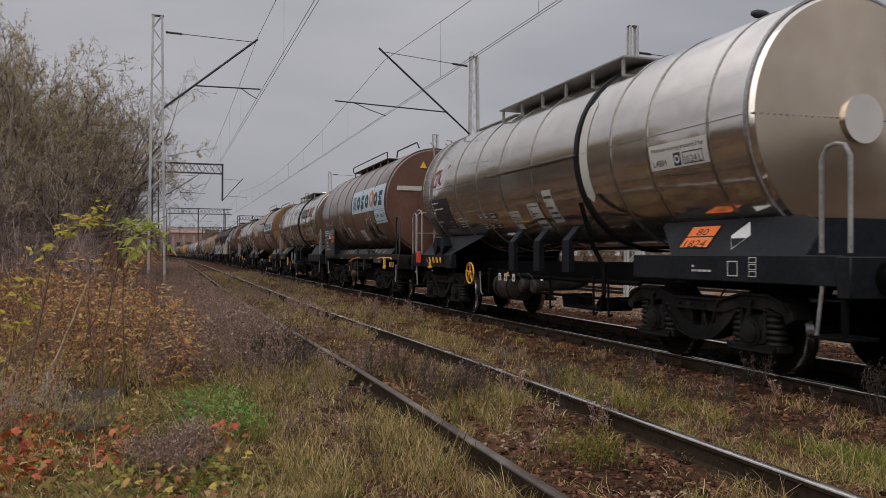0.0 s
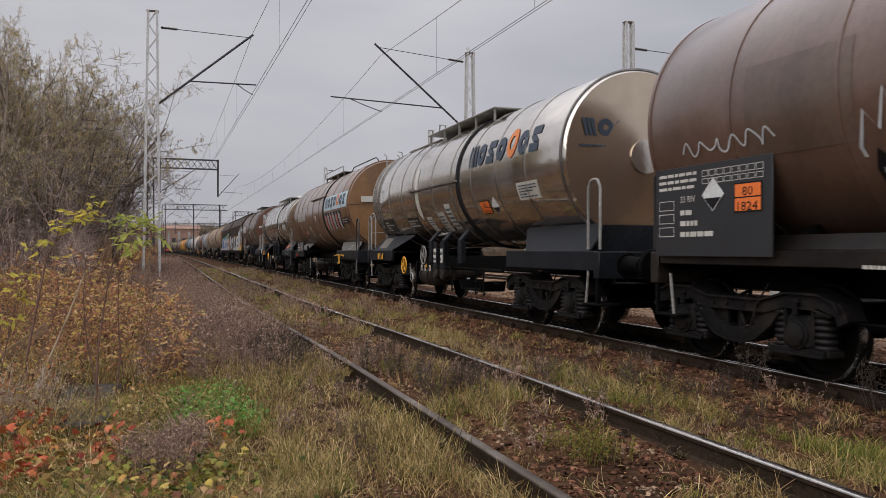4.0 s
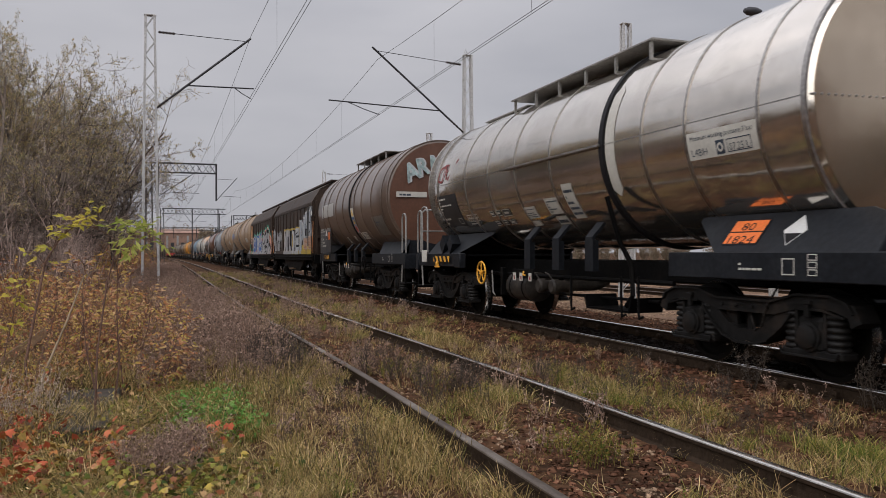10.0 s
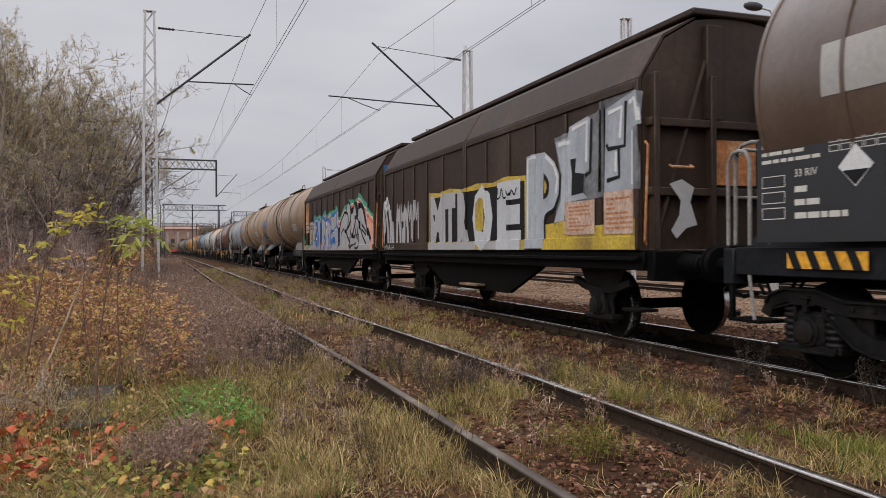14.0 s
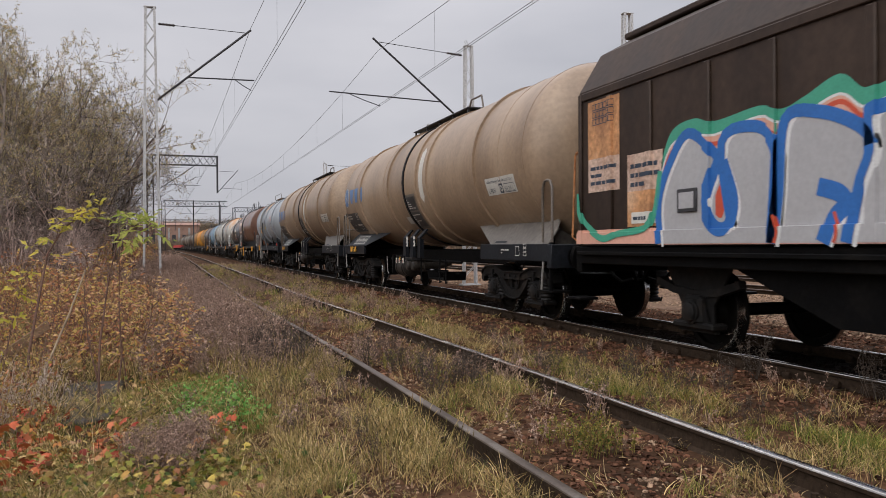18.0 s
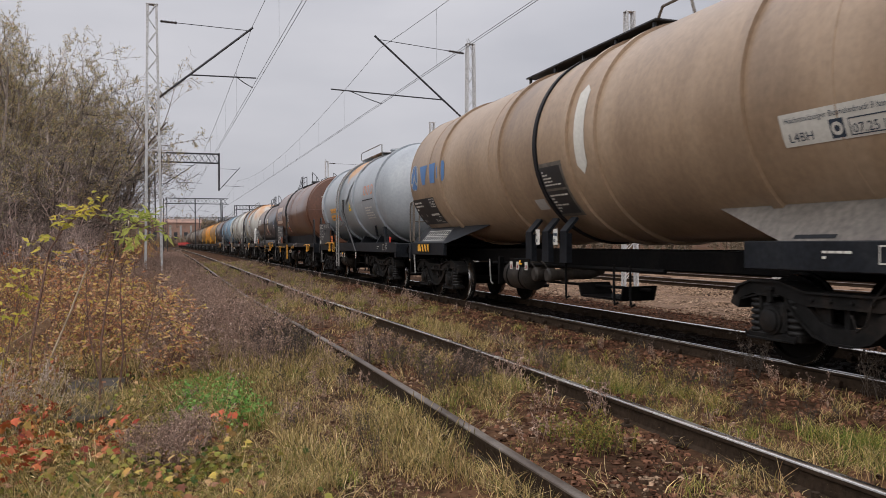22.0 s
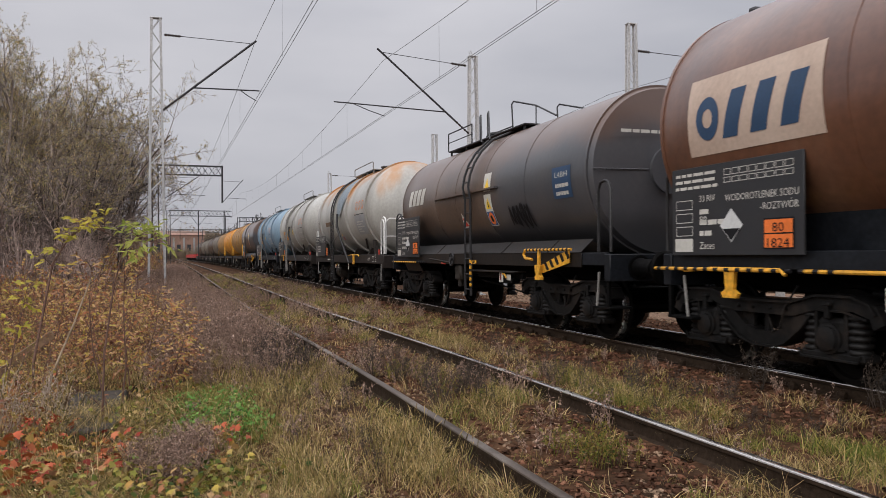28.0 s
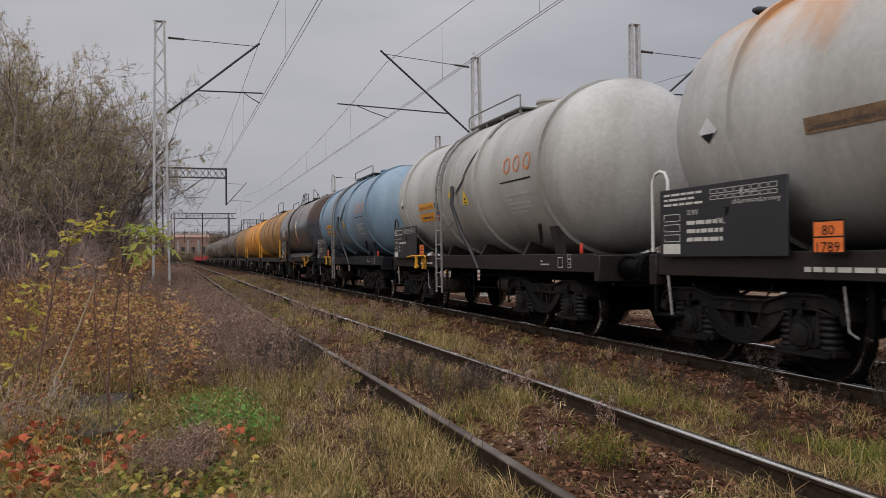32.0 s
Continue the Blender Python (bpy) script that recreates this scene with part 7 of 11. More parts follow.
class RibWall(Wall):
    """A ribbed side: paint follows the panels, the ribs and the bottom rail."""

    def __init__(self, parent, x, ribs):
        self.shell, self.x, self.ribs = parent, x, ribs

    def put(self, name, shape, y, h, mat, lift=0.004, label=""):
        bm = bmesh.new()
        vs = [bm.verts.new((y - a, h + b, 0)) for a, b, d in shape.v]
        for f in shape.f:
            bm.faces.new([vs[i] for i in f])
        lo, hi = min(v.co.x for v in bm.verts), max(v.co.x for v in bm.verts)
        cuts = [((r + e, 0, 0), (1, 0, 0)) for r in self.ribs for e in (-0.056, -0.05, 0.05, 0.056) if lo < r + e < hi]
        if min(v.co.y for v in bm.verts) < 1.405 < max(v.co.y for v in bm.verts):
            cuts += [((0, 1.41, 0), (0, 1, 0)), ((0, 1.404, 0), (0, 1, 0))]
        for at, way in cuts:
            bmesh.ops.bisect_plane(bm, geom=bm.verts[:] + bm.edges[:] + bm.faces[:], plane_co=at, plane_no=way)
        bm.verts.index_update()
        q = Shape()
        for v in bm.verts:
            proud = 0.036 if any(abs(v.co.x - r) < 0.053 for r in self.ribs) else 0.031 if v.co.y < 1.407 else 0.0
            q.v.append((self.x - lift - proud, v.co.x, v.co.y))
        q.f = [tuple(v.index for v in f.verts) for f in bm.faces]
        bm.free()
        return part(name, q, M[mat], self.shell, label, smooth=0)


def curve(pts, n=5):
    """Rounds a chain of points."""
    q, out = [pts[0]] + list(pts) + [pts[-1]], []
    for i in range(len(q) - 3):
        for k in range(n):
            t = k / n
            out.append(tuple(0.5 * (2 * q[i + 1][c] + (q[i + 2][c] - q[i][c]) * t + (2 * q[i][c] - 5 * q[i + 1][c] + 4 * q[i + 2][c] - q[i + 3][c]) * t * t + (3 * q[i + 1][c] - q[i][c] - 3 * q[i + 2][c] + q[i + 3][c]) * t ** 3) for c in (0, 1)))
    return out + [pts[-1]]


def edges_of(f, r):
    return (f + 0.24, -0.06, 0.06, r - 0.24)


# Graffiti follows panels and ribs; along runs from the rear to the front, heights are above the rail.
g1 = RibWall(u1, -1.372, RIBS_1 + edges_of(u1f, u1r))


def paint(face, kind, pts, mat, lift, label="", wide=None, smooth=True):
    """A sprayed field, or with wide a sprayed line."""
    shape = stroke(pts, wide, smooth=smooth) if wide else polygon(curve(pts) if smooth else pts, strip=0.4)
    face.put(kind, shape, 0.0, 0.0, mat, lift, label)


paint(g1, "graffiti_fill", [(-2.25, 1.24), (2.75, 1.24), (2.75, 2.44), (1.9, 2.49), (1.4, 2.43), (0.6, 2.48), (-0.1, 2.42), (-0.9, 2.50), (-1.5, 2.44), (-2.25, 2.50)], "spray_yellow", 0.004, "yellow sprayed ground of graffiti", smooth=False)
paint(g1, "graffiti_fill", [(-2.15, 1.40), (2.70, 1.40), (2.70, 2.36), (-2.15, 2.36)], "spray_black", 0.006, "black ground behind sprayed letters", smooth=False)
paint(g1, "graffiti_fill", [(3.36, 1.24), (5.92, 1.24), (5.92, 1.62), (5.0, 1.56), (4.2, 1.66), (3.36, 1.62)], "spray_yellow", 0.004, "yellow sprayed ground of graffiti", smooth=False)
for ch, at, w in (("M", -2.12, 0.98), ("T", -1.16, 0.62), ("R", -0.42, 0.72), ("O", 0.40, 0.98), ("E", 1.58, 0.98)):
    g1.put("graffiti", words(ch, 1.42, w, 0.0, 0.0, 0.5, 0.10), -at, 1.34, "spray_white" if ch in "OE" else "spray_grey", 0.010, "silver sprayed block letter")
for k in range(5):
    paint(g1, "graffiti", [(-2.2 + 0.98 * k, 1.25), (-1.34 + 0.98 * k, 1.25), (-1.34 + 0.98 * k, 1.385), (-2.2 + 0.98 * k, 1.385)], "spray_grey", 0.008, smooth=False)
paint(g1, "graffiti_fill", [(0.55, 1.62), (0.95, 1.62), (0.98, 2.1), (0.75, 2.2), (0.55, 2.1)], "spray_yellow", 0.014)
paint(g1, "graffiti_line", [(1.5, 2.28), (1.62, 2.3), (1.58, 2.14), (1.72, 2.16), (1.78, 2.3), (1.86, 2.14), (1.98, 2.15), (2.0, 2.28), (2.12, 2.16), (2.2, 2.24), (2.32, 2.16), (2.4, 2.28)], "spray_black", 0.014, "thin black sprayed tag", 0.035)
# The tall pale letters, hazy at their edges, with white inner lines and black gaps.
paint(g1, "graffiti_haze", [(5.05, 2.0), (6.0, 1.98), (5.98, 2.75), (6.06, 3.16), (5.6, 3.28), (5.1, 3.2)], "spray_haze", 0.004, "thin grey spray haze", smooth=False)
paint(g1, "graffiti_haze", [(3.72, 1.6), (4.2, 1.9), (5.16, 1.94), (5.2, 3.1), (4.6, 3.06), (4.2, 2.92), (3.74, 2.9), (3.94, 2.3)], "spray_haze", 0.004, smooth=False)
paint(g1, "graffiti", [(2.74, 1.26), (3.40, 1.26), (3.42, 1.76), (3.72, 1.87), (3.88, 2.07), (3.91, 2.34), (3.74, 2.56), (3.43, 2.73), (3.14, 2.74), (2.79, 2.73), (2.76, 2.05)], "spray_pale", 0.008, "pale silver sprayed block letter", smooth=False)
paint(g1, "graffiti_gap", [(3.40, 2.42), (3.57, 2.27), (3.54, 2.07), (3.38, 2.01)], "spray_black", 0.012)
paint(g1, "graffiti_gap", [(3.43, 2.32), (3.50, 2.22), (3.47, 2.12), (3.42, 2.10)], "spray_yellow", 0.015)
paint(g1, "graffiti", [(3.78, 2.84), (4.15, 2.84), (4.22, 3.0), (4.73, 3.07), (4.80, 3.03), (4.76, 2.34), (4.64, 2.29), (4.60, 2.03), (4.72, 1.95), (4.14, 1.92), (4.10, 1.66), (3.72, 1.64), (3.94, 1.95), (3.98, 2.33)], "spray_pale", 0.008, "pale silver sprayed block letter", smooth=False)
paint(g1, "graffiti_gap", [(4.24, 2.53), (4.41, 2.53), (4.38, 2.33), (4.64, 2.29), (4.60, 2.03), (4.27, 2.01), (4.29, 2.32)], "spray_black", 0.012, smooth=False)
paint(g1, "graffiti", [(5.16, 1.99), (5.90, 1.97), (5.90, 2.75), (6.03, 2.78), (5.96, 3.20), (5.66, 3.17), (5.2, 3.08)], "spray_pale", 0.008, "pale silver sprayed block letter", smooth=False)
paint(g1, "graffiti_line", [(5.69, 3.11), (5.66, 2.55), (5.27, 2.55), (5.23, 2.62)], "spray_black", 0.012, "black sprayed outline", 0.06, False)
paint(g1, "graffiti_line", [(5.52, 2.53), (5.53, 2.17), (5.23, 2.14)], "spray_black", 0.012, "black sprayed outline", 0.06, False)
paint(g1, "graffiti_line", [(4.84, 3.02), (4.80, 2.30), (4.66, 2.26)], "spray_black", 0.012, "black sprayed outline", 0.06, False)
paint(g1, "graffiti_line", [(3.93, 2.36), (3.90, 2.05), (3.74, 1.85), (3.44, 1.74), (3.43, 1.40)], "spray_black", 0.012, "black sprayed outline", 0.05)
for pts in ([(2.82, 1.42), (2.84, 2.68), (3.14, 2.69)], [(3.46, 2.67), (3.74, 2.50), (3.85, 2.30), (3.80, 2.08)], [(3.88, 2.78), (4.24, 2.78)], [(4.30, 2.95), (4.72, 3.0), (4.70, 2.45)], [(5.27, 3.02), (5.60, 3.05), (5.55, 2.66)], [(5.76, 3.08), (5.93, 3.10), (6.0, 2.82)], [(5.85, 2.72), (5.84, 2.05)], [(5.46, 2.5), (5.45, 2.24)]):
    paint(g1, "graffiti_line", pts, "white", 0.014, "white sprayed inner line", 0.06, False)
for i, (x0, x1, z0, z1) in enumerate(((4.14, 4.92, 1.45, 1.92), (5.16, 5.90, 1.44, 1.99))):
    paint(g1, "rust_plate", [(x0, z0), (x1, z0), (x1, z1), (x0, z1)], "faded_plate", 0.016, "faded pinkish notice plate", smooth=False)
    g1.put("lettering", bars((x1 - x0) * 0.84, (z1 - z0) * 0.8, 7, 20 + i), -x0 - (x1 - x0) * 0.08, z0 + (z1 - z0) * 0.1, "rust_patch", 0.019)
for i, x in enumerate((0.0, 0.42, 0.95, 1.5)):
    g1.put("graffiti", shift(stroke([(0.02, 0.0), (0.12, 0.95), (0.22, 0.5), (0.34, 0.9), (0.36, 0.05)], 0.08), x, 0), 4.9, 1.45, "spray_grey", 0.004, "thin silver sprayed strokes")
    g1.put("graffiti", shift(stroke([(0.02, 0.0), (0.1, 0.8), (0.3, 0.4), (0.34, 0.0)], 0.16), x, 0), 6.0 - i * 0.1, 1.42, "spray_grey", 0.006)
g1.put("graffiti", stroke([(0, 0), (0.3, 0.7), (0.6, 0.1), (0.5, 0.5), (0.1, 0.3)], 0.12), 6.05, 1.9, "spray_white", 0.010)
g1.put("graffiti", words("NYVEAH", 0.17, 0.85), 5.9, 1.25, "spray_white", 0.004)
warning_strip(Front(u1, u1f + 0.2), 0.75, 2.9, 0.3, 0.6, "sign_blue", 0.15)
Front(u1, u1f + 0.06).put("graffiti", polygon([(0.0, 0.62), (0.18, 0.68), (0.36, 0.58), (0.30, 0.40), (0.40, 0.12), (0.24, 0.08), (0.10, -0.05), (0.02, 0.05), (0.14, 0.24), (0.16, 0.42)]), -1.05, 1.42, "spray_grey", 0.01)

g2 = RibWall(u2, -1.372, RIBS_2 + edges_of(u2f, u2r))
WAVE = [(-4.05, 2.2), (-3.84, 2.54), (-3.45, 2.62), (-3.09, 2.54), (-2.44, 2.59), (-2.14, 2.51), (-1.85, 2.58), (-1.46, 2.70), (-1.21, 2.53), (-0.94, 2.56), (-0.51, 2.64), (-0.31, 2.57), (0.18, 2.65), (0.4, 2.64), (0.5, 2.78), (0.79, 2.69), (0.96, 2.46), (1.25, 2.36), (1.77, 2.62), (2.16, 2.70), (2.71, 2.87), (2.9, 2.78), (3.16, 2.83)]
WAVE += [(3.35, 2.77), (3.65, 2.84), (3.91, 2.85), (4.07, 2.97), (4.35, 2.87), (4.63, 2.72), (4.95, 2.62), (5.3, 2.40), (5.75, 2.25)]


def under_wave(drop):
    top = curve([(x, z - drop * (1 + 0.25 * math.sin(3.1 * x))) for x, z in WAVE])
    return [(-4.08, 1.24), (5.75, 1.24)] + top[::-1]


paint(g2, "graffiti_fill", under_wave(0.0), "spray_green", 0.004, "green sprayed edge of graffiti", smooth=False)
paint(g2, "graffiti_fill", under_wave(0.13), "spray_pink", 0.006, "salmon sprayed ground of graffiti", smooth=False)
paint(g2, "graffiti_line", [(x, z - 0.14 - 0.035 * math.sin(3.1 * x)) for x, z in WAVE], "white", 0.008, "white sprayed edge", 0.025)
paint(g2, "graffiti_line", [(x, z - 0.24) for x, z in WAVE], "spray_red", 0.008, "red sprayed line", 0.045)
# The blue-edged letters.
paint(g2, "graffiti", [(-4.06, 1.25), (0.95, 1.25), (1.10, 1.52), (1.09, 1.78), (0.91, 2.01), (0.71, 2.03), (0.61, 2.22), (0.69, 2.57), (0.18, 2.44), (-0.18, 2.41), (-0.45, 2.18), (-0.72, 2.31), (-1.13, 2.33), (-1.26, 2.25), (-1.68, 2.40), (-2.09, 2.40), (-2.19, 2.24), (-2.49, 2.39), (-2.98, 2.35), (-3.10, 2.18), (-3.55, 2.47), (-3.91, 2.19), (-4.06, 1.75)], "spray_grey", 0.010, "silver sprayed letters with blue edges", smooth=False)


def blue(pts, wide=0.12, smooth=True):
    paint(g2, "graffiti_line", pts, "spray_blue", 0.014, "blue sprayed outline", wide, smooth)
    if wide < 0.2:
        paint(g2, "graffiti_line", [(x + 0.085, z - 0.035) for x, z in pts], "white", 0.012, "white sprayed inner line", 0.045, smooth)


blue([(-4.06, 1.25), (-4.09, 1.75), (-3.86, 2.19), (-3.53, 2.47), (-3.10, 2.21), (-2.98, 2.06)])
blue([(-3.04, 2.10), (-3.24, 1.71), (-3.11, 1.44), (-2.90, 1.42), (-2.80, 1.69), (-2.96, 2.10)], 0.15)
paint(g2, "graffiti_fill", [(-3.08, 1.55), (-2.98, 1.52), (-2.92, 1.72), (-2.99, 1.88), (-3.08, 1.75)], "spray_red", 0.012)
blue([(-2.84, 1.42), (-2.98, 2.30), (-2.49, 2.40), (-2.21, 2.19), (-2.19, 1.89), (-2.25, 1.25)])
blue([(-2.25, 1.25), (-2.17, 1.72), (-2.09, 2.40), (-1.68, 2.41), (-1.26, 2.23), (-1.14, 2.04), (-1.26, 1.72), (-1.37, 1.25)])
blue([(-1.70, 1.75), (-1.47, 1.68), (-1.40, 1.58), (-1.52, 1.46), (-1.62, 1.25)], 0.16)
blue([(-1.13, 2.05), (-1.13, 2.33), (-0.72, 2.32), (-0.38, 2.16), (-0.28, 2.05), (-0.45, 1.68), (-0.42, 1.50), (-0.10, 1.46)])
blue([(-0.84, 1.78), (-0.70, 1.66), (-0.73, 1.52), (-0.68, 1.25)], 0.16)
blue([(-0.45, 1.60), (-0.20, 1.47), (-0.26, 1.25)], 0.16)
blue([(-0.45, 2.18), (-0.18, 2.40), (0.18, 2.46), (0.69, 2.57), (0.61, 2.22), (0.64, 2.06)], smooth=False)
blue([(0.64, 2.06), (0.29, 1.96), (-0.02, 1.88)], 0.07)
blue([(0.66, 2.04), (0.91, 2.0), (1.09, 1.82), (1.11, 1.59), (0.95, 1.25)])
blue([(-0.16, 1.44), (0.15, 1.60), (0.36, 1.55), (0.28, 1.48)], 0.2)
paint(g2, "graffiti_fill", [(-0.14, 1.80), (0.08, 1.80), (0.10, 1.95), (-0.10, 1.97)], "spray_blue", 0.014)
for x in (-1.52, -0.68, -2.22):
    paint(g2, "graffiti_line", [(x, 1.52), (x + 0.05, 1.36), (x + 0.02, 1.25)], "spray_red", 0.016, "red sprayed line", 0.035)
# The black-edged letters.
paint(g2, "graffiti", [(1.13, 1.25), (5.5, 1.25), (5.3, 1.62), (4.95, 2.0), (4.62, 2.38), (4.39, 2.55), (4.2, 2.59), (3.93, 2.45), (3.71, 2.28), (3.60, 2.72), (3.47, 2.75), (3.22, 2.62), (2.92, 2.39), (2.81, 2.64), (2.59, 2.76), (2.28, 2.68), (2.20, 2.49), (1.86, 2.43), (1.49, 2.31), (1.17, 1.96)], "spray_grey", 0.010, "silver sprayed letters with black edges", smooth=False)


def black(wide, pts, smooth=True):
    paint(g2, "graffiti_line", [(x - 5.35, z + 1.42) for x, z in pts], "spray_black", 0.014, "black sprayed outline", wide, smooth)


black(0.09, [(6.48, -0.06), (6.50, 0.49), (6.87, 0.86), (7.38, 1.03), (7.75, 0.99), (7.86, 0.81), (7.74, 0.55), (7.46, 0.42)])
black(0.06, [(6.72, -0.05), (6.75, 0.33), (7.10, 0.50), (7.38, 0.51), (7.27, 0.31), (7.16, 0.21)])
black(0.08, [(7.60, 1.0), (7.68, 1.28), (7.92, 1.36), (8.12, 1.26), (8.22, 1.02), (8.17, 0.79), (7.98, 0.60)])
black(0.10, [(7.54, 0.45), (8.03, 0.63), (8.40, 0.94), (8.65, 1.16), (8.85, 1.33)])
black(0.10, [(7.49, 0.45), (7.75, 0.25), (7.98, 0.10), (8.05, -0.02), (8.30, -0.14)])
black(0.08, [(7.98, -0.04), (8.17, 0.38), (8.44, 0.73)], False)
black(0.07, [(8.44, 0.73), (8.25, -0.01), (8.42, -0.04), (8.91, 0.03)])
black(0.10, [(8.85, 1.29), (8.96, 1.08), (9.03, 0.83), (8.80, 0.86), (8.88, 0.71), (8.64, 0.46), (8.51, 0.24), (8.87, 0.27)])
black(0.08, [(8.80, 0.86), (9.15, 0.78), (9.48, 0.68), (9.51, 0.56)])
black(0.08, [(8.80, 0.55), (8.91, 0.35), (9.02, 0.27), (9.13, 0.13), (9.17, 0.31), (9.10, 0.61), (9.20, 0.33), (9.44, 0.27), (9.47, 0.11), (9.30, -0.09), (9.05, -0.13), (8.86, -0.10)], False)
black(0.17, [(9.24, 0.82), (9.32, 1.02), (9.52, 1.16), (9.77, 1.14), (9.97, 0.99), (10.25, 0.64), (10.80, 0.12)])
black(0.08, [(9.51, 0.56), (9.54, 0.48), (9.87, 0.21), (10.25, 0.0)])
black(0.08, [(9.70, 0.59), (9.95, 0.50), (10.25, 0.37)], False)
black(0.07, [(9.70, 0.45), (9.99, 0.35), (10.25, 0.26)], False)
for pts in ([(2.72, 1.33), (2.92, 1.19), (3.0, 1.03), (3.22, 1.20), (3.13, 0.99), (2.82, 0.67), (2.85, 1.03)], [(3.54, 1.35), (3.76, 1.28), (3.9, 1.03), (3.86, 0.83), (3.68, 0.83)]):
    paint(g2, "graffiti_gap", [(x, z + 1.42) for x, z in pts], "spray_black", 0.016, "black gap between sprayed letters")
# Faded panels with load lettering near the rear edge, and the pocket for papers.
for x0, x1, z0, z1, mat in ((-5.74, -4.95, 2.40, 3.18, "rust_panel"), (-5.74, -4.95, 1.95, 2.40, "faded_plate"), (-4.77, -4.02, 1.90, 2.36, "faded_plate"), (-4.77, -4.02, 1.46, 1.90, "rust_panel")):
    paint(g2, "lettered_panel", [(x0, z0), (x1, z0), (x1, z1), (x0, z1)], mat, 0.004, "faded orange-brown lettered panel", smooth=False)
g2.put("load_table", join(*[shift(ring_box(0.09, 0.085, 0.010), 0.09 * (i % 6), 0.1 * (i // 6)) for i in range(18)]), 5.62, 2.85, "ink", 0.008)
g2.put("lettering", bars(0.66, 0.30, 3, 24), 5.67, 2.03, "ink", 0.008)
g2.put("lettering", bars(0.62, 0.34, 3, 25), 4.70, 1.94, "ink", 0.008)
paint(g2, "notice", [(-4.68, 1.50), (-4.14, 1.50), (-4.14, 1.64), (-4.68, 1.64)], "off_white", 0.008, "white notice", smooth=False)
g2.put("notice_lettering", bars(0.46, 0.09, 1, 26), 4.64, 1.53, "ink", 0.011)
paint(g2, "graffiti_fill", [(-6.03, 1.25), (-4.05, 1.25), (-4.05, 1.44), (-6.03, 1.44)], "spray_pink", 0.004, smooth=False)
paint(g2, "graffiti_line", [(-5.98, 1.95), (-5.90, 1.62), (-5.6, 1.42), (-5.3, 1.32), (-4.96, 1.38), (-4.37, 1.44), (-4.18, 1.62), (-4.06, 2.1)], "spray_green", 0.014, "green sprayed edge", 0.09)
pocket = part("paper_pocket", Shape().box(-1.405, -1.374, 3.38, 3.72, 1.60, 1.86, 0.006), M["mast_dark"], u2, "small framed pocket for papers")
part("pocket_mesh", Shape().box(-1.410, -1.406, 3.42, 3.68, 1.64, 1.82), M["spray_grey"], pocket)
warning_strip(Front(u2, u2f + 0.2), -1.15, 3.0, 0.3, 0.62, "sign_blue", 0.06)


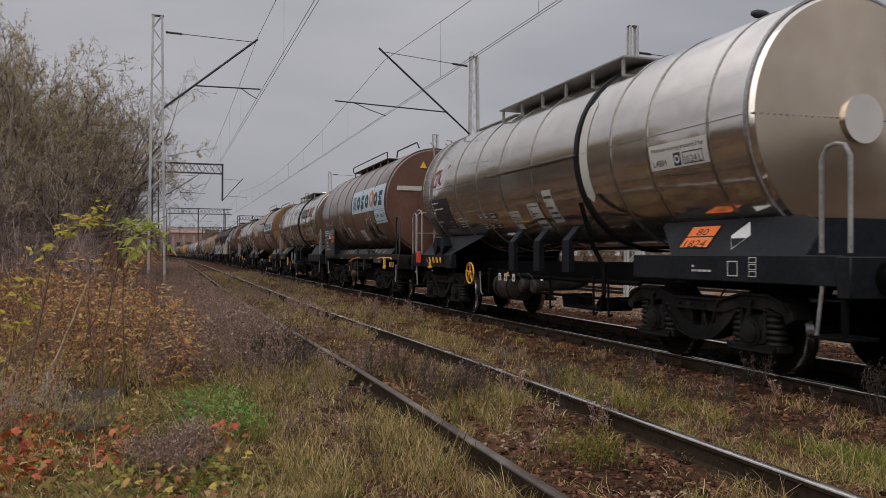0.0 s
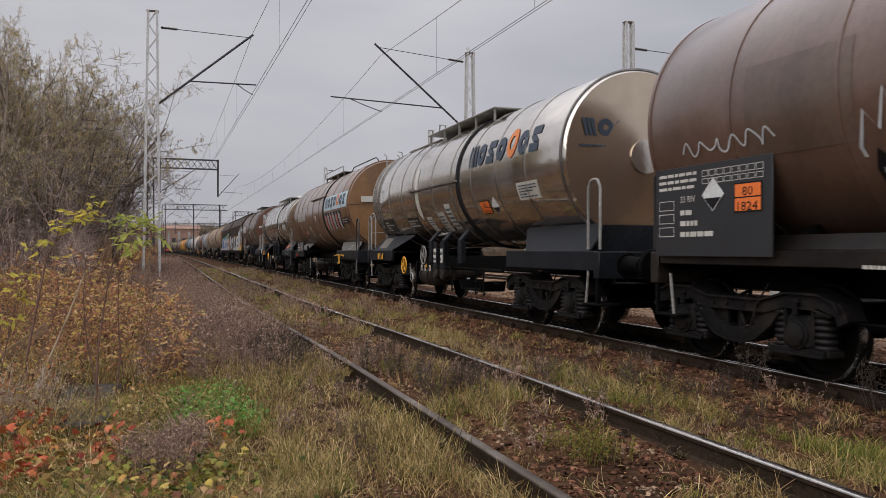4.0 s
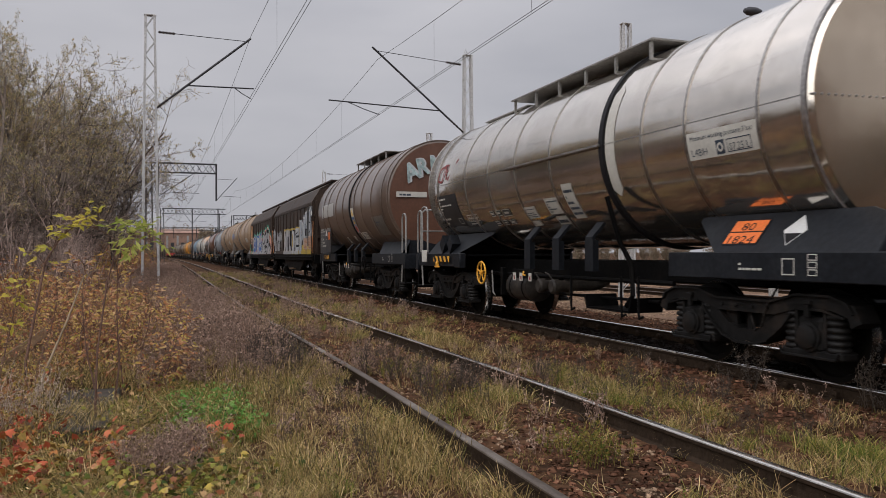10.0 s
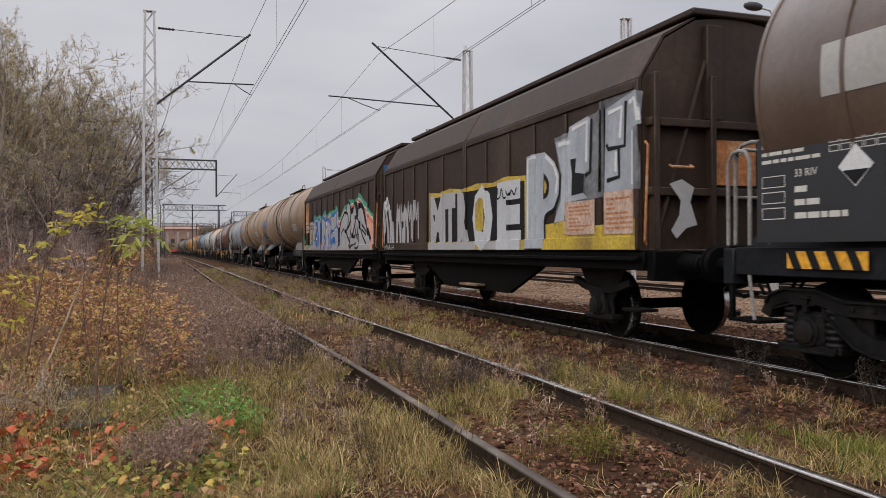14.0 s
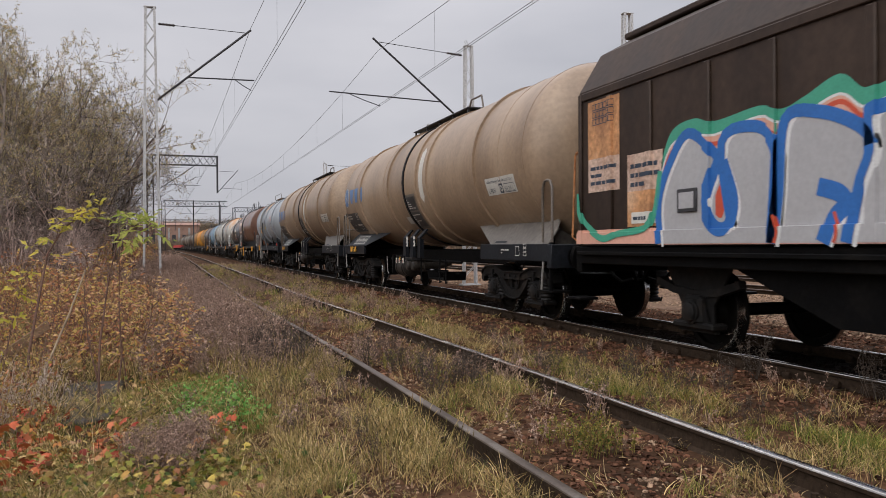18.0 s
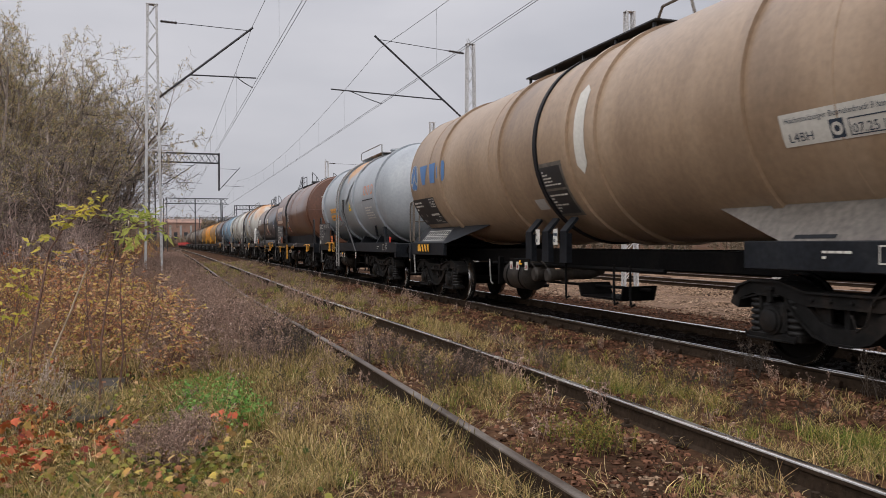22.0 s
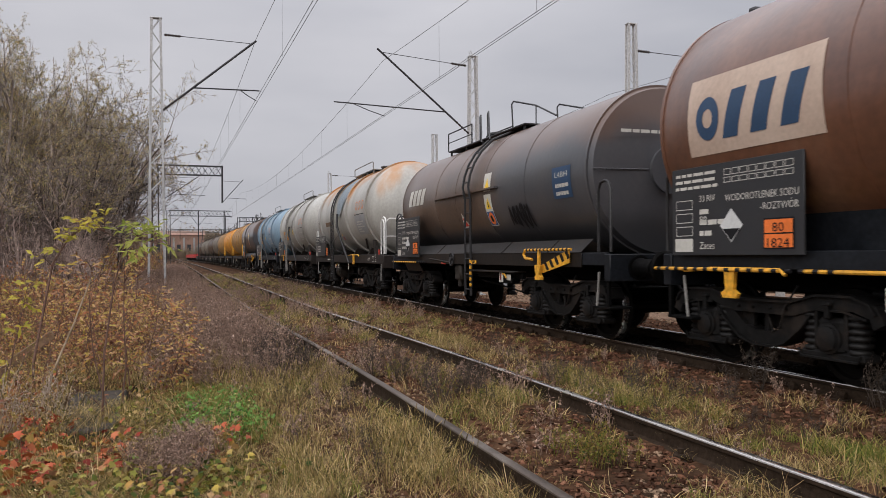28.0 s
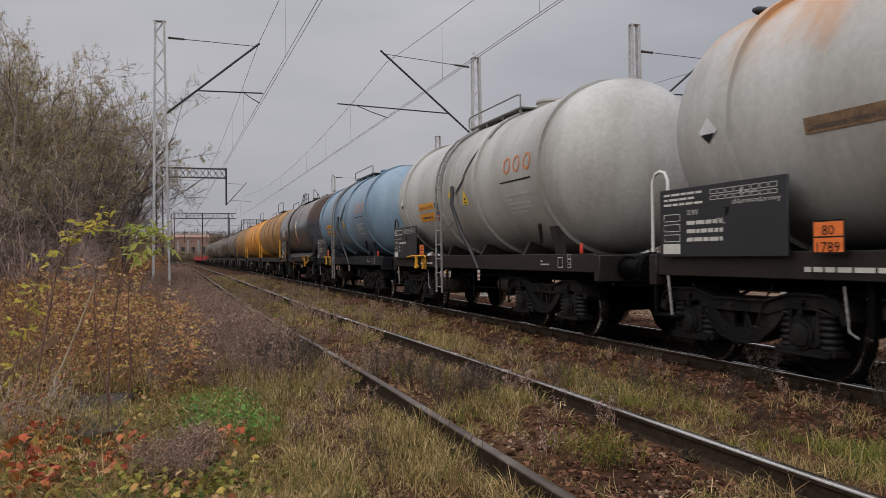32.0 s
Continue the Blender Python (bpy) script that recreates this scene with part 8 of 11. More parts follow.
def tan_wagon(label, u0, u1, month, over):
    w, t = tank_wagon(label, u0, u1, (-7.65, 7.05), 1.50, 2.75, (0.62, False), "tan", "frame_blue", overhang=over, rails="rail_brown", bands=(-4.85, -2.02, -1.24, 1.2, 4.3), band_w=0.13, band_h=0.045, strap=(-0.25,),
                      saddles=(("skirt_grey", "frame_blue"), (-7.45, -3.9, -5.2, 1.24, 1.68), (7.0, 2.85, 4.6, 1.24, 1.64)), front_rails="corner", rear_rails="both", wheel=None)
    fl = Flank(t, 1.50, 2.75)
    for y in (-7.0, -6.0, 1.66, 5.05, 6.42):
        part("weld_seam", Shape().lathe([(y - 0.012, 1.498), (y - 0.01, 1.508), (y + 0.01, 1.508), (y + 0.012, 1.498)], (0, 0, 2.75), "y", 64), M["tan"], t)
    fl.plate("white_plate", -5.34, -6.58, -0.64, -0.33, "off_white", label="white plate with pressure lettering")
    fl.put("lettering", words("Höchstzulässiger Betriebsdruck 3 bar", 0.075, 1.1), -5.4, -0.42, "ink", 0.009)
    fl.put("lettering", words("L4BH", 0.12, 0.28), -5.42, -0.60, "ink", 0.009)
    fl.put("lettering_disc", sheet(0.15, 0.17), -5.9, -0.62, "ink", 0.009)
    fl.put("lettering_disc", ring_shape(0.075, 0.085, 0.03, 0.06), -5.9, -0.62, "off_white", 0.012)
    fl.put("lettering", words(month, 0.12, 0.36), -6.13, -0.60, "ink", 0.009)
    fl.put("lettering_frame", ring_box(0.42, 0.155, 0.01), -6.1, -0.618, "ink", 0.009)
    fl.put("white_pointer", polygon([(0, -0.42), (0.14, -0.56), (0.28, -0.42), (0.28, 0.6), (0.14, 0.72), (0, 0.6)]), -1.48, 0.0, "off_white", label="white pointer band")
    fl.plate("plate_margin", -0.25, -1.02, -1.22, -0.30, "skirt_grey", 0.005)
    fl.plate("instruction_plate", -0.31, -0.96, -0.70, -0.36, "black_panel", 0.009, "black instruction plate")
    fl.plate("instruction_plate", -0.31, -0.96, -1.16, -0.74, "black_panel", 0.009, "black instruction plate")
    fl.put("lettering", bars(0.55, 0.26, 5, 31), -0.36, -0.66, "off_white", 0.012)
    fl.put("lettering", bars(0.55, 0.34, 6, 32), -0.36, -1.12, "off_white", 0.012)
    fl.plate("notice", 0.25, -0.1, -1.05, -0.85, "grey_patch", 0.008)
    for pts in ([(0.0, 0.10), (0.13, 0.46), (0.22, 0.48), (0.22, 0.27), (0.12, 0.08)], [(0.48, 0.10), (0.35, 0.46), (0.26, 0.48), (0.26, 0.27), (0.36, 0.08)], [(0.05, 0.0), (0.14, 0.05), (0.24, 0.16), (0.34, 0.05), (0.43, 0.0), (0.34, -0.09), (0.24, -0.06), (0.14, -0.09)]):
        fl.put("company_mark", polygon(pts), 6.36, -0.20, "ink_blue", 0.008, "blue company mark")
    fl.put("mark_ground", ring_shape(0.24, 0.2, 0.0, 0.30), 6.36, -0.20, "grey_patch", 0.005)
    for pts in ([(0.0, 0.42), (0.54, 0.42), (0.36, 0.0), (0.18, 0.0)], [(0.68, 0.42), (1.08, 0.42), (1.04, 0.0), (0.74, 0.0)], [(1.70, 0.34), (1.6, 0.42), (1.3, 0.42), (1.18, 0.3), (1.18, 0.1), (1.3, 0.0), (1.6, 0.0), (1.70, 0.1)]):
        fl.put("company_mark", polygon(pts), 5.72, -0.20, "ink_blue", 0.008, "blue company mark")
    fl.plate("lettering_board", 6.5, 5.0, -1.17, -0.50, "black_panel", 0.009, "black board with white lettering")
    fl.put("lettering", bars(0.55, 0.24, 3, 33), 6.42, -0.78, "off_white", 0.012)
    for text, y, h, size, wide in (("37", 6.40, -0.94, 0.10, 0.10), ("80", 6.02, -0.94, 0.10, 0.10), ("TEN", 6.40, -1.10, 0.10, 0.18), ("Zacns", 5.55, -1.10, 0.10, 0.30), ("GE", 5.30, -0.68, 0.13, 0.20)):
        fl.put("lettering", words(text, size, wide), y, h, "off_white", 0.012)
    fl.put("lettering", bars(0.52, 0.11, 1, 35), 5.62, -0.95, "off_white", 0.012)
    fl.put("lettering_frame", ring_box(0.30, 0.19, 0.012), 5.35, -0.72, "off_white", 0.012)
    fl.put("lettering_frame", ring_box(0.18, 0.16, 0.012), 5.24, -1.12, "off_white", 0.012)
    cr = Cradle(w, 1.24, 1.64)
    cr.put("load_table_plate", sheet(1.6, 0.30, 1), 6.4, 1.28, "black_panel", 0.006, "white-lined load table")
    cr.put("load_table", join(*[shift(ring_box(0.15, 0.10, 0.012), 0.05 + 0.15 * (i % 10), 0.03 + 0.12 * (i // 10)) for i in range(20)]), 6.4, 1.28, "off_white", 0.010)
    cr.put("blue_patch", sheet(0.5, 0.26, 1), -5.3, 1.28, "frame_blue", 0.006)
    hatch_stripes(w, 6.0, 1.06, 0.8, 0.16)
    sill_marks(w, -6.3, 1.06, 34)
    roof_walk(w, -1.9, 2.3, 4.37, "rail_dark", 0.45, False)
    roof_walk(w, 2.35, 6.5, 4.27, "rail_dark", 0.3, False)
    handrail(w, [(-0.4, -1.9, 4.37), (-0.4, -2.0, 4.5), (-0.4, -2.6, 4.5), (-0.4, -2.7, 4.22)], "rail_brown")
    dome_lids(t, (-0.4,), 4.24, "rail_dark")
    supports(w, (-0.7, -0.1, 0.5), 0.95, 1.55, "frame_blue")
    for i, y in enumerate((-0.55, 0.05)):
        notice(Wall(w, -1.34), y, 1.22, 0.14, 0.24, 85 + i, "off_white", "ink", 2)
    return w, t


tan_wagon("dusty tan ribbed tank wagon with a white pressure notice", 114.8, 126.3, "01.25 L", (1.9, 1.9))
tan_wagon("dusty tan ribbed tank wagon with a blue company mark", 131.15, 142.6, "07.25 L", (2.25, 1.5))


def acid_wagon(label, u0, u1, mat, frame, spill, stain, board_seed, number="1789", extra=True):
    """The pale acid tank wagon: dished ends, heavy hoops, spill plate under the dome, side ladder."""
    w, t = tank_wagon(label, u0, u1, (-5.45, 5.15), 1.40, 2.67, (1.0, False), mat, frame, kind="full", bands=(-4.15, -1.33, 0.82, 3.55), band_w=0.13, band_h=0.055, rails="rail_white" if stain else "rail_dark", front_rails="both" if stain else "none", rear_rails="corner", valve=False)
    fl = Flank(t, 1.40, 2.67)
    fl.put("company_mark", join(stroke([(0.05, -0.14), (0.13, 0.27)], 0.04), scaled(ring_shape(0.75, 0.45, 0.30, 0.40), 0.36, 0.36), scaled(ring_shape(1.95, 0.45, 0.30, 0.40), 0.34, 0.36), scaled(ring_shape(3.2, 0.45, 0.30, 0.40), 0.34, 0.36)), -2.6, -0.02, "ink_orange", 0.008, "orange company mark")
    fl.plate("mark_line", -2.55, -3.83, -0.15, -0.125, "frame_blue", 0.008)
    if stain:
        fl.plate("grey_patch", -2.55, -3.85, -0.80, -0.17, "patch_grey", 0.006, "repainted grey patch with faint lettering")
    fl.put("lettering", bars(0.9, 0.4, 5, board_seed), -2.75, -0.72, "off_white", 0.010)
    fl.put("spill_plate", polygon([(0.0, 0.0), (0.35, -0.12), (0.7, 0.05), (1.55, 0.95), (1.5, 1.9), (0.0, 1.9), (-0.25, 0.9)]), 0.1, 0.02, spill, 0.03, "stained spill plate below the dome")
    fl.put("spill_rim", stroke([(-0.25, 0.9), (0.0, 0.0), (0.35, -0.12), (0.7, 0.05), (1.55, 0.95)], 0.05, smooth=False), 0.1, 0.02, mat, 0.045)
    part("drain_pipe", Shape().tube([(-1.49, -0.25, 2.68), (-1.52, -0.3, 2.3), (-1.42, -0.55, 1.75), (-1.35, -1.0, 1.3), (-1.3, -1.2, 1.0)], 0.04, 8), M["rail_dark"], w)
    fl.plate("orange_notice", 2.5, 1.36, -0.34, -0.19, "notice_orange" if not stain else "wood", 0.008, "orange notice")
    if stain:
        fl.put("lettering", words("Dopuszczalne ciśnienie 0,3 MPa", 0.09, 1.0), 2.45, -0.31, "ink", 0.011)
    else:
        fl.plate("orange_notice", 2.55, 1.38, -0.61, -0.42, "notice_orange", 0.008)
        fl.put("lettering", words("Dopuszczalne ciśnienie 0,3 MPa", 0.09, 1.0), 2.45, -0.31, "ink", 0.011)
        fl.put("lettering", bars(0.8, 0.09, 1, 36), 2.35, -0.56, "ink", 0.011)
        warning_strip(fl, 1.30, -0.68, 0.22, 0.46, "ink_navy")
    if not stain:
        fl.put("warning_triangle", polygon([(0.0, 0.0), (0.17, 0.0), (0.085, 0.16)]), 0.27, -0.18, "sign_yellow", 0.008, "small yellow warning triangle")
        fl.put("warning_triangle", polygon([(0.0, 0.0), (0.32, 0.0), (0.16, 0.29)]), -0.54, -0.38, "sign_yellow", 0.008, "large yellow warning triangle")
        fl.put("pictogram_bar", join(shift(sheet(0.16, 0.02), 0.08, 0.03), shift(sheet(0.08, 0.05), 0.12, 0.08)), -0.54, -0.38, "ink", 0.012)
    else:
        warning_strip(fl, 0.3, -0.95, 0.30, 0.34, "grey_patch", signs=2)
    diamond(fl, 4.0, -0.25, 0.30)
    lettered_board(w, 4.78, 2.72, 1.22, 2.0, number, board_seed, x=-1.38, white_mesh=True, lines=(("PL", 0.5, 0.45, 0.09, 0.07),) + ((("Kwas", 0.68, 0.82, 0.09, 0.12), ("chlorowodorowy", 0.62, 0.70, 0.075, 0.34)) if stain else ()))
    hazard(Wall(w, -1.39), 2.40, 1.24, 0.36, 0.30, number)
    if not stain:
        hatch_stripes(w, 2.25, 0.95, 0.35, 0.36)
    lever(w, -2.4 if stain else 2.7, 1.22)
    side_ladder(w, -1.52, 0.56, 0.48, 4.0, "rail_dark" if stain else "rail_grey", 0.36, bow=(1.45, 2.67))
    part("ladder_stay", Shape().tube([(-1.5, 0.35, 1.75), (-1.42, -0.1, 1.95)], 0.02, 6), M["rail_grey"], w)
    for y in (-4.15, 3.55):
        for s in (-1, 1):
            part("tank_strap_bracket", Shape().prism([(y - 0.35, 1.21), (y - 0.12, 1.21), (y + 0.12, 1.72), (y - 0.06, 1.72)], "x", s * 1.12 - 0.04, s * 1.12 + 0.04), M[frame], w)
            part("turnbuckle", Shape().tube([(s * 1.30, y + 0.12, 1.45), (s * 1.38, y + 0.02, 1.75)], 0.03, 6), M[frame], w)
    for y in (-2.6, -0.5, 1.6):
        part("cradle", Shape().prism([(-1.0, 1.21), (1.0, 1.21), (0.85, 1.5), (0.4, 1.34), (0.0, 1.30), (-0.4, 1.34), (-0.85, 1.5)], "y", y - 0.06, y + 0.06), M[frame], w)
    roof_walk(w, -1.5, 1.34, 4.16, "rail_grey", 0.5, True, near_high=0.4)
    dome_lids(t, (-1.9, 1.7), 4.08, "rail_dark" if stain else mat)
    part("red_marker", Shape().box(-1.30, -1.26, -5.33, -5.27, 1.27, 1.42, 0.01), M["red"], w, "red marker knob")
    sill_marks(w, -4.6, 1.06, board_seed + 3)
    Wall(w, -1.305).put("sill_lettering", bars(0.9, 0.1, 1, board_seed + 5), 2.6, 1.06, "off_white")
    for y in (-1.9, 1.7):
        part("brake_cylinder", Shape().lathe([(y - 0.3, 0.0), (y - 0.3, 0.16), (y + 0.2, 0.16), (y + 0.35, 0.06)], (-0.95, 0, 0.72), "y", 18), M["gear"], w)
    notice(Wall(w, -1.31), -1.2, 0.78, 0.14, 0.2, board_seed + 6, "off_white", "ink_red", 2)
    return w, t, fl


w11, t11, _ = acid_wagon("pale blue-grey acid tank wagon on a black frame", 147.45, 155.1, "pale_blue", "frame_blue", "rust_spill", False, 41)


def dark_frame(w, ladder_y, tank):
    """Sloping skirt, striped fittings and brake gear along the charcoal wagons' frame."""
    for e in (-1, 1):
        part("sloping_skirt", Shape().prism([(e * 1.315, 1.275), (e * 1.335, 1.275), (e * 1.12, 1.47), (e * 1.10, 1.47)], "y", tank[0] + 0.3, 2.45), M["frame_grime"], w, "oily brown-black sloping skirt")
        part("sole_plate", Shape().box(min(e * 1.306, e * 1.326), max(e * 1.306, e * 1.326), tank[0] + 0.3, 2.45, 1.06, 1.272, 0.004), M["frame_grime"], w)
    for y in (-4.1, -2.3, 1.3):
        part("skirt_rib", Shape().prism([(-1.318, 1.28), (-1.345, 1.28), (-1.13, 1.475), (-1.10, 1.475)], "y", y, y + 0.03), M["frame_grime"], w)
    part("walk_step", Shape().box(-1.36, -1.12, -2.86, ladder_y - 0.2, 0.93, 0.96, 0.006), M["frame_grime"], w)
    part("step_beam", Shape().box(-1.20, -1.12, -2.86, ladder_y - 0.2, 0.82, 0.926, 0.008), M["steel_black"], w)
    for k in range(5):
        part("stripe_block", Shape().box(-1.372, -1.342, ladder_y - 0.205, ladder_y - 0.145, 0.63 + 0.115 * k, 0.69 + 0.115 * k, 0.004), M["yellow"], w, "yellow stripe on the ladder stile")
    part("stile_plate", Shape().box(-1.340, -1.325, ladder_y - 0.215, ladder_y - 0.135, 0.60, 1.20, 0.004), M["spray_black"], w)
    hatch_stripes(w, ladder_y - 0.33, 1.07, 0.26, 0.075, -1.345)
    hand_wheel(w, -1.37, 0.28, 1.16, "rail_dark", 0.13)
    part("red_handle", Shape().tube([(-1.36, 0.95, 1.07), (-1.36, 0.72, 1.06)], 0.014, 6), M["red"], w)
    part("tension_rod", Shape().tube([(-1.34, 1.9, 1.17), (-1.36, 0.35, 1.09)], 0.014, 6), M["gear"], w)
    part("brake_gear_case", Shape().box(-1.28, -1.05, 0.0, 0.35, 0.72, 1.05, 0.04).tube([(-1.2, 0.18, 0.75), (-1.2, 0.18, 0.60)], 0.06, 10), M["gear"], w)
    tag_plate = part("tag", Shape().box(-1.31, -1.30, -2.28, -2.11, 0.76, 0.93, 0.003), M["off_white"], w, "white enamel tag")
    part("tag_mark", Shape().box(-1.316, -1.311, -2.21, -2.16, 0.80, 0.92), M["ink_red"], tag_plate)
    part("tag", Shape().box(-1.31, -1.30, -2.62, -2.44, 0.80, 0.90, 0.003), M["off_white"], w, "white enamel tag")
    part("changeover_handle", Shape().tube([(-1.33, -2.31, 0.95), (-1.34, -2.36, 0.90), (-1.34, -2.42, 0.91), (-1.34, -2.50, 0.84)], 0.014, 8), M["yellow"], w, "yellow changeover handle")
    part("tag_bracket", Shape().box(-1.295, -1.15, -2.66, -2.06, 0.74, 0.84, 0.01), M["steel_black"], w)
    part("brake_pipe", Shape().tube([(-1.15, -0.9, 0.76), (-1.15, -1.5, 0.72), (-1.15, -2.8, 0.60)], 0.014, 6), M["steel_black"], w)
    # striped rail, bracket and sloping plate over the front bogie
    y1 = -5.0
    part("striped_bar", Shape().tube([(-1.41, -3.70, 1.17), (-1.41, -3.44, 1.19), (-1.41, -3.38, 1.25), (-1.41, -3.44, 1.32), (-1.41, y1, 1.32)], 0.022, 8), M["yellow"], w, "yellow and black striped safety bar")
    for i in range(12):
        y = -3.50 - 0.125 * i
        part("stripe", Shape().tube([(-1.41, y, 1.32), (-1.41, y - 0.055, 1.32)], 0.0235, 8), M["spray_black"], w)
    part("yellow_lever", Shape().box(-1.42, -1.385, -3.97, -3.90, 1.08, 1.30, 0.006).prism([(-3.83, 1.08), (-3.84, 0.98), (-3.88, 0.93), (-3.84, 0.90), (-3.83, 0.85), (-4.02, 0.85), (-4.02, 0.90), (-3.98, 0.93), (-4.00, 0.98), (-4.04, 1.08)], "x", -1.43, -1.37), M["yellow"], w, "yellow changeover lever")
    slope = part("sloping_plate", Shape().prism([(-3.99, 0.96), (-3.90, 1.07), (-4.85, 1.32), (-4.85, 1.12)], "x", -1.362, -1.345), M["yellow"], w, "sloping plate with yellow and black stripes")
    for i in range(5):
        y = -4.04 - 0.17 * i
        z = 1.07 - (y + 3.9) * 0.263
        part("stripe", Shape().prism([(y, z - 0.004), (y - 0.075, z + 0.016), (y - 0.165, z - 0.09), (y - 0.09, z - 0.11)], "x", -1.366, -1.3625), M["spray_black"], slope)


def lye_wagon(label, u0, u1, mat, tank, board, patch, walk, ladder_y, seed, dark=None, r=1.45, zc=2.68, deck=4.12, mid=None):
    w, t = tank_wagon(label, u0, u1, tank, r, zc, (0.25, True), mat, "frame_blue", kind="full", bands=(tank[1] - 2.9, tank[1] - 4.2, tank[1] - 5.8, tank[1] - 7.6), band_w=0.03, band_h=0.006, rails="rail_dark", front_rails="corner", rear_rails="cross" if dark else "corner", valve=False, deep=0.18, kit=not dark, mid=mid, overhang=(1.82, 1.4) if mid else (2.2, 1.4))
    fl = Flank(t, r, zc)
    y0, y1, h0, h1 = patch
    if dark:
        for k in range(4):
            fl.put("company_mark", polygon([(0.32 * k, 0), (0.32 * k + 0.24, 0), (0.32 * k + 0.32, h1 - h0), (0.32 * k + 0.08, h1 - h0)]), y0, h0, "off_white", 0.008, "white company mark")
    else:
        fl.plate("faded_panel", y0, y1, h0, h1, "faded_pink", label="faded pinkish white company panel")
        n = 4
        wd = (y0 - y1) * 0.86 / n
        for k in range(n):
            x = (y0 - y1) * 0.08 + wd * k
            if k == 0:
                fl.put("company_mark", shift(scaled(ring_shape(0.5, 0.5, 0.22, 0.5), wd * 0.9, 0.46), x, 0.15), y0, h0, "ink_navy", 0.01, "navy company mark")
            else:
                fl.put("company_mark", polygon([(x, 0.14), (x + wd * 0.55, 0.14), (x + wd * 0.9, 0.62), (x + wd * 0.35, 0.62)]), y0, h0, "ink_navy", 0.01, "navy company mark")
    b0, b1, z0, z1 = board
    lettered_board(w, b0, b1, z0, z1, "1824", seed, diamond_at=(0.42, 0.14), hazard_at=(0.74, 0.06), white_mesh=True, lines=(("WODOROTLENEK SODU", 0.46, 0.58, 0.10, 0.51), ("-ROZTWÓR", 0.72, 0.46, 0.10, 0.25), ("Zaces", 0.25, 0.07, 0.11, 0.12), ("80", 0.25, 0.36, 0.11, 0.06)))
    if dark:
        warning_strip(fl, -1.3, -0.70, 0.34, 0.62, "off_white", signs=2)
        fl.plate("warning_plate", -1.3, -1.64, -0.02, 0.32, "off_white", 0.008, "white plate with a warning triangle")
        fl.put("warning_triangle", polygon([(0.06, 0.05), (0.28, 0.05), (0.17, 0.24)]), -1.3, -0.02, "sign_yellow", 0.011)
    else:
        warning_strip(fl, ladder_y + 0.62, -0.90, 0.34, 1.0, "off_white", signs=3)
        notice(fl, ladder_y + 0.2, -0.35, 0.35, 0.3, seed + 3, "off_white", "ink", 3)
    side_ladder(w, -r - 0.07, ladder_y, 0.45, deck, "rail_dark", 0.30, bow=(r + 0.05, zc))
    part("yellow_rung_band", Shape().box(-r - 0.10, -r - 0.05, ladder_y - 0.21, ladder_y - 0.15, 0.5, 1.2), M["yellow"], w, "yellow and black ladder stile") if not dark else None
    for y in (b0 - 0.2, b0 - 1.2) if dark else (b0 - 0.2, b0 - 1.2, b1 - 0.5):
        part("striped_bar", Shape().tube([(-1.41, y + 0.5, 1.08), (-1.41, y - 0.5, 1.08)], 0.02, 8), M["yellow"], w, "yellow striped safety bar")
    for i in range(16):
        y = b0 + 0.25 - 0.17 * i
        part("stripe", Shape().tube([(-1.41, y, 1.08), (-1.41, y - 0.07, 1.08)], 0.0215, 8), M["spray_black"], w)
    if dark:
        part("sloping_flap", Shape().prism([(-1.33, 1.06), (-1.35, 1.06), (-1.24, 0.86), (-1.22, 0.86)], "y", b0 - 1.75, b0 - 0.55), M["frame_brown"], w, "brown sloping flap under the board")
    else:
        lever(w, b0 - 1.0, 1.04)
    if dark:
        dark_frame(w, ladder_y, tank)
    else:
        hatch_stripes(w, ladder_y - 0.6, 1.02, 0.9, 0.12)
        lever(w, tank[0] + 0.6, 1.15)
        hatch_stripes(w, tank[0] + 0.6, 0.95, 0.6, 0.2)
    ya, yb = walk
    roof_walk(w, ya, yb, deck, "rail_dark", 0.5, False)
    for x in (-0.5, 0.5):
        handrail(w, [(x, yb - 0.02, deck), (x, yb - 0.02, deck + 0.42), (x, yb - 1.6, deck + 0.42), (x, yb - 1.6, deck)], "rail_dark", 0.016)
        handrail(w, [(x, yb - 0.02, deck + 0.2), (x, yb - 1.6, deck + 0.2)], "rail_dark", 0.012)
        handrail(w, [(x, ya + 0.55, deck), (x, ya + 0.6, deck + 0.46), (x, ya + 0.5, deck + 0.5), (x, ya - 0.5, deck + 0.24), (x, ya - 1.3, deck - 0.08)], "rail_dark", 0.016)
        handrail(w, [(x, ya - 0.5, deck + 0.24), (x, ya - 0.5, deck - 0.12)], "rail_dark", 0.012)
    for e in (-0.22, 0.22):
        handrail(w, [(-0.95, ladder_y + e, deck - 0.25), (-0.75, ladder_y + e + 0.5, deck + 0.05), (-0.6, ladder_y + e + 0.9, deck + 0.48), (-0.5, ladder_y + e + 1.2, deck + 0.5), (-0.5, ladder_y + e + 1.2, deck)], "rail_dark", 0.016, label="bent ladder grip")
    dome_lids(t, ((ya + yb) / 2,), zc + r + 0.05, "rail_dark")
    part("saddle_skirt", Shape().prism([(-0.95, 1.21), (0.95, 1.21), (1.0, 1.66), (0.6, 1.50), (0.0, 1.42), (-0.6, 1.50), (-1.0, 1.66)] if not dark else [(-1.25, 1.275), (1.25, 1.275), (1.02, 1.47), (0.5, 1.30), (-0.5, 1.30), (-1.02, 1.47)], "y", tank[0] + 0.7, tank[1] - 0.7), M["frame_grime" if dark else "frame_blue"], w)
    hub(t, tank[0], zc, 0.35, mat)
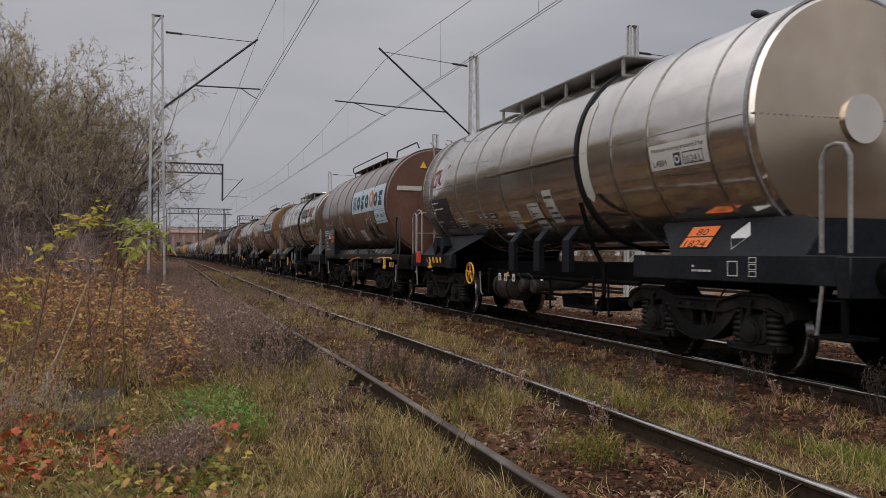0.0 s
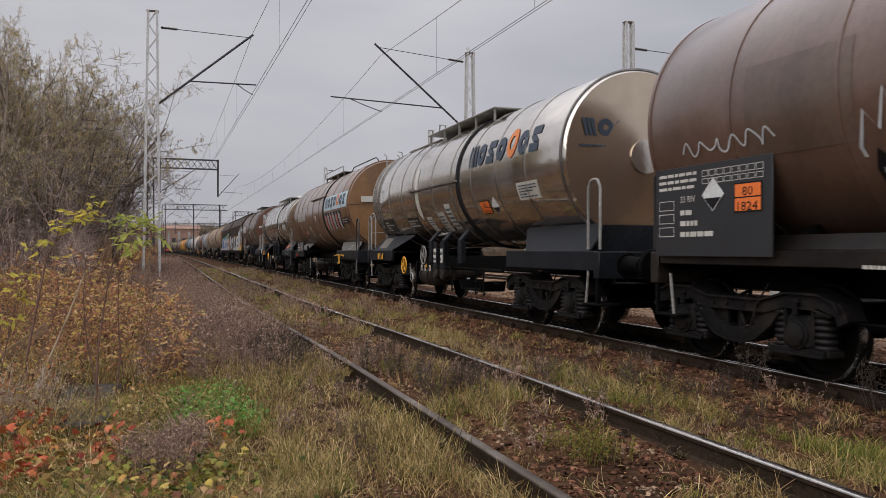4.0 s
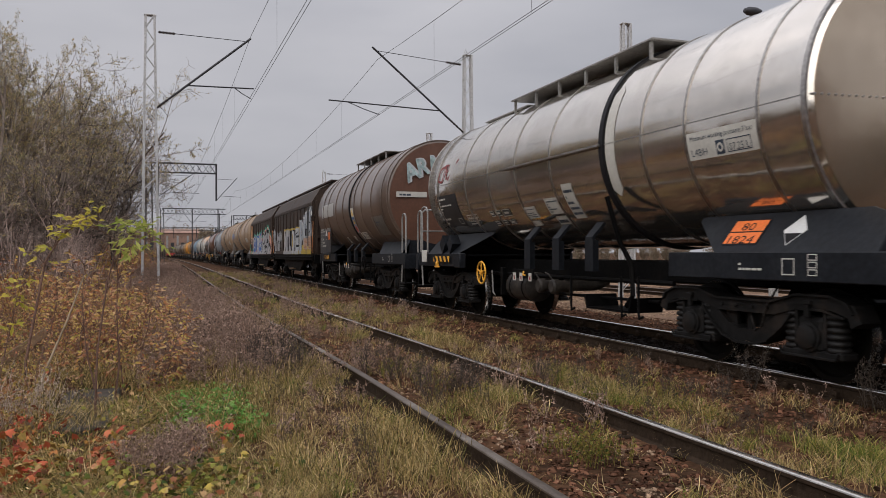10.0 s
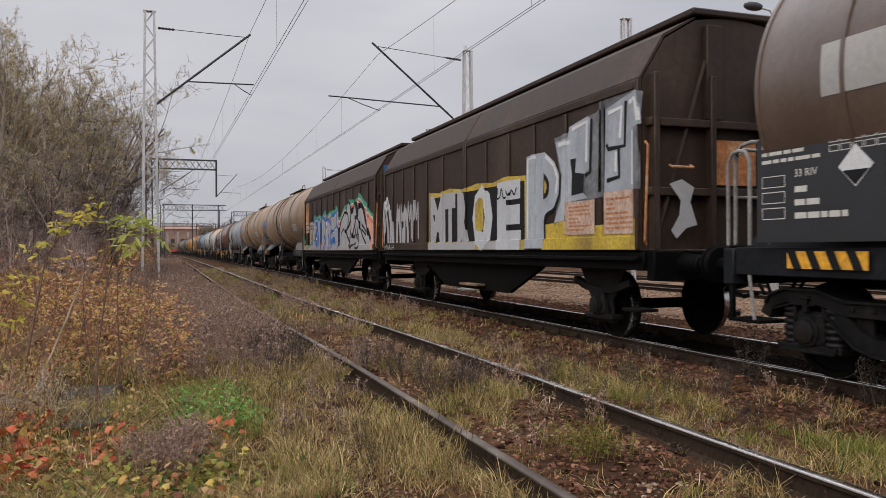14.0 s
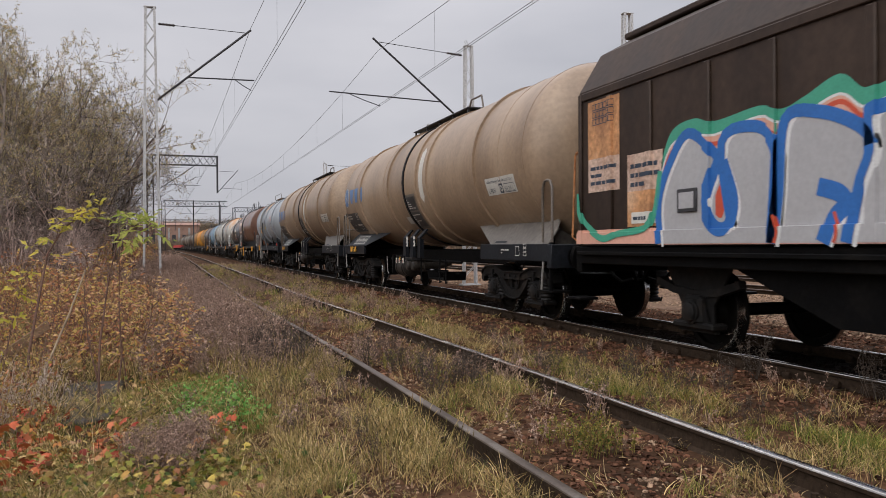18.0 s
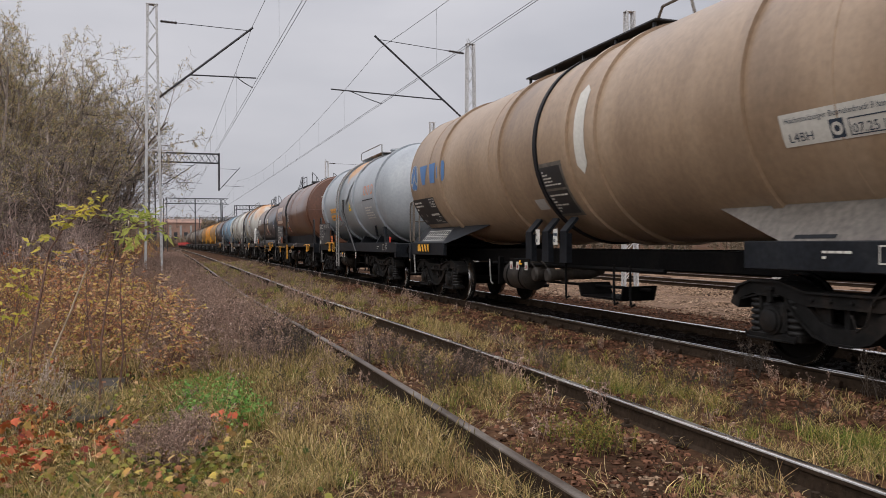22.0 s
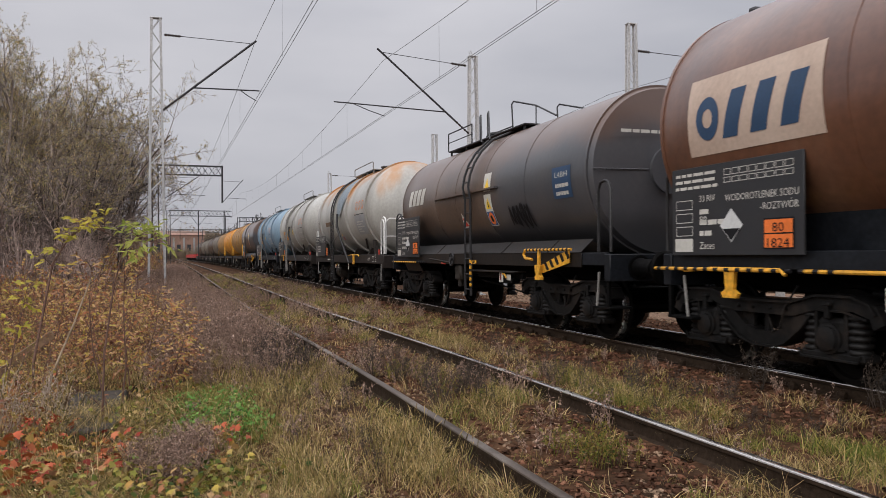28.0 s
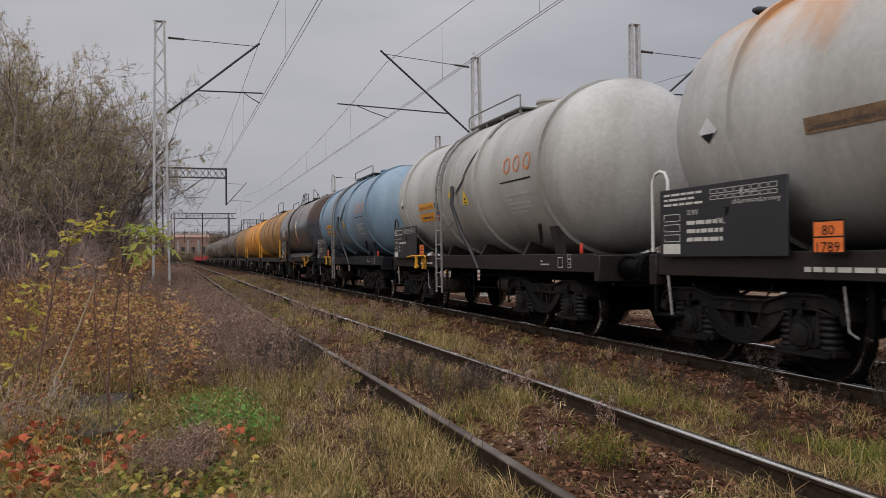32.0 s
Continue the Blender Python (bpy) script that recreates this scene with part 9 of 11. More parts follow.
    rivet_line(t, tank[0] + 0.01, zc, 180, 0.36, r - 0.03, mat, 10, 0.09)
    rivet_line(t, tank[0] + 0.01, zc, 0, 0.36, r - 0.03, mat, 10, 0.09)
    fr = Front(w, tank[0] + 0.02)
    fr.put("number", bars(0.7, 0.1, 1, seed), -0.85, zc + 0.5, "off_white", 0.03)
    if dark:
        return w, t, fl
    sill_marks(w, -0.8, 1.10, seed + 6)
    for y in (-2.0, 2.2):
        notice(Wall(w, -1.31), y, 0.76, 0.16, 0.2, seed + 7, "off_white", "red", 2)
    part("brake_cylinder", Shape().lathe([(-0.9, 0.0), (-0.9, 0.2), (-0.2, 0.2), (-0.05, 0.06)], (-0.95, 0, 0.70), "y", 18), M["gear"], w)
    return w, t, fl


w12, t12, _ = lye_wagon("rust-brown tank wagon with black side ladder and lettering board", 159.95, 167.7, "rust", (-5.3, 5.35), (5.0, 3.0, 1.23, 2.2), (4.6, 2.7, -0.38, 0.46), (-1.6, 2.2), 0.57, 51)
w13, t13, fl = lye_wagon("brown and charcoal tank wagon with black roof railings", 172.12, 179.95, "two_tone", (-5.45, 4.5), (4.43, 2.52, 1.20, 2.16), (3.7, 2.45, -0.02, 0.36), (-1.5, 2.9), -0.62, 56, "dark", 1.27, 2.46, 3.76, 176.225)
fl.plate("blue_plate", -4.15, -4.75, -0.36, 0.12, "ink_navy", 0.008, "dark blue plate with white lettering")
fl.put("lettering", words("L4BH", 0.12, 0.40), -4.25, -0.04, "off_white", 0.011)
fl.put("lettering", bars(0.42, 0.24, 2, 60), -4.25, -0.33, "off_white", 0.011)
gutter(t13, 1.27, 2.46, -1.98, 1.65, 0.0, "two_tone")
fl.put("notice", polygon([(0.0, 0.0), (0.38, 0.0), (0.08, 0.32)]), 0.14, -0.68, "off_white", 0.008)
fl.put("warning_triangle", polygon([(0.05, 0.03), (0.29, 0.03), (0.09, 0.24)]), 0.14, -0.68, "red", 0.011)
scrawl(fl, -2.30, -0.80, 0.85, 0.55, 77, "spray_black", 0.05, 5)
scrawl(fl, -2.45, -0.72, 0.65, 0.42, 78, "spray_black", 0.04, 4)

w14, t14, _ = acid_wagon("streaked pale grey acid tank wagon with orange rust stains", 184.55, 192.0, "rusty_grey", "frame_brown", "cover_blue", True, 61)
w15, t15, _ = acid_wagon("streaked pale grey acid tank wagon with a clean flank", 196.8, 204.15, "grimy_grey", "frame_brown", "pale_grey", False, 66)
w16, t16, _ = acid_wagon("faded blue acid tank wagon on a black frame", 209.0, 216.5, "blue", "frame_blue", "blue", False, 71)
w17, t17, fl = lye_wagon("charcoal and brown tank wagon with a roof platform", 221.2, 228.6, "two_tone", (-5.3, 5.2), (4.7, 2.8, 1.20, 2.16), (3.9, 2.5, -0.33, 0.05), (-1.7, 2.2), 0.4, 73, "dark")
for a, mat, words_for in ((233.4, "ochre_tank", "ochre"), (245.6, "orange_tank", "orange-yellow"), (257.8, "ochre_tank", "ochre"), (270.0, "grey_brown", "grey-brown"), (282.2, "brown_c", "dull brown"), (294.4, "grey_brown", "grey-brown"), (306.6, "grey_brown", "grey-brown"), (318.8, "brown_c", "dull brown"), (331.0, "grey_brown", "grey-brown")):
    w, t = tank_wagon("grimy %s tank wagon near the end of the train" % words_for, a, a + 7.4, (-5.3, 5.3), 1.45, 2.74, (0.5, False), mat, "frame_brown", kind="full", bands=(-3.6, -1.2, 1.2, 3.6), band_w=0.08, band_h=0.04, rails="yellow" if "tank" in mat else "rail_dark")
    roof_walk(w, -1.2, 1.4, 4.28, "rail_dark", 0.5, True)


def flat_wagon(u):
    wagon = begin("flat_wagon", u, "bright red empty flat wagon with stanchions", "flat wagon", "flat wagons at the end of the train")
    part("deck", Shape().box(-1.35, 1.35, -6.4, 6.4, 1.12, 1.24, 0.02), M["red_flat"], wagon)
    for x in (-1.38, 1.30):
        part("side_sill", Shape().box(x, x + 0.08, -6.4, 6.4, 0.85, 1.11, 0.01), M["red_flat"], wagon)
    for y in (-6.4, 6.26):
        part("headstock", Shape().box(-1.29, 1.29, y, y + 0.14, 0.85, 1.11, 0.01), M["red_flat"], wagon)
        part("end_stop", Shape().box(-1.2, 1.2, y + 0.02, y + 0.1, 1.245, 1.7, 0.02), M["red_flat"], wagon)
    for k in range(6):
        for x in (-1.42, 1.36):
            part("stanchion", Shape().box(x, x + 0.06, -5.6 + 2.2 * k, -5.5 + 2.2 * k, 1.0, 1.55, 0.01), M["red_flat"], wagon)
    add_bogie(wagon, -4.4)
    add_bogie(wagon, 4.4)
    add_ends(wagon, -6.4, 6.4)
    return wagon


for k in range(4):
    flat_wagon(349.0 + 14.1 * k)


# ---- plants and stones ----
def foliage(name, colours, rough=0.75, through=0.25, spec=0.2):
    """Leaf or straw material; each separate leaf takes its colour from the list."""
    m = bpy.data.materials.new(name)
    m.use_nodes = True
    n, l = m.node_tree.nodes, m.node_tree.links
    bsdf = n["Principled BSDF"]
    info = n.new("ShaderNodeNewGeometry")
    rp = n.new("ShaderNodeValToRGB")
    rp.color_ramp.interpolation = "LINEAR"
    e = rp.color_ramp.elements
    e[0].position, e[0].color = 0.0, (*colours[0], 1)
    e[1].position, e[1].color = 1.0, (*colours[-1], 1)
    for i, c in enumerate(colours[1:-1], 1):
        e.new(i / (len(colours) - 1)).color = (*c, 1)
    tc = n.new("ShaderNodeTexCoord")
    spots = n.new("ShaderNodeTexNoise")
    spots.inputs["Scale"].default_value = 35.0
    gr = n.new("ShaderNodeMapRange")
    gr.inputs["To Min"].default_value, gr.inputs["To Max"].default_value = 0.65, 1.35
    mul = n.new("ShaderNodeMix")
    mul.data_type, mul.blend_type = "RGBA", "MULTIPLY"
    mul.inputs[0].default_value = 1.0
    l.new(info.outputs["Random Per Island"], rp.inputs[0])
    l.new(tc.outputs["Object"], spots.inputs[0])
    l.new(spots.outputs["Fac"], gr.inputs[0])
    l.new(rp.outputs[0], mul.inputs[6])
    l.new(gr.outputs[0], mul.inputs[7])
    l.new(mul.outputs[2], bsdf.inputs["Base Color"])
    bsdf.inputs["Roughness"].default_value = rough
    bsdf.inputs["Specular IOR Level"].default_value = spec
    if through:
        tr = n.new("ShaderNodeBsdfTranslucent")
        mix = n.new("ShaderNodeMixShader")
        mix.inputs[0].default_value = through
        l.new(mul.outputs[2], tr.inputs[0])
        l.new(bsdf.outputs[0], mix.inputs[1])
        l.new(tr.outputs[0], mix.inputs[2])
        l.new(mix.outputs[0], n["Material Output"].inputs[0])
    return m


STRAW, OLIVE, GREEN, BROWN = (0.64, 0.47, 0.20), (0.24, 0.21, 0.05), (0.13, 0.19, 0.03), (0.15, 0.085, 0.04)
F_MAT = {
    "dry": foliage("dry_straw_grass", [(0.20, 0.12, 0.06), (0.44, 0.29, 0.14), STRAW, (0.86, 0.68, 0.38), (0.24, 0.19, 0.06), OLIVE, (0.56, 0.41, 0.18), (0.11, 0.085, 0.035), (0.03, 0.024, 0.014), (0.20, 0.20, 0.05), (0.52, 0.35, 0.18)]),
    "green": foliage("green_grass", [(0.03, 0.05, 0.012), GREEN, OLIVE, (0.20, 0.26, 0.05), (0.06, 0.085, 0.02), STRAW, (0.36, 0.33, 0.08), (0.11, 0.16, 0.03)]),
    "weed": foliage("withered_weeds", [(0.06, 0.042, 0.036), (0.30, 0.195, 0.15), (0.58, 0.41, 0.32), (0.15, 0.105, 0.085), (0.43, 0.295, 0.225), (0.10, 0.068, 0.058)], through=0.1),
    "dead": foliage("dead_dark_stalks", [(0.035, 0.028, 0.022), (0.07, 0.055, 0.045), (0.13, 0.10, 0.08)], through=0.05),
    "bramble": foliage("rusty_bramble_leaves", [(0.10, 0.042, 0.028), (0.54, 0.26, 0.13), (0.30, 0.12, 0.06), (0.66, 0.43, 0.22), (0.46, 0.38, 0.09), (0.22, 0.09, 0.06), (0.58, 0.36, 0.22), (0.56, 0.43, 0.10), (0.48, 0.17, 0.09)], through=0.35),
    "yellow": foliage("yellowing_leaves", [(0.34, 0.33, 0.06), (0.60, 0.50, 0.08), (0.74, 0.62, 0.14), (0.44, 0.42, 0.08), (0.56, 0.38, 0.10)], through=0.45),
    "lime": foliage("lime_green_leaves", [(0.20, 0.25, 0.05), (0.38, 0.42, 0.09), (0.54, 0.54, 0.17), (0.28, 0.32, 0.06)], through=0.45),
    "red": foliage("red_creeper_leaves", [(0.16, 0.025, 0.016), (0.42, 0.06, 0.03), (0.56, 0.19, 0.09), (0.24, 0.04, 0.022), (0.46, 0.11, 0.05), (0.36, 0.24, 0.05), (0.14, 0.07, 0.03)], through=0.12),
    "ivy": foliage("green_creeper_leaves", [(0.04, 0.07, 0.018), (0.12, 0.15, 0.03), (0.26, 0.25, 0.05), (0.22, 0.12, 0.045), (0.34, 0.30, 0.07), (0.14, 0.085, 0.05)], through=0.25),
    "bright": foliage("bright_green_leaves", [(0.09, 0.21, 0.04), (0.17, 0.36, 0.08), (0.27, 0.44, 0.12), (0.16, 0.30, 0.09)], through=0.4),
    "crown": foliage("thin_autumn_leaves", [(0.16, 0.145, 0.07), (0.48, 0.39, 0.19), (0.64, 0.46, 0.23), (0.30, 0.285, 0.14), (0.40, 0.38, 0.19), (0.60, 0.38, 0.19)], through=0.35),
    "litter": foliage("fallen_leaves", [(0.10, 0.06, 0.035), (0.22, 0.12, 0.05), (0.30, 0.20, 0.09), (0.13, 0.10, 0.05)], through=0.05),
}
M["bark"] = surface("grey_brown_bark", (0.25, 0.205, 0.175), (0.06, 0.048, 0.042), (0.52, 0.44, 0.38), rough=0.9, grain=20, stain=1.2, stain_amount=0.9, bump=0.01, spec=0.1, island=0.75)
M["thicket"] = surface("pale_thicket_stems", (0.40, 0.30, 0.26), (0.14, 0.10, 0.085), (0.62, 0.50, 0.44), rough=0.9, grain=20, stain=1.0, stain_amount=0.9, bump=0.0, spec=0.1, island=0.7)
M["stem"] = surface("reddish_stem", (0.17, 0.095, 0.07), (0.07, 0.036, 0.03), (0.34, 0.22, 0.17), rough=0.8, grain=30, stain=5, bump=0.0)


def bulk(name, verts, faces, mat, smooth=False):
    """A mesh from arrays: verts (n, 3); faces a list of (m, k) index arrays."""
    me = bpy.data.meshes.new(name)
    loops = np.concatenate([f.ravel() for f in faces]).astype(np.int32)
    sizes = np.concatenate([np.full(len(f), f.shape[1], np.int32) for f in faces])
    me.vertices.add(len(verts))
    me.vertices.foreach_set("co", verts.astype(np.float32).ravel())
    me.loops.add(len(loops))
    me.loops.foreach_set("vertex_index", loops)
    me.polygons.add(len(sizes))
    me.polygons.foreach_set("loop_start", np.concatenate([[0], np.cumsum(sizes)[:-1]]).astype(np.int32))
    if smooth:
        me.polygons.foreach_set("use_smooth", np.ones(len(sizes), bool))
    me.update(calc_edges=True)
    me.validate()
    me.materials.append(mat)
    return me


def scatter(templates, places):
    """Copies template shapes to places (x, y, z, turn, tilt, tilt_way, size). Returns verts and faces."""
    rng = np.random.default_rng(7)
    arrays = []
    for t in templates:
        by = {}
        for f in t.f:
            by.setdefault(len(f), []).append(f)
        arrays.append((np.array(t.v, float), {k: np.array(v) for k, v in by.items()}))
    pick = rng.integers(0, len(templates), len(places))
    vs, fs, k = [], {}, 0
    for i, (tv, tf) in enumerate(arrays):
        p = places[pick == i]
        if not len(p):
            continue
        x, y, z, turn, tilt, way, size = p.T
        c, s = np.cos(turn), np.sin(turn)
        v = tv[None] * size[:, None, None]
        vx = v[..., 0] * c[:, None] - v[..., 1] * s[:, None]
        vy = v[..., 0] * s[:, None] + v[..., 1] * c[:, None]
        vz = v[..., 2]
        lean = np.tan(tilt)[:, None] * vz
        out = np.stack([vx + lean * np.cos(way)[:, None] + x[:, None], vy + lean * np.sin(way)[:, None] + y[:, None], vz + z[:, None]], -1)
        n = tv.shape[0]
        base = k + np.arange(len(p)) * n
        for q, f in tf.items():
            fs.setdefault(q, []).append((f[None] + base[:, None, None]).reshape(-1, q))
        vs.append(out.reshape(-1, 3))
        k += n * len(p)
    return np.concatenate(vs), [np.concatenate(v) for v in fs.values()]


def spread(n, x0, x1, y0, y1, size, tilt=0.25, keep=None, seed=1, sink=0.01, near=1.0):
    """Random places on the ground; near > 1 crowds them towards small y."""
    rng = np.random.default_rng(seed)
    out = []
    xs = rng.uniform(x0, x1, n)
    ys = y0 + (y1 - y0) * rng.uniform(0, 1, n) ** near
    rest = rng.uniform(0, 1, (n, 5))
    for x, y, r in zip(xs, ys, rest):
        if keep and r[4] > keep(x, y):
            continue
        xb = x + bend(y)
        out.append((xb, y, ground_z(xb, y) - sink, r[0] * 6.283, r[1] * tilt, r[2] * 6.283, size[0] + (size[1] - size[0]) * r[3] ** 1.5))
    return np.array(out)


def blade(s, rng, h, w, lean, spreadr=0.05):
    a, b = rng.uniform(0, 6.283), rng.uniform(0, 6.283)
    x0, y0 = rng.uniform(-spreadr, spreadr), rng.uniform(-spreadr, spreadr)
    dx, dy = math.cos(a), math.sin(a)
    px, py = math.cos(b) * w / 2, math.sin(b) * w / 2
    pts = []
    for k in (0.0, 0.45, 0.8, 1.0):
        off = lean * h * k ** 2
        pts.append((x0 + dx * off, y0 + dy * off, h * k * (1 - 0.25 * lean * k)))
    vs = []
    for i, p in enumerate(pts[:3]):
        q = (1.0, 0.9, 0.6)[i]
        vs += [(p[0] - px * q, p[1] - py * q, p[2]), (p[0] + px * q, p[1] + py * q, p[2])]
    vs.append(pts[3])
    s.add(vs, [(0, 1, 3, 2), (2, 3, 5, 4), (4, 5, 6)])


def tuft(seed, n, h, w, lean, r):
    rng = random.Random(seed)
    s = Shape()
    for _ in range(n):
        blade(s, rng, h * rng.uniform(0.45, 1.0), w * rng.uniform(0.6, 1.2), lean * rng.uniform(0.2, 1.3), r)
    return s


def leaf(s, p, d, up, length, width):
    """A pointed leaf of two folded halves."""
    d, up = Vector(d).normalized(), Vector(up)
    side = d.cross(up)
    side = side.normalized() if side.length > 1e-4 else d.orthogonal().normalized()
    p = Vector(p)
    a, t = p + d * length * 0.45, p + d * length
    lift = side.cross(d) * width * 0.22
    s.add([p, a + side * width / 2 + lift, t, a - side * width / 2 + lift, a], [(0, 1, 4), (1, 2, 4), (0, 4, 3), (4, 2, 3)])


def rough_dir(rng, up=0.0):
    v = Vector((rng.gauss(0, 1), rng.gauss(0, 1), rng.gauss(0, 1) + up))
    return v.normalized()


def weed(seed, h, stems, twigs, leaf_l, leaf_w, r=0.003):
    """Dry herb: upright stems with side twigs and small curled leaves."""
    rng = random.Random(seed)
    st, lf = Shape(), Shape()
    for _ in range(stems):
        a = rng.uniform(0, 6.283)
        lean = rng.uniform(0.05, 0.45)
        hh = h * rng.uniform(0.55, 1.0)
        base = Vector((rng.uniform(-0.08, 0.08), rng.uniform(-0.08, 0.08), 0))
        top = base + Vector((math.cos(a) * lean * hh, math.sin(a) * lean * hh, hh))
        mid = (base + top) / 2 + Vector((rng.uniform(-0.04, 0.04), rng.uniform(-0.04, 0.04), 0))
        st.tube([base, mid, top], [r, r * 0.8, r * 0.4], 3, cap=False)
        for i in range(twigs):
            k = rng.uniform(0.25, 1.0)
            p = base + (top - base) * k
            d = rough_dir(rng, 0.7)
            e = p + d * hh * rng.uniform(0.08, 0.25)
            st.tube([p, e], [r * 0.55, r * 0.3], 3, cap=False)
            for q in (0.4, 0.7, 1.0):
                if leaf_l and rng.random() < 0.8:
                    leaf(lf, p + (e - p) * q, rough_dir(rng, -0.1), rough_dir(rng, 1.0), leaf_l * rng.uniform(0.6, 1.2), leaf_w)
    return st, lf


def stuff(name, templates, places, mat, label, category):
    v, f = scatter(templates, places)
    return tagged(new(name, bulk(name, v, f, mat)), label, category, kind="stuff")


def clump_noise(x, y, s=0.6, seed=2.0, lo=0.0, hi=0.35):
    return min(max((rand_noise(x, y, s, seed) - lo) / (hi - lo), 0.0), 1.0)


def off_rails(x, y):
    for c in (TRACK_A + siding(y), TRACK_B):
        if abs(abs(x - c) - 0.735) < 0.09:
            return False
    return True


DRY_TUFTS = [tuft(k, 34, 0.27, 0.0052, 1.0, 0.10) for k in range(6)]
GREEN_TUFTS = [tuft(20 + k, 34, 0.21, 0.0058, 0.9, 0.10) for k in range(6)]


def seeding(seed, n, h):
    """Upright straw stems with slim seed heads."""
    rng = random.Random(seed)
    s = Shape()
    for _ in range(n):
        a, lean, hh = rng.uniform(0, 6.283), rng.uniform(0.02, 0.3), h * rng.uniform(0.55, 1.0)
        b = Vector((rng.uniform(-0.1, 0.1), rng.uniform(-0.1, 0.1), 0))
        t = b + Vector((math.cos(a) * lean * hh, math.sin(a) * lean * hh, hh))
        s.tube([b, (b + t) / 2 + Vector((0, 0, 0.02)), t], [0.0018, 0.0015, 0.001], 3, cap=False)
        e = t + (t - b).normalized() * rng.uniform(0.03, 0.07) + rough_dir(rng) * 0.02
        s.tube([t, (t + e) / 2, e], [0.001, 0.003, 0.001], 3, cap=False)
    return s


SEEDING = [seeding(300 + k, 9, 0.25) for k in range(5)]
SHORT_TUFTS = [tuft(40 + k, 18, 0.14, 0.006, 1.2, 0.09) for k in range(4)]


def verge(x, y):
    if not off_rails(x, y):
        return 0.0
    path = 0.04 + 0.96 * clump_noise(x, y, 0.9, 2.0, -0.12, 0.18)
    if 0.05 < x < 0.75 and 5.7 < y < 7.7:
        return 0.12
    if abs(x - 1.10) < 0.26 and 4.2 < y < 7.5:
        path *= 0.25
    if x > 1.9:
        path *= clump_noise(x, y, 1.1, 9.0, 0.0, 0.25) * (0.36 if x < 3.3 else 0.5 if x < 4.8 else 0.2)
    return path


def green_here(x, y):
    return verge(x, y) * clump_noise(x, y, 0.9, 5.0, 0.0, 0.2)


def beside_far_rail(x, y):
    """A ribbon of grass follows the outer side of the polished near-track rail."""
    return (0.05 + 0.95 * clump_noise(x, y, 1.3, 31.0, -0.1, 0.2)) if 3.47 < x - siding(y) < 4.7 else 0.0


def between(x, y):
    """Patchy growth between the two tracks further along the line."""
    return off_rails(x, y) * (0.1 + 0.9 * clump_noise(x, y, 0.7, 27.0, -0.15, 0.2))


def hugging(x, y):
    """Tufts crowd against the verge side of the dull near rail."""
    d = TRACK_A + siding(y) - 0.735 - x
    return (0.25 + 0.75 * clump_noise(x, y, 1.2, 37.0, -0.15, 0.15)) if 0.09 < d < 0.24 else 0.0


stuff("dry_grass", DRY_TUFTS, np.concatenate([spread(6400, -1.2, 5.4, 3.0, 11.0, (0.35, 0.95), 0.4, verge, 3, near=1.2), spread(5200, -3.0, 5.2, 11.0, 40.0, (0.5, 1.3), 0.4, verge, 4, near=1.3), spread(900, -3.0, 5.4, -4.0, 3.0, (0.35, 0.95), 0.4, verge, 14), spread(150, -1.2, 0.4, 4.3, 5.9, (0.5, 0.9), 0.6, None, 74), spread(380, 3.4, 4.7, 3.6, 13.0, (0.4, 0.85), 0.4, beside_far_rail, 9), spread(700, 1.9, 5.5, 16.0, 62.0, (0.5, 1.1), 0.4, between, 16), spread(900, -1.0, 3.0, 3.2, 16.0, (0.35, 0.7), 0.5, hugging, 19, near=1.2), spread(420, 0.1, 0.86, 4.0, 6.3, (0.35, 0.8), 0.4, lambda x, y: 0.1 + 0.9 * clump_noise(x, y, 1.6, 17.0, -0.05, 0.2), 15)]), F_MAT["dry"], "dry straw-coloured grass on the verge and between the rails", "grass")
stuff("green_grass", GREEN_TUFTS, np.concatenate([spread(6200, -1.6, 5.6, 3.0, 11.0, (0.35, 0.95), 0.3, green_here, 5, near=1.2), spread(3600, -2.5, 5.4, 11.0, 45.0, (0.6, 1.3), 0.3, green_here, 6, near=1.3), spread(330, 3.4, 4.6, 3.6, 9.0, (0.4, 0.85), 0.3, beside_far_rail, 10), spread(34, 4.3, 4.75, 3.5, 4.5, (0.8, 1.2), 0.3, None, 12), spread(1000, 1.9, 5.5, 14.0, 60.0, (0.5, 1.1), 0.3, between, 18), spread(260, 0.0, 0.65, 6.2, 8.6, (0.6, 1.1), 0.3, None, 13), spread(900, -1.0, 3.0, 3.2, 16.0, (0.35, 0.75), 0.4, hugging, 20, near=1.2)]), F_MAT["green"], "green grass tufts on the verge", "grass")
stuff("seeding_grass", SEEDING, np.concatenate([spread(420, 0.3, 1.62, 4.4, 9.5, (0.6, 1.2), 0.6, verge, 71), spread(300, 2.2, 5.2, 4.0, 13.0, (0.5, 1.0), 0.6, verge, 72), spread(260, 0.0, 1.6, 9.5, 24.0, (0.7, 1.2), 0.5, verge, 73)]), F_MAT["dry"], "upright straw stems with seed heads on the verge", "grass")
stuff("short_grass", SHORT_TUFTS, spread(6200, -1.8, 5.8, 3.0, 18.0, (0.5, 1.3), 0.4, lambda x, y: off_rails(x, y) * (0.75 if x < 1.9 else 0.22), 8, near=1.3), F_MAT["dry"], "short withered grass on bare soil", "grass")

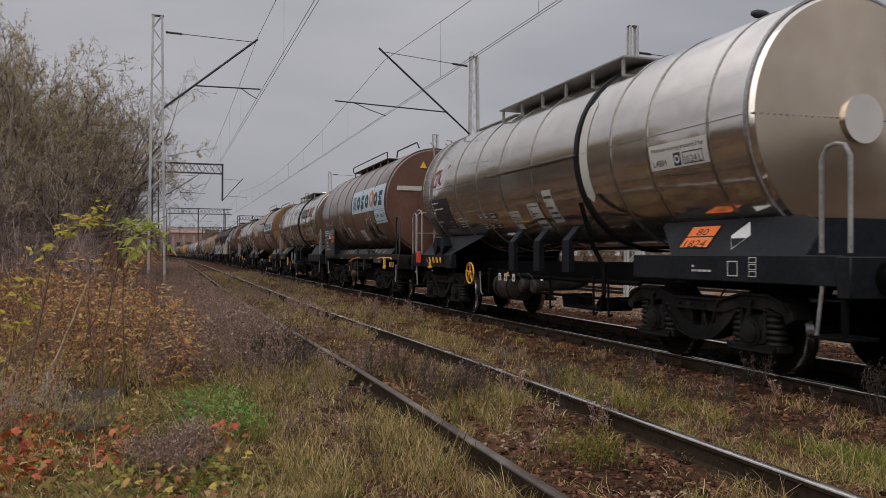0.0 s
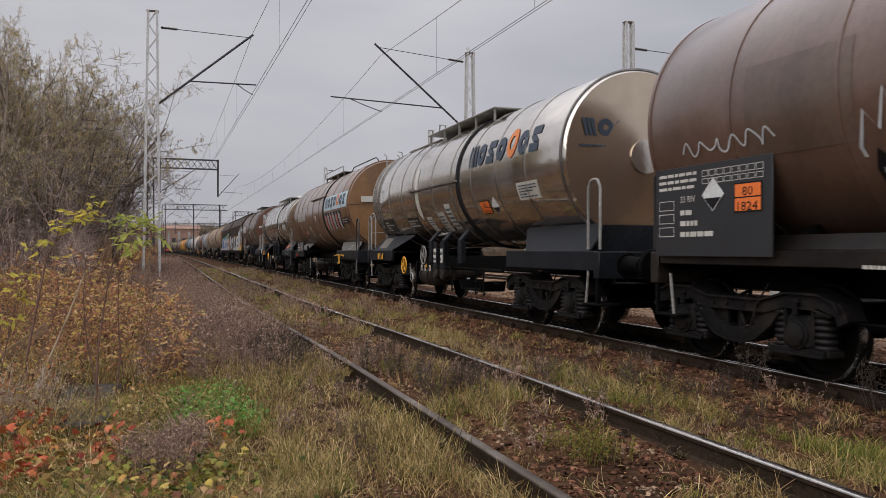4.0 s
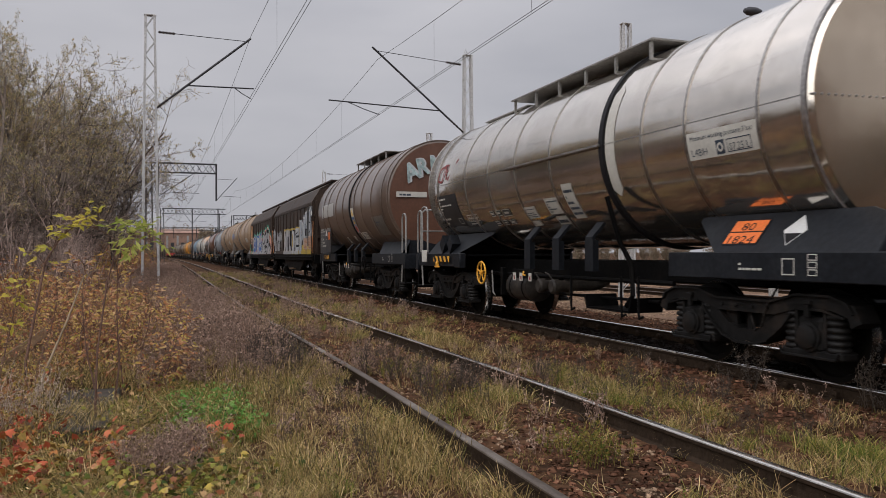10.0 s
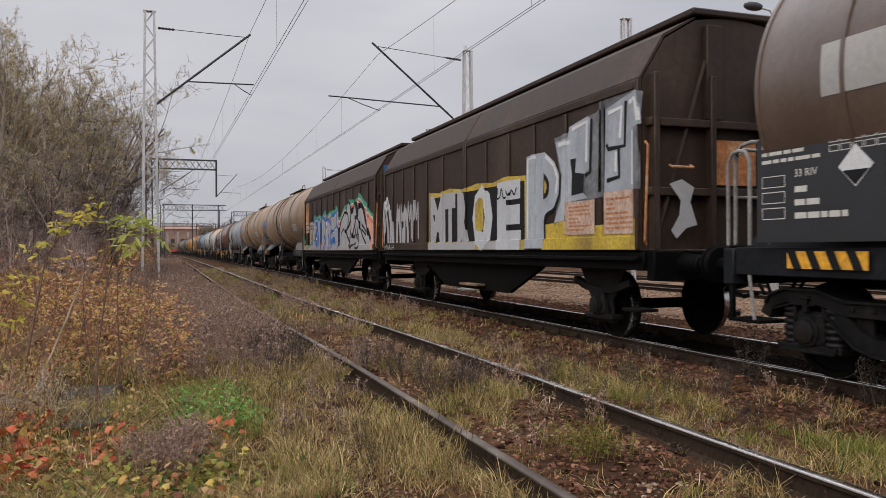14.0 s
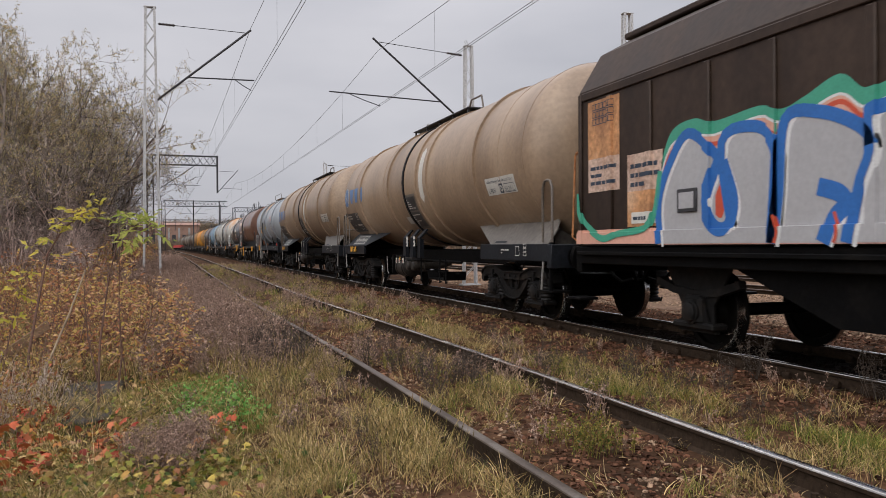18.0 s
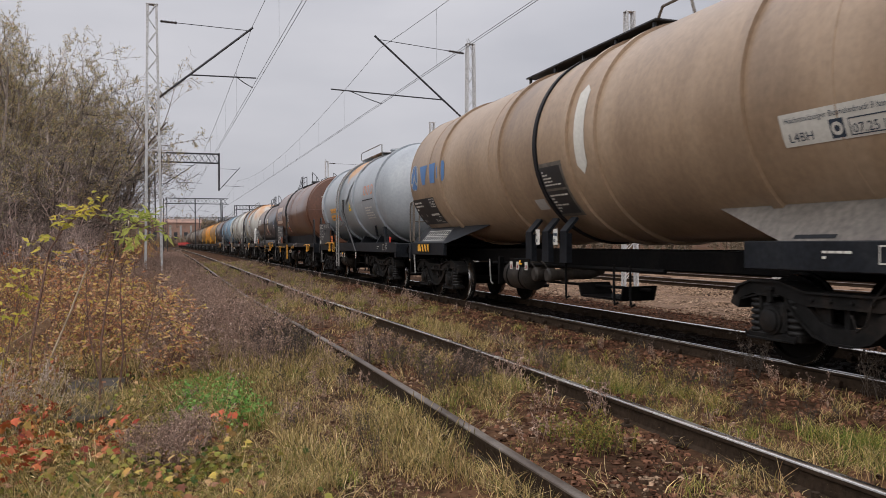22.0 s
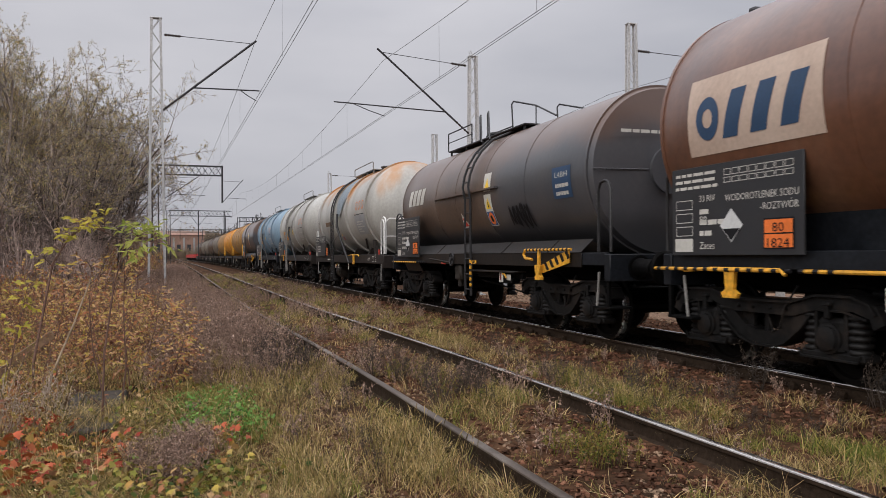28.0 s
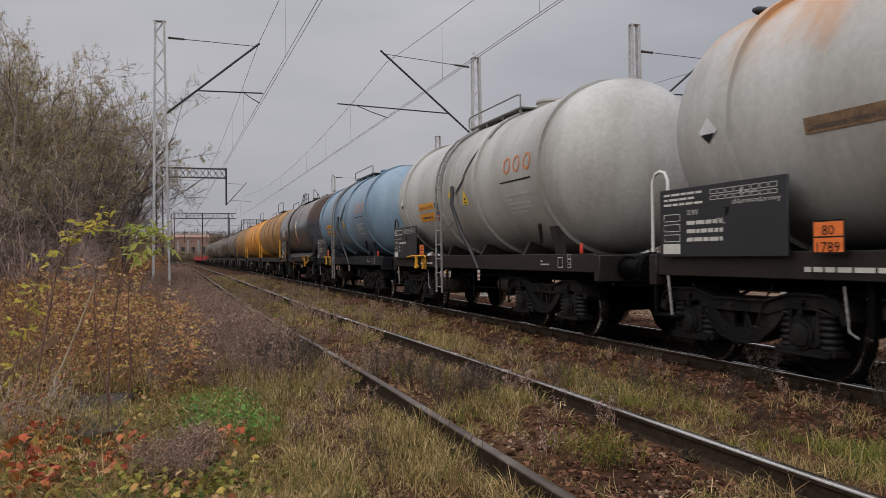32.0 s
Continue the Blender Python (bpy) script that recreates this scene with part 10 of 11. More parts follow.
WEEDS = [weed(60 + k, 0.62, 7, 8, 0.036, 0.019) for k in range(5)]
LOW_WEEDS = [weed(65 + k, 0.34, 6, 7, 0.03, 0.016) for k in range(4)]
weed_at = np.concatenate([
    spread(620, -0.3, 1.25, 8.4, 22.0, (0.6, 1.1), 0.25, lambda x, y: 0.15 + 0.85 * clump_noise(x, y, 0.6, 11.0, -0.2, 0.15), 21),
    spread(900, -2.5, 0.9, 22.0, 75.0, (0.8, 1.4), 0.25, None, 22, near=1.5)])
low_weed_at = np.concatenate([
    spread(700, 0.9, 1.75, 8.2, 30.0, (0.5, 1.0), 0.25, lambda x, y: 0.1 + 0.9 * clump_noise(x, y, 0.6, 12.0, -0.2, 0.15), 26),
    spread(500, 1.9, 5.5, 16.0, 60.0, (0.5, 1.2), 0.25, between, 27),
    spread(700, 2.0, 3.3, 5.0, 34.0, (0.4, 1.1), 0.25, lambda x, y: clump_noise(x, y, 0.7, 13.0, -0.05, 0.25), 23),
    spread(260, 3.5, 5.9, 4.0, 30.0, (0.35, 0.8), 0.25, lambda x, y: clump_noise(x, y, 0.8, 14.0, -0.05, 0.3), 24),
    spread(20, -0.2, 1.7, 5.8, 8.0, (0.5, 1.0), 0.25, None, 25)])
stuff("dry_weeds", [join(a, b) for a, b in WEEDS], weed_at, F_MAT["weed"], "withered brown weeds along the verge", "weeds")
stuff("low_weeds", [join(a, b) for a, b in LOW_WEEDS], low_weed_at, F_MAT["weed"], "low withered weeds along the rails", "weeds")
STALKS = [weed(90 + k, 0.5, 7, 12, 0.022, 0.010, 0.0026) for k in range(4)]
stalk_at = np.array([(x, y, ground_z(x, y) - 0.01, a, 0.12, a * 2, k) for x, y, a, k in (
    (5.69, 6.62, 0.3, 1.25), (5.62, 6.45, 1.3, 0.95), (5.87, 5.32, 2.0, 1.2), (5.80, 5.15, 3.1, 0.9), (5.55, 8.3, 4.0, 0.6), (2.2, 9.4, 0.8, 0.9), (2.35, 9.0, 2.1, 0.9), (2.1, 8.7, 5.0, 0.8),
    (2.55, 7.2, 1.0, 0.7), (2.7, 6.9, 3.3, 0.8), (2.4, 7.5, 2.2, 0.7), (1.2, 9.3, 0.0, 0.9), (1.35, 9.0, 1.0, 0.8), (1.15, 8.7, 4.2, 0.8), (0.95, 7.4, 2.0, 0.8), (3.9, 7.6, 1.5, 0.8), (4.4, 6.2, 2.4, 0.8))])
stalk_at = np.concatenate([stalk_at, spread(34, 0.85, 1.65, 8.6, 12.5, (0.7, 1.15), 0.25, None, 36), spread(16, 2.2, 2.9, 6.6, 8.8, (0.6, 0.95), 0.25, None, 37), spread(40, 3.6, 5.2, 4.6, 12.0, (0.4, 0.8), 0.25, None, 38), spread(8, 0.3, 1.5, 4.6, 7.5, (0.4, 0.7), 0.25, None, 42)])
herb_at = np.concatenate([spread(11, 2.5, 2.85, 4.45, 4.95, (0.6, 0.9), 0.25, None, 39), spread(26, 3.6, 4.9, 5.0, 10.0, (0.5, 0.8), 0.25, None, 40), spread(14, 2.1, 2.7, 6.4, 9.0, (0.5, 0.85), 0.25, None, 41)])
stuff("green_weeds", [join(a, b) for a, b in LOW_WEEDS], herb_at, F_MAT["ivy"], "low dark green weeds between the rails", "weeds")
stuff("dead_stalks", [join(a, b) for a, b in STALKS], stalk_at, F_MAT["dead"], "dark dead herb stalks beside the rails", "weeds")


def shrubby(x, y):
    """Brambles leave the concrete slab and its surroundings open."""
    if -1.15 < x < -0.35 and y < 9.0:
        return 0.0
    return 0.1 if -2.4 < x < -1.0 and y < 9.6 else 1.0


BRAMBLES = [weed(80 + k, 0.95, 6, 6, 0.062, 0.040, 0.0045) for k in range(5)]
bramble_at = np.concatenate([
    spread(190, -4.5, -0.3, 8.0, 17.0, (0.5, 0.95), 0.3, lambda x, y: shrubby(x, y) * (0.2 + 0.8 * clump_noise(x, y, 0.9, 33.0, -0.2, 0.1)) if x < -0.035 * y else 0.0, 31),
    spread(800, -9.0, -0.3, 15.0, 34.0, (0.6, 1.4), 0.3, lambda x, y: 0.3 + 0.7 * clump_noise(x, y, 0.5, 34.0, -0.2, 0.1) if x < -0.06 * y else 0.0, 32),
    spread(200, -1.8, 0.4, 13.0, 30.0, (0.35, 0.6), 0.3, None, 35),
    spread(260, -9.0, -1.0, 34.0, 60.0, (1.2, 2.2), 0.3, None, 33),
    spread(26, -1.9, -1.05, 5.4, 8.5, (0.4, 0.75), 0.3, None, 34)])
SHOOTS = [weed(340 + k, 1.25, 5, 9, 0.048, 0.026, 0.004) for k in range(5)]
shoot_at = np.concatenate([spread(90, -3.6, 0.15, 9.7, 15.0, (0.55, 0.95), 0.3, lambda x, y: 1.0 if x < 0.9 - 0.085 * y else 0.15, 61), spread(10, -2.2, -1.1, 7.6, 9.3, (0.5, 0.8), 0.3, None, 62)])
stuff("shrub_stems", [a for a, b in SHOOTS], shoot_at, M["stem"], "thin upright reddish shrub stems", "shrubs")
stuff("shrub_leaves", [b for a, b in SHOOTS], shoot_at, F_MAT["bramble"], "small rusty leaves on the shrubs", "shrubs")
stuff("bramble_stems", [a for a, b in BRAMBLES], bramble_at, M["stem"], "thin reddish bramble stems", "brambles")
stuff("bramble_leaves", [b for a, b in BRAMBLES], bramble_at, F_MAT["bramble"], "rusty autumn bramble leaves", "brambles")


THICKET = [weed(360 + k, 2.6, 9, 14, 0.0, 0.0, 0.011)[0] for k in range(4)]
stuff("bare_thicket", THICKET, np.concatenate([spread(120, -9.0, -1.9, 20.0, 27.0, (0.55, 1.3), 0.3, lambda x, y: 1.0 if x < -0.085 * y else 0.0, 63), spread(50, -5.0, -1.2, 26.0, 36.0, (0.6, 1.2), 0.3, lambda x, y: 1.0 if x < -0.075 * y else 0.0, 64)]), M["thicket"], "thicket of bare pale pinkish stems under the trees", "thicket")


def lobed_leaf(s, p, d, up, l, w):
    """A broad leaf of five points, folded along its ribs."""
    d, up = Vector(d).normalized(), Vector(up)
    side = d.cross(up)
    side = side.normalized() if side.length > 1e-4 else d.orthogonal().normalized()
    n = side.cross(d)
    p = Vector(p)
    rim = [p]
    for k, (u, v) in enumerate(((-0.50, 0.10), (-0.30, 0.38), (-0.52, 0.62), (-0.22, 0.68), (0.0, 1.0), (0.22, 0.68), (0.52, 0.62), (0.30, 0.38), (0.50, 0.10))):
        rim.append(p + side * u * w + d * v * l + n * (0.10 * w if k % 2 else -0.06 * w))
    hub = p + d * l * 0.35 + n * 0.06 * w
    m = len(rim)
    s.add(rim + [hub], [(i, (i + 1) % m, m) for i in range(m)])


def creeper(seed, n, r, l, top=0.28, broad=True):
    rng = random.Random(seed)
    s = Shape()
    for _ in range(n):
        p = Vector((rng.gauss(0, r), rng.gauss(0, r), rng.uniform(0.04, top)))
        d = Vector((rng.gauss(0, 0.8), rng.gauss(-0.4, 0.6), rng.uniform(-0.9, 0.2)))
        up = Vector((rng.gauss(0, 0.4), rng.gauss(-0.5, 0.4), 0.8))
        (lobed_leaf if broad else leaf)(s, p, d, up, l * rng.uniform(0.6, 1.15), l * (0.95 if broad else 0.55))
    return s


def clusters(spots, n, r, size, seed):
    """Places gathered round a few spots."""
    rng = np.random.default_rng(seed)
    out = []
    for x, y in spots:
        for _ in range(n):
            px, py = x + rng.normal(0, r), y + rng.normal(0, r)
            out.append((px, py, ground_z(px, py), rng.uniform(0, 6.283), rng.uniform(0, 0.3), rng.uniform(0, 6.283), rng.uniform(*size)))
    return np.array(out)


def low_corner(x, y):
    """The slab stays in sight over a lower strip of growth."""
    return 0.35 if -0.98 < x < -0.38 and y > 5.75 else 1.0


stuff("red_creeper", [creeper(k, 10, 0.08, 0.075, 0.32) for k in range(5)], np.concatenate([clusters([(-0.93, 6.6), (-1.05, 6.2), (-0.44, 5.6), (-0.68, 5.4), (-0.84, 5.1), (-1.02, 5.6)], 4, 0.07, (0.75, 1.1), 41), clusters([(0.30, 5.9), (-0.55, 6.3), (-0.62, 9.4), (-0.15, 9.9), (-0.2, 8.9)], 2, 0.05, (0.5, 0.8), 42)]), F_MAT["red"], "red autumn creeper leaves close to the ground", "creeper")
stuff("green_creeper", [creeper(10 + k, 18, 0.16, 0.048, 0.2) for k in range(5)], np.concatenate([spread(110, -1.4, 0.3, 3.7, 5.7, (0.6, 1.1), 0.2, None, 43), spread(30, -1.5, 0.1, 5.7, 9.0, (0.6, 1.0), 0.2, low_corner, 44), clusters([(0.2, 4.9), (0.45, 5.0), (-0.25, 4.9), (-0.3, 7.0)], 5, 0.1, (0.7, 1.1), 46)]), F_MAT["ivy"], "green and yellowing creeper leaves close to the ground", "creeper")
stuff("withered_leaves", [creeper(30 + k, 14, 0.16, 0.06, 0.2) for k in range(4)], np.concatenate([spread(80, -1.5, 0.3, 3.7, 6.4, (0.5, 1.1), 0.2, low_corner, 49), spread(110, -1.6, 0.3, 6.2, 12.0, (0.5, 1.0), 0.2, lambda x, y: min(shrubby(x, y), low_corner(x, y)), 50)]), F_MAT["bramble"], "withered brown leaves caught in the undergrowth", "leaves")
stuff("ground_herb", [creeper(20 + k, 22, 0.10, 0.048, 0.2, False) for k in range(4)], np.concatenate([spread(60, 0.05, 0.66, 6.2, 8.0, (0.7, 1.2), 0.2, None, 45), clusters([(0.37, 6.75), (0.25, 6.6), (0.12, 7.2)], 6, 0.08, (0.8, 1.2), 57)]), F_MAT["bright"], "fresh green low herb", "herb")
DRY_STALKS = [weed(95 + k, 0.55, 9, 5, 0.03, 0.012, 0.003) for k in range(3)]
stuff("tangled_stalks", [join(a, b) for a, b in DRY_STALKS], np.concatenate([spread(46, -1.5, 0.35, 4.6, 7.4, (0.5, 1.0), 0.8, low_corner, 55), spread(30, -1.6, -0.3, 6.5, 10.0, (0.7, 1.3), 0.7, low_corner, 56), clusters([(-1.3, 7.6), (-1.2, 6.9)], 6, 0.12, (0.7, 1.1), 58)]), F_MAT["dry"], "pale tangled dry stalks in the undergrowth", "weeds")
MOUND = [weed(320 + k, 0.30, 14, 9, 0.02, 0.009, 0.0024) for k in range(3)]
stuff("dead_twig_mound", [join(a, b) for a, b in MOUND], clusters([(-0.15, 5.35), (0.0, 5.5), (0.1, 5.75), (-0.05, 5.1)], 9, 0.09, (0.75, 1.15), 59), F_MAT["weed"], "grey-brown mound of dead twigs in the grass", "weeds")
FLUFF = [weed(370 + k, 0.62, 5, 7, 0.02, 0.008, 0.0022) for k in range(3)]
F_MAT["fluff"] = foliage("pale_seed_fluff", [(0.42, 0.33, 0.27), (0.62, 0.52, 0.44), (0.72, 0.62, 0.54), (0.34, 0.25, 0.20)], through=0.3)
stuff("fluffy_seed_heads", [join(a, b) for a, b in FLUFF], clusters([(-1.15, 6.5), (-1.25, 6.9), (-0.98, 6.75)], 5, 0.08, (0.8, 1.15), 77), F_MAT["fluff"], "withered stalks with pale fluffy seed heads", "weeds")
LEAFLET = Shape()
leaf(LEAFLET, (0, 0, 0.01), (1, 0, 0.1), (0, 0, 1), 0.05, 0.03)
stuff("fallen_leaves", [LEAFLET], spread(3800, -1.8, 5.6, 3.0, 14.0, (0.4, 1.1), 0.5, lambda x, y: 0.9 if x < 1.5 else 0.3, 46, sink=-0.01), F_MAT["litter"], "fallen brown leaves on the soil", "leaves")


# Stones of the track beds.
def pebble(seed):
    rng = random.Random(seed)
    s = Shape().box(-0.5, 0.5, -0.5, 0.5, -0.35, 0.35, 0.22)
    s.v = [tuple(c * rng.uniform(0.75, 1.2) for c in p) for p in s.v]
    return s


PEBBLES = [pebble(k) for k in range(6)]


def bed_keep(x, y):
    d = abs(x - TRACK_B)
    return (0.9 if d < 1.75 else 0.6) if off_rails(x, y) and abs(d - 0.735) > 0.16 else 0.03


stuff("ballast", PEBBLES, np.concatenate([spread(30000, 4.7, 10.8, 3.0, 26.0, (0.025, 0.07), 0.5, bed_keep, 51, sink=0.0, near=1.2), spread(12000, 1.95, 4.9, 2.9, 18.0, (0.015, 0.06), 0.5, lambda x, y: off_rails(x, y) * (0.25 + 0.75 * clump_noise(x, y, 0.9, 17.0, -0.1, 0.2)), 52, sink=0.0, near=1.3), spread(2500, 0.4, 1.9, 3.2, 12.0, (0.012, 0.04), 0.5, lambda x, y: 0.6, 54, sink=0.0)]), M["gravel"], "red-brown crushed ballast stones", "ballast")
M["gravel_pale"] = surface("pale_ballast_stone", (0.27, 0.18, 0.12), (0.13, 0.085, 0.06), (0.42, 0.31, 0.22), rough=0.92, grain=20, grain_amount=0.35, stain=0.6, stain_amount=0.7, bump=0.02, island=0.6, spec=0.05)
stuff("pale_ballast", PEBBLES, np.concatenate([spread(24000, 9.8, 14.8, 5.0, 34.0, (0.04, 0.085), 0.5, None, 53, sink=0.0, near=1.2), spread(2600, 2.05, 3.25, 3.0, 14.0, (0.012, 0.04), 0.5, lambda x, y: clump_noise(x, y, 1.2, 19.0, -0.1, 0.2), 54, sink=0.0, near=1.2), spread(1500, 0.86, 1.36, 4.2, 7.6, (0.008, 0.022), 0.5, None, 55, sink=0.0)]), M["gravel_pale"], "pale pinkish stones beside the tracks and path", "ballast")
pale = Shape()
for j in range(61):
    for i in range(13):
        y = -10 + j * 1.6
        x = 10.2 + i * 1.1 + bend(y)
        pale.v.append((x, y, ground_z(x, y) + 0.012))
pale.f = [(j * 13 + i, j * 13 + i + 1, (j + 1) * 13 + i + 1, (j + 1) * 13 + i) for j in range(60) for i in range(12)]
tagged(part("track_bed", pale, surface("pale_gravel_bed", (0.21, 0.135, 0.09), (0.11, 0.07, 0.048), (0.34, 0.24, 0.17), spec=0.05, rough=0.95, grain=22, grain_amount=0.6, stain=0.8, stain_amount=0.8, bump=0.05)), "bed of pale pinkish gravel beyond the train", "gravel", kind="structure")


# ---- trees ----
def tree(x, y, h, seed, stems, leaves, label, lean=(0, 0), mat="crown", leaf_size=0.062, twig=1.0):
    rng = random.Random(seed)
    root = new("tree", None)
    root.location = (x, y, ground_z(x, y) - 0.05)
    tagged(root, label, "tree", "trees beside the line")
    wood, fine, lf = Shape(), Shape(), Shape()

    def grow(p, d, length, r, level):
        pts, rs = [p.copy()], [r]
        n = 4 if level < 2 else 3
        for i in range(n):
            d = (d + rough_dir(rng, 0.25) * (0.16 + 0.06 * level)).normalized()
            p = p + d * length / n
            pts.append(p.copy())
            rs.append(r * (1 - 0.75 * (i + 1) / n) if level else r * (1 - 0.55 * (i + 1) / n))
        (wood if level < 2 else fine).tube(pts, rs, 6 if level == 0 else (4 if level == 1 else 3), cap=False)
        if level >= 3:
            for q in pts[1:]:
                if rng.random() < leaves * (1.0 if q.z > 0.5 * h else 0.2):
                    for _ in range(5):
                        leaf(lf, q + rough_dir(rng) * 0.05, rough_dir(rng, -0.4), rough_dir(rng, 1), leaf_size * rng.uniform(0.6, 1.2), leaf_size * 0.45)
            return
        kids = (11, 8, int(7 * twig))[level]
        for i in range(kids):
            k = rng.uniform(0.25, 1.0) if level == 0 else rng.uniform(0.1, 1.0)
            j = min(int(k * n), n - 1)
            q = pts[j] + (pts[j + 1] - pts[j]) * (k * n - j)
            nd = (d * (0.75 if level < 2 else 0.6) + rough_dir(rng, 0.25) * 0.8).normalized()
            grow(q, nd, length * (0.55, 0.5, 0.45)[level] * rng.uniform(0.6, 1.15) * (1.15 - 0.45 * k), max(rs[j] * 0.55, 0.008), level + 1)

    for i in range(stems):
        a = rng.uniform(0, 6.283)
        d = Vector((math.cos(a) * rng.uniform(0.05, 0.4) + lean[0], math.sin(a) * rng.uniform(0.05, 0.4) + lean[1], 1)).normalized()
        grow(Vector((math.cos(a) * 0.25, math.sin(a) * 0.25, 0)), d, h * rng.uniform(0.62, 0.85), h * 0.0068 + 0.012, 0)
    trunk = part("trunk", wood, M["bark"], root)
    part("branch_work", fine, M["bark"], root, smooth=0)
    part("crown", lf, F_MAT[mat], root, "sparse yellowing autumn leaves", smooth=0)
    return root


for i, (x, y, h, st, lv, lab) in enumerate((
        (-3.3, 30.0, 7.7, 8, 0.3, "tall bushy willow with thin olive-yellow leaves"),
        (-5.6, 28.0, 8.1, 8, 0.5, "tall bushy willow with thin olive-yellow leaves"),
        (-2.3, 33.5, 7.0, 4, 0.06, "bare many-stemmed tree beside the mast"),
        (-4.2, 36.0, 8.6, 5, 0.3, "half-bare many-stemmed tree with olive leaves"),
        (-7.3, 35.0, 9.3, 7, 0.6, "tall willow with thin olive-yellow leaves"),
        (-3.6, 43.0, 8.4, 4, 0.15, "bare many-stemmed tree behind the shrubs"),
        (-3.3, 24.5, 5.0, 5, 0.10, "low bushy tree with brown leaves"),
        (-4.6, 22.5, 4.6, 6, 0.15, "low bare bush among brambles"),
        (-5.4, 30.5, 8.7, 7, 0.6, "tall bushy willow with thin olive-yellow leaves"),
        (-5.2, 53.0, 8.0, 4, 0.2, "bare many-stemmed tree behind the shrubs"))):
    tree(x, y, h, 100 + i, st, lv, lab)


def sapling(points, r, seed, leaf_mat, tops, label, broad=0.088, slim=0.40):
    """A young tree: a leaning stem with side shoots and sprays of pointed leaves."""
    rng = random.Random(seed)
    root = new("sapling", None)
    base = Vector(points[0])
    base.z = ground_z(base.x, base.y)
    root.location = base
    tagged(root, label, "sapling", "saplings on the verge")
    pts = [Vector(p) - base for p in points]
    pts[0].z = -0.03
    part("stem", Shape().tube(pts, [r * (1 - 0.75 * i / (len(pts) - 1)) for i in range(len(pts))], 6), M["stem"], root)
    sprays = Shape()
    for k, count, length in tops:
        i = min(int(k * (len(pts) - 1)), len(pts) - 2)
        p = pts[i] + (pts[i + 1] - pts[i]) * (k * (len(pts) - 1) - i)
        for _ in range(count):
            d = rough_dir(rng, 0.35)
            e = p + d * length * rng.uniform(0.6, 1.1)
            e.z -= 0.06 * length
            part("twig", Shape().tube([p, (p + e) / 2 + Vector((0, 0, 0.04)), e], [r * 0.35, r * 0.25, r * 0.12], 4, cap=False), M["stem"], root)
            m = 3 if rng.random() < 0.5 else 4
            for q in range(m):
                c = p + (e - p) * (0.4 + 0.6 * q / (m - 1))
                side = d.cross(Vector((0, 0, 1))).normalized()
                for s in (-1, 1):
                    if rng.random() < 0.8:
                        way = d * rng.uniform(0.2, 0.9) + side * s * rng.uniform(0.3, 1.0) + Vector((rng.gauss(0, 0.3), 0, rng.uniform(-0.7, 0.1)))
                        leaf(sprays, c, way, (rng.gauss(0, 0.3), -0.7, 0.8), broad * rng.uniform(0.6, 1.15), broad * slim)
    part("leaves", sprays, F_MAT[leaf_mat], root, smooth=0)
    return root


sapling([(-1.19, 7.5, 0.0), (-1.16, 7.5, 0.55), (-1.08, 7.5, 1.0), (-1.01, 7.5, 1.40), (-0.88, 7.5, 1.62), (-0.74, 7.5, 1.74), (-0.60, 7.5, 1.68), (-0.46, 7.5, 1.60)], 0.013, 5, "yellow",
        ((0.42, 2, 0.22), (0.5, 3, 0.24), (0.58, 3, 0.24), (0.68, 4, 0.24), (0.76, 4, 0.24), (0.86, 4, 0.22)), "young leaning tree with yellow-green pointed leaves")
sapling([(-0.62, 7.5, 0.0), (-0.60, 7.5, 0.6), (-0.52, 7.5, 1.2), (-0.44, 7.5, 1.52), (-0.30, 7.5, 1.62), (-0.14, 7.5, 1.56)], 0.011, 6, "lime",
        ((0.62, 2, 0.2), (0.72, 4, 0.24), (0.82, 5, 0.26), (0.9, 5, 0.26), (0.98, 5, 0.22)), "young tree with lime-green pinnate leaves", 0.125, 0.26)
sapling([(-1.45, 7.6, 0.0), (-1.36, 7.6, 0.5), (-1.28, 7.6, 0.9), (-1.22, 7.6, 1.2)], 0.009, 7, "yellow", ((0.35, 3, 0.2), (0.6, 3, 0.2), (0.85, 3, 0.2), (1.0, 3, 0.18)), "thin sapling with a few yellow leaves")
sapling([(-0.58, 7.9, 0.0), (-0.66, 7.9, 0.25), (-0.73, 7.9, 0.6), (-0.76, 7.9, 1.0), (-0.74, 7.9, 1.35)], 0.010, 8, "bramble", ((0.45, 4, 0.2), (0.6, 5, 0.24), (0.75, 5, 0.26), (0.9, 5, 0.24), (1.0, 4, 0.2)), "dark red upright shrub stem with rusty leaves", 0.065)
sapling([(-0.50, 8.0, 0.0), (-0.45, 8.0, 0.4), (-0.47, 8.0, 0.9), (-0.46, 8.0, 1.45)], 0.011, 9, "bramble", ((0.35, 3, 0.2), (0.5, 4, 0.24), (0.65, 5, 0.24), (0.85, 5, 0.24), (1.0, 4, 0.2)), "dark red upright shrub stem with rusty leaves", 0.065)
sapling([(-0.60, 7.95, 0.0), (-0.72, 7.95, 0.12), (-0.95, 7.95, 0.3), (-1.12, 7.95, 0.5)], 0.008, 10, "bramble", ((0.6, 3, 0.2), (0.85, 4, 0.2), (1.0, 4, 0.2)), "dark red slanting shrub stem with few leaves", 0.06)
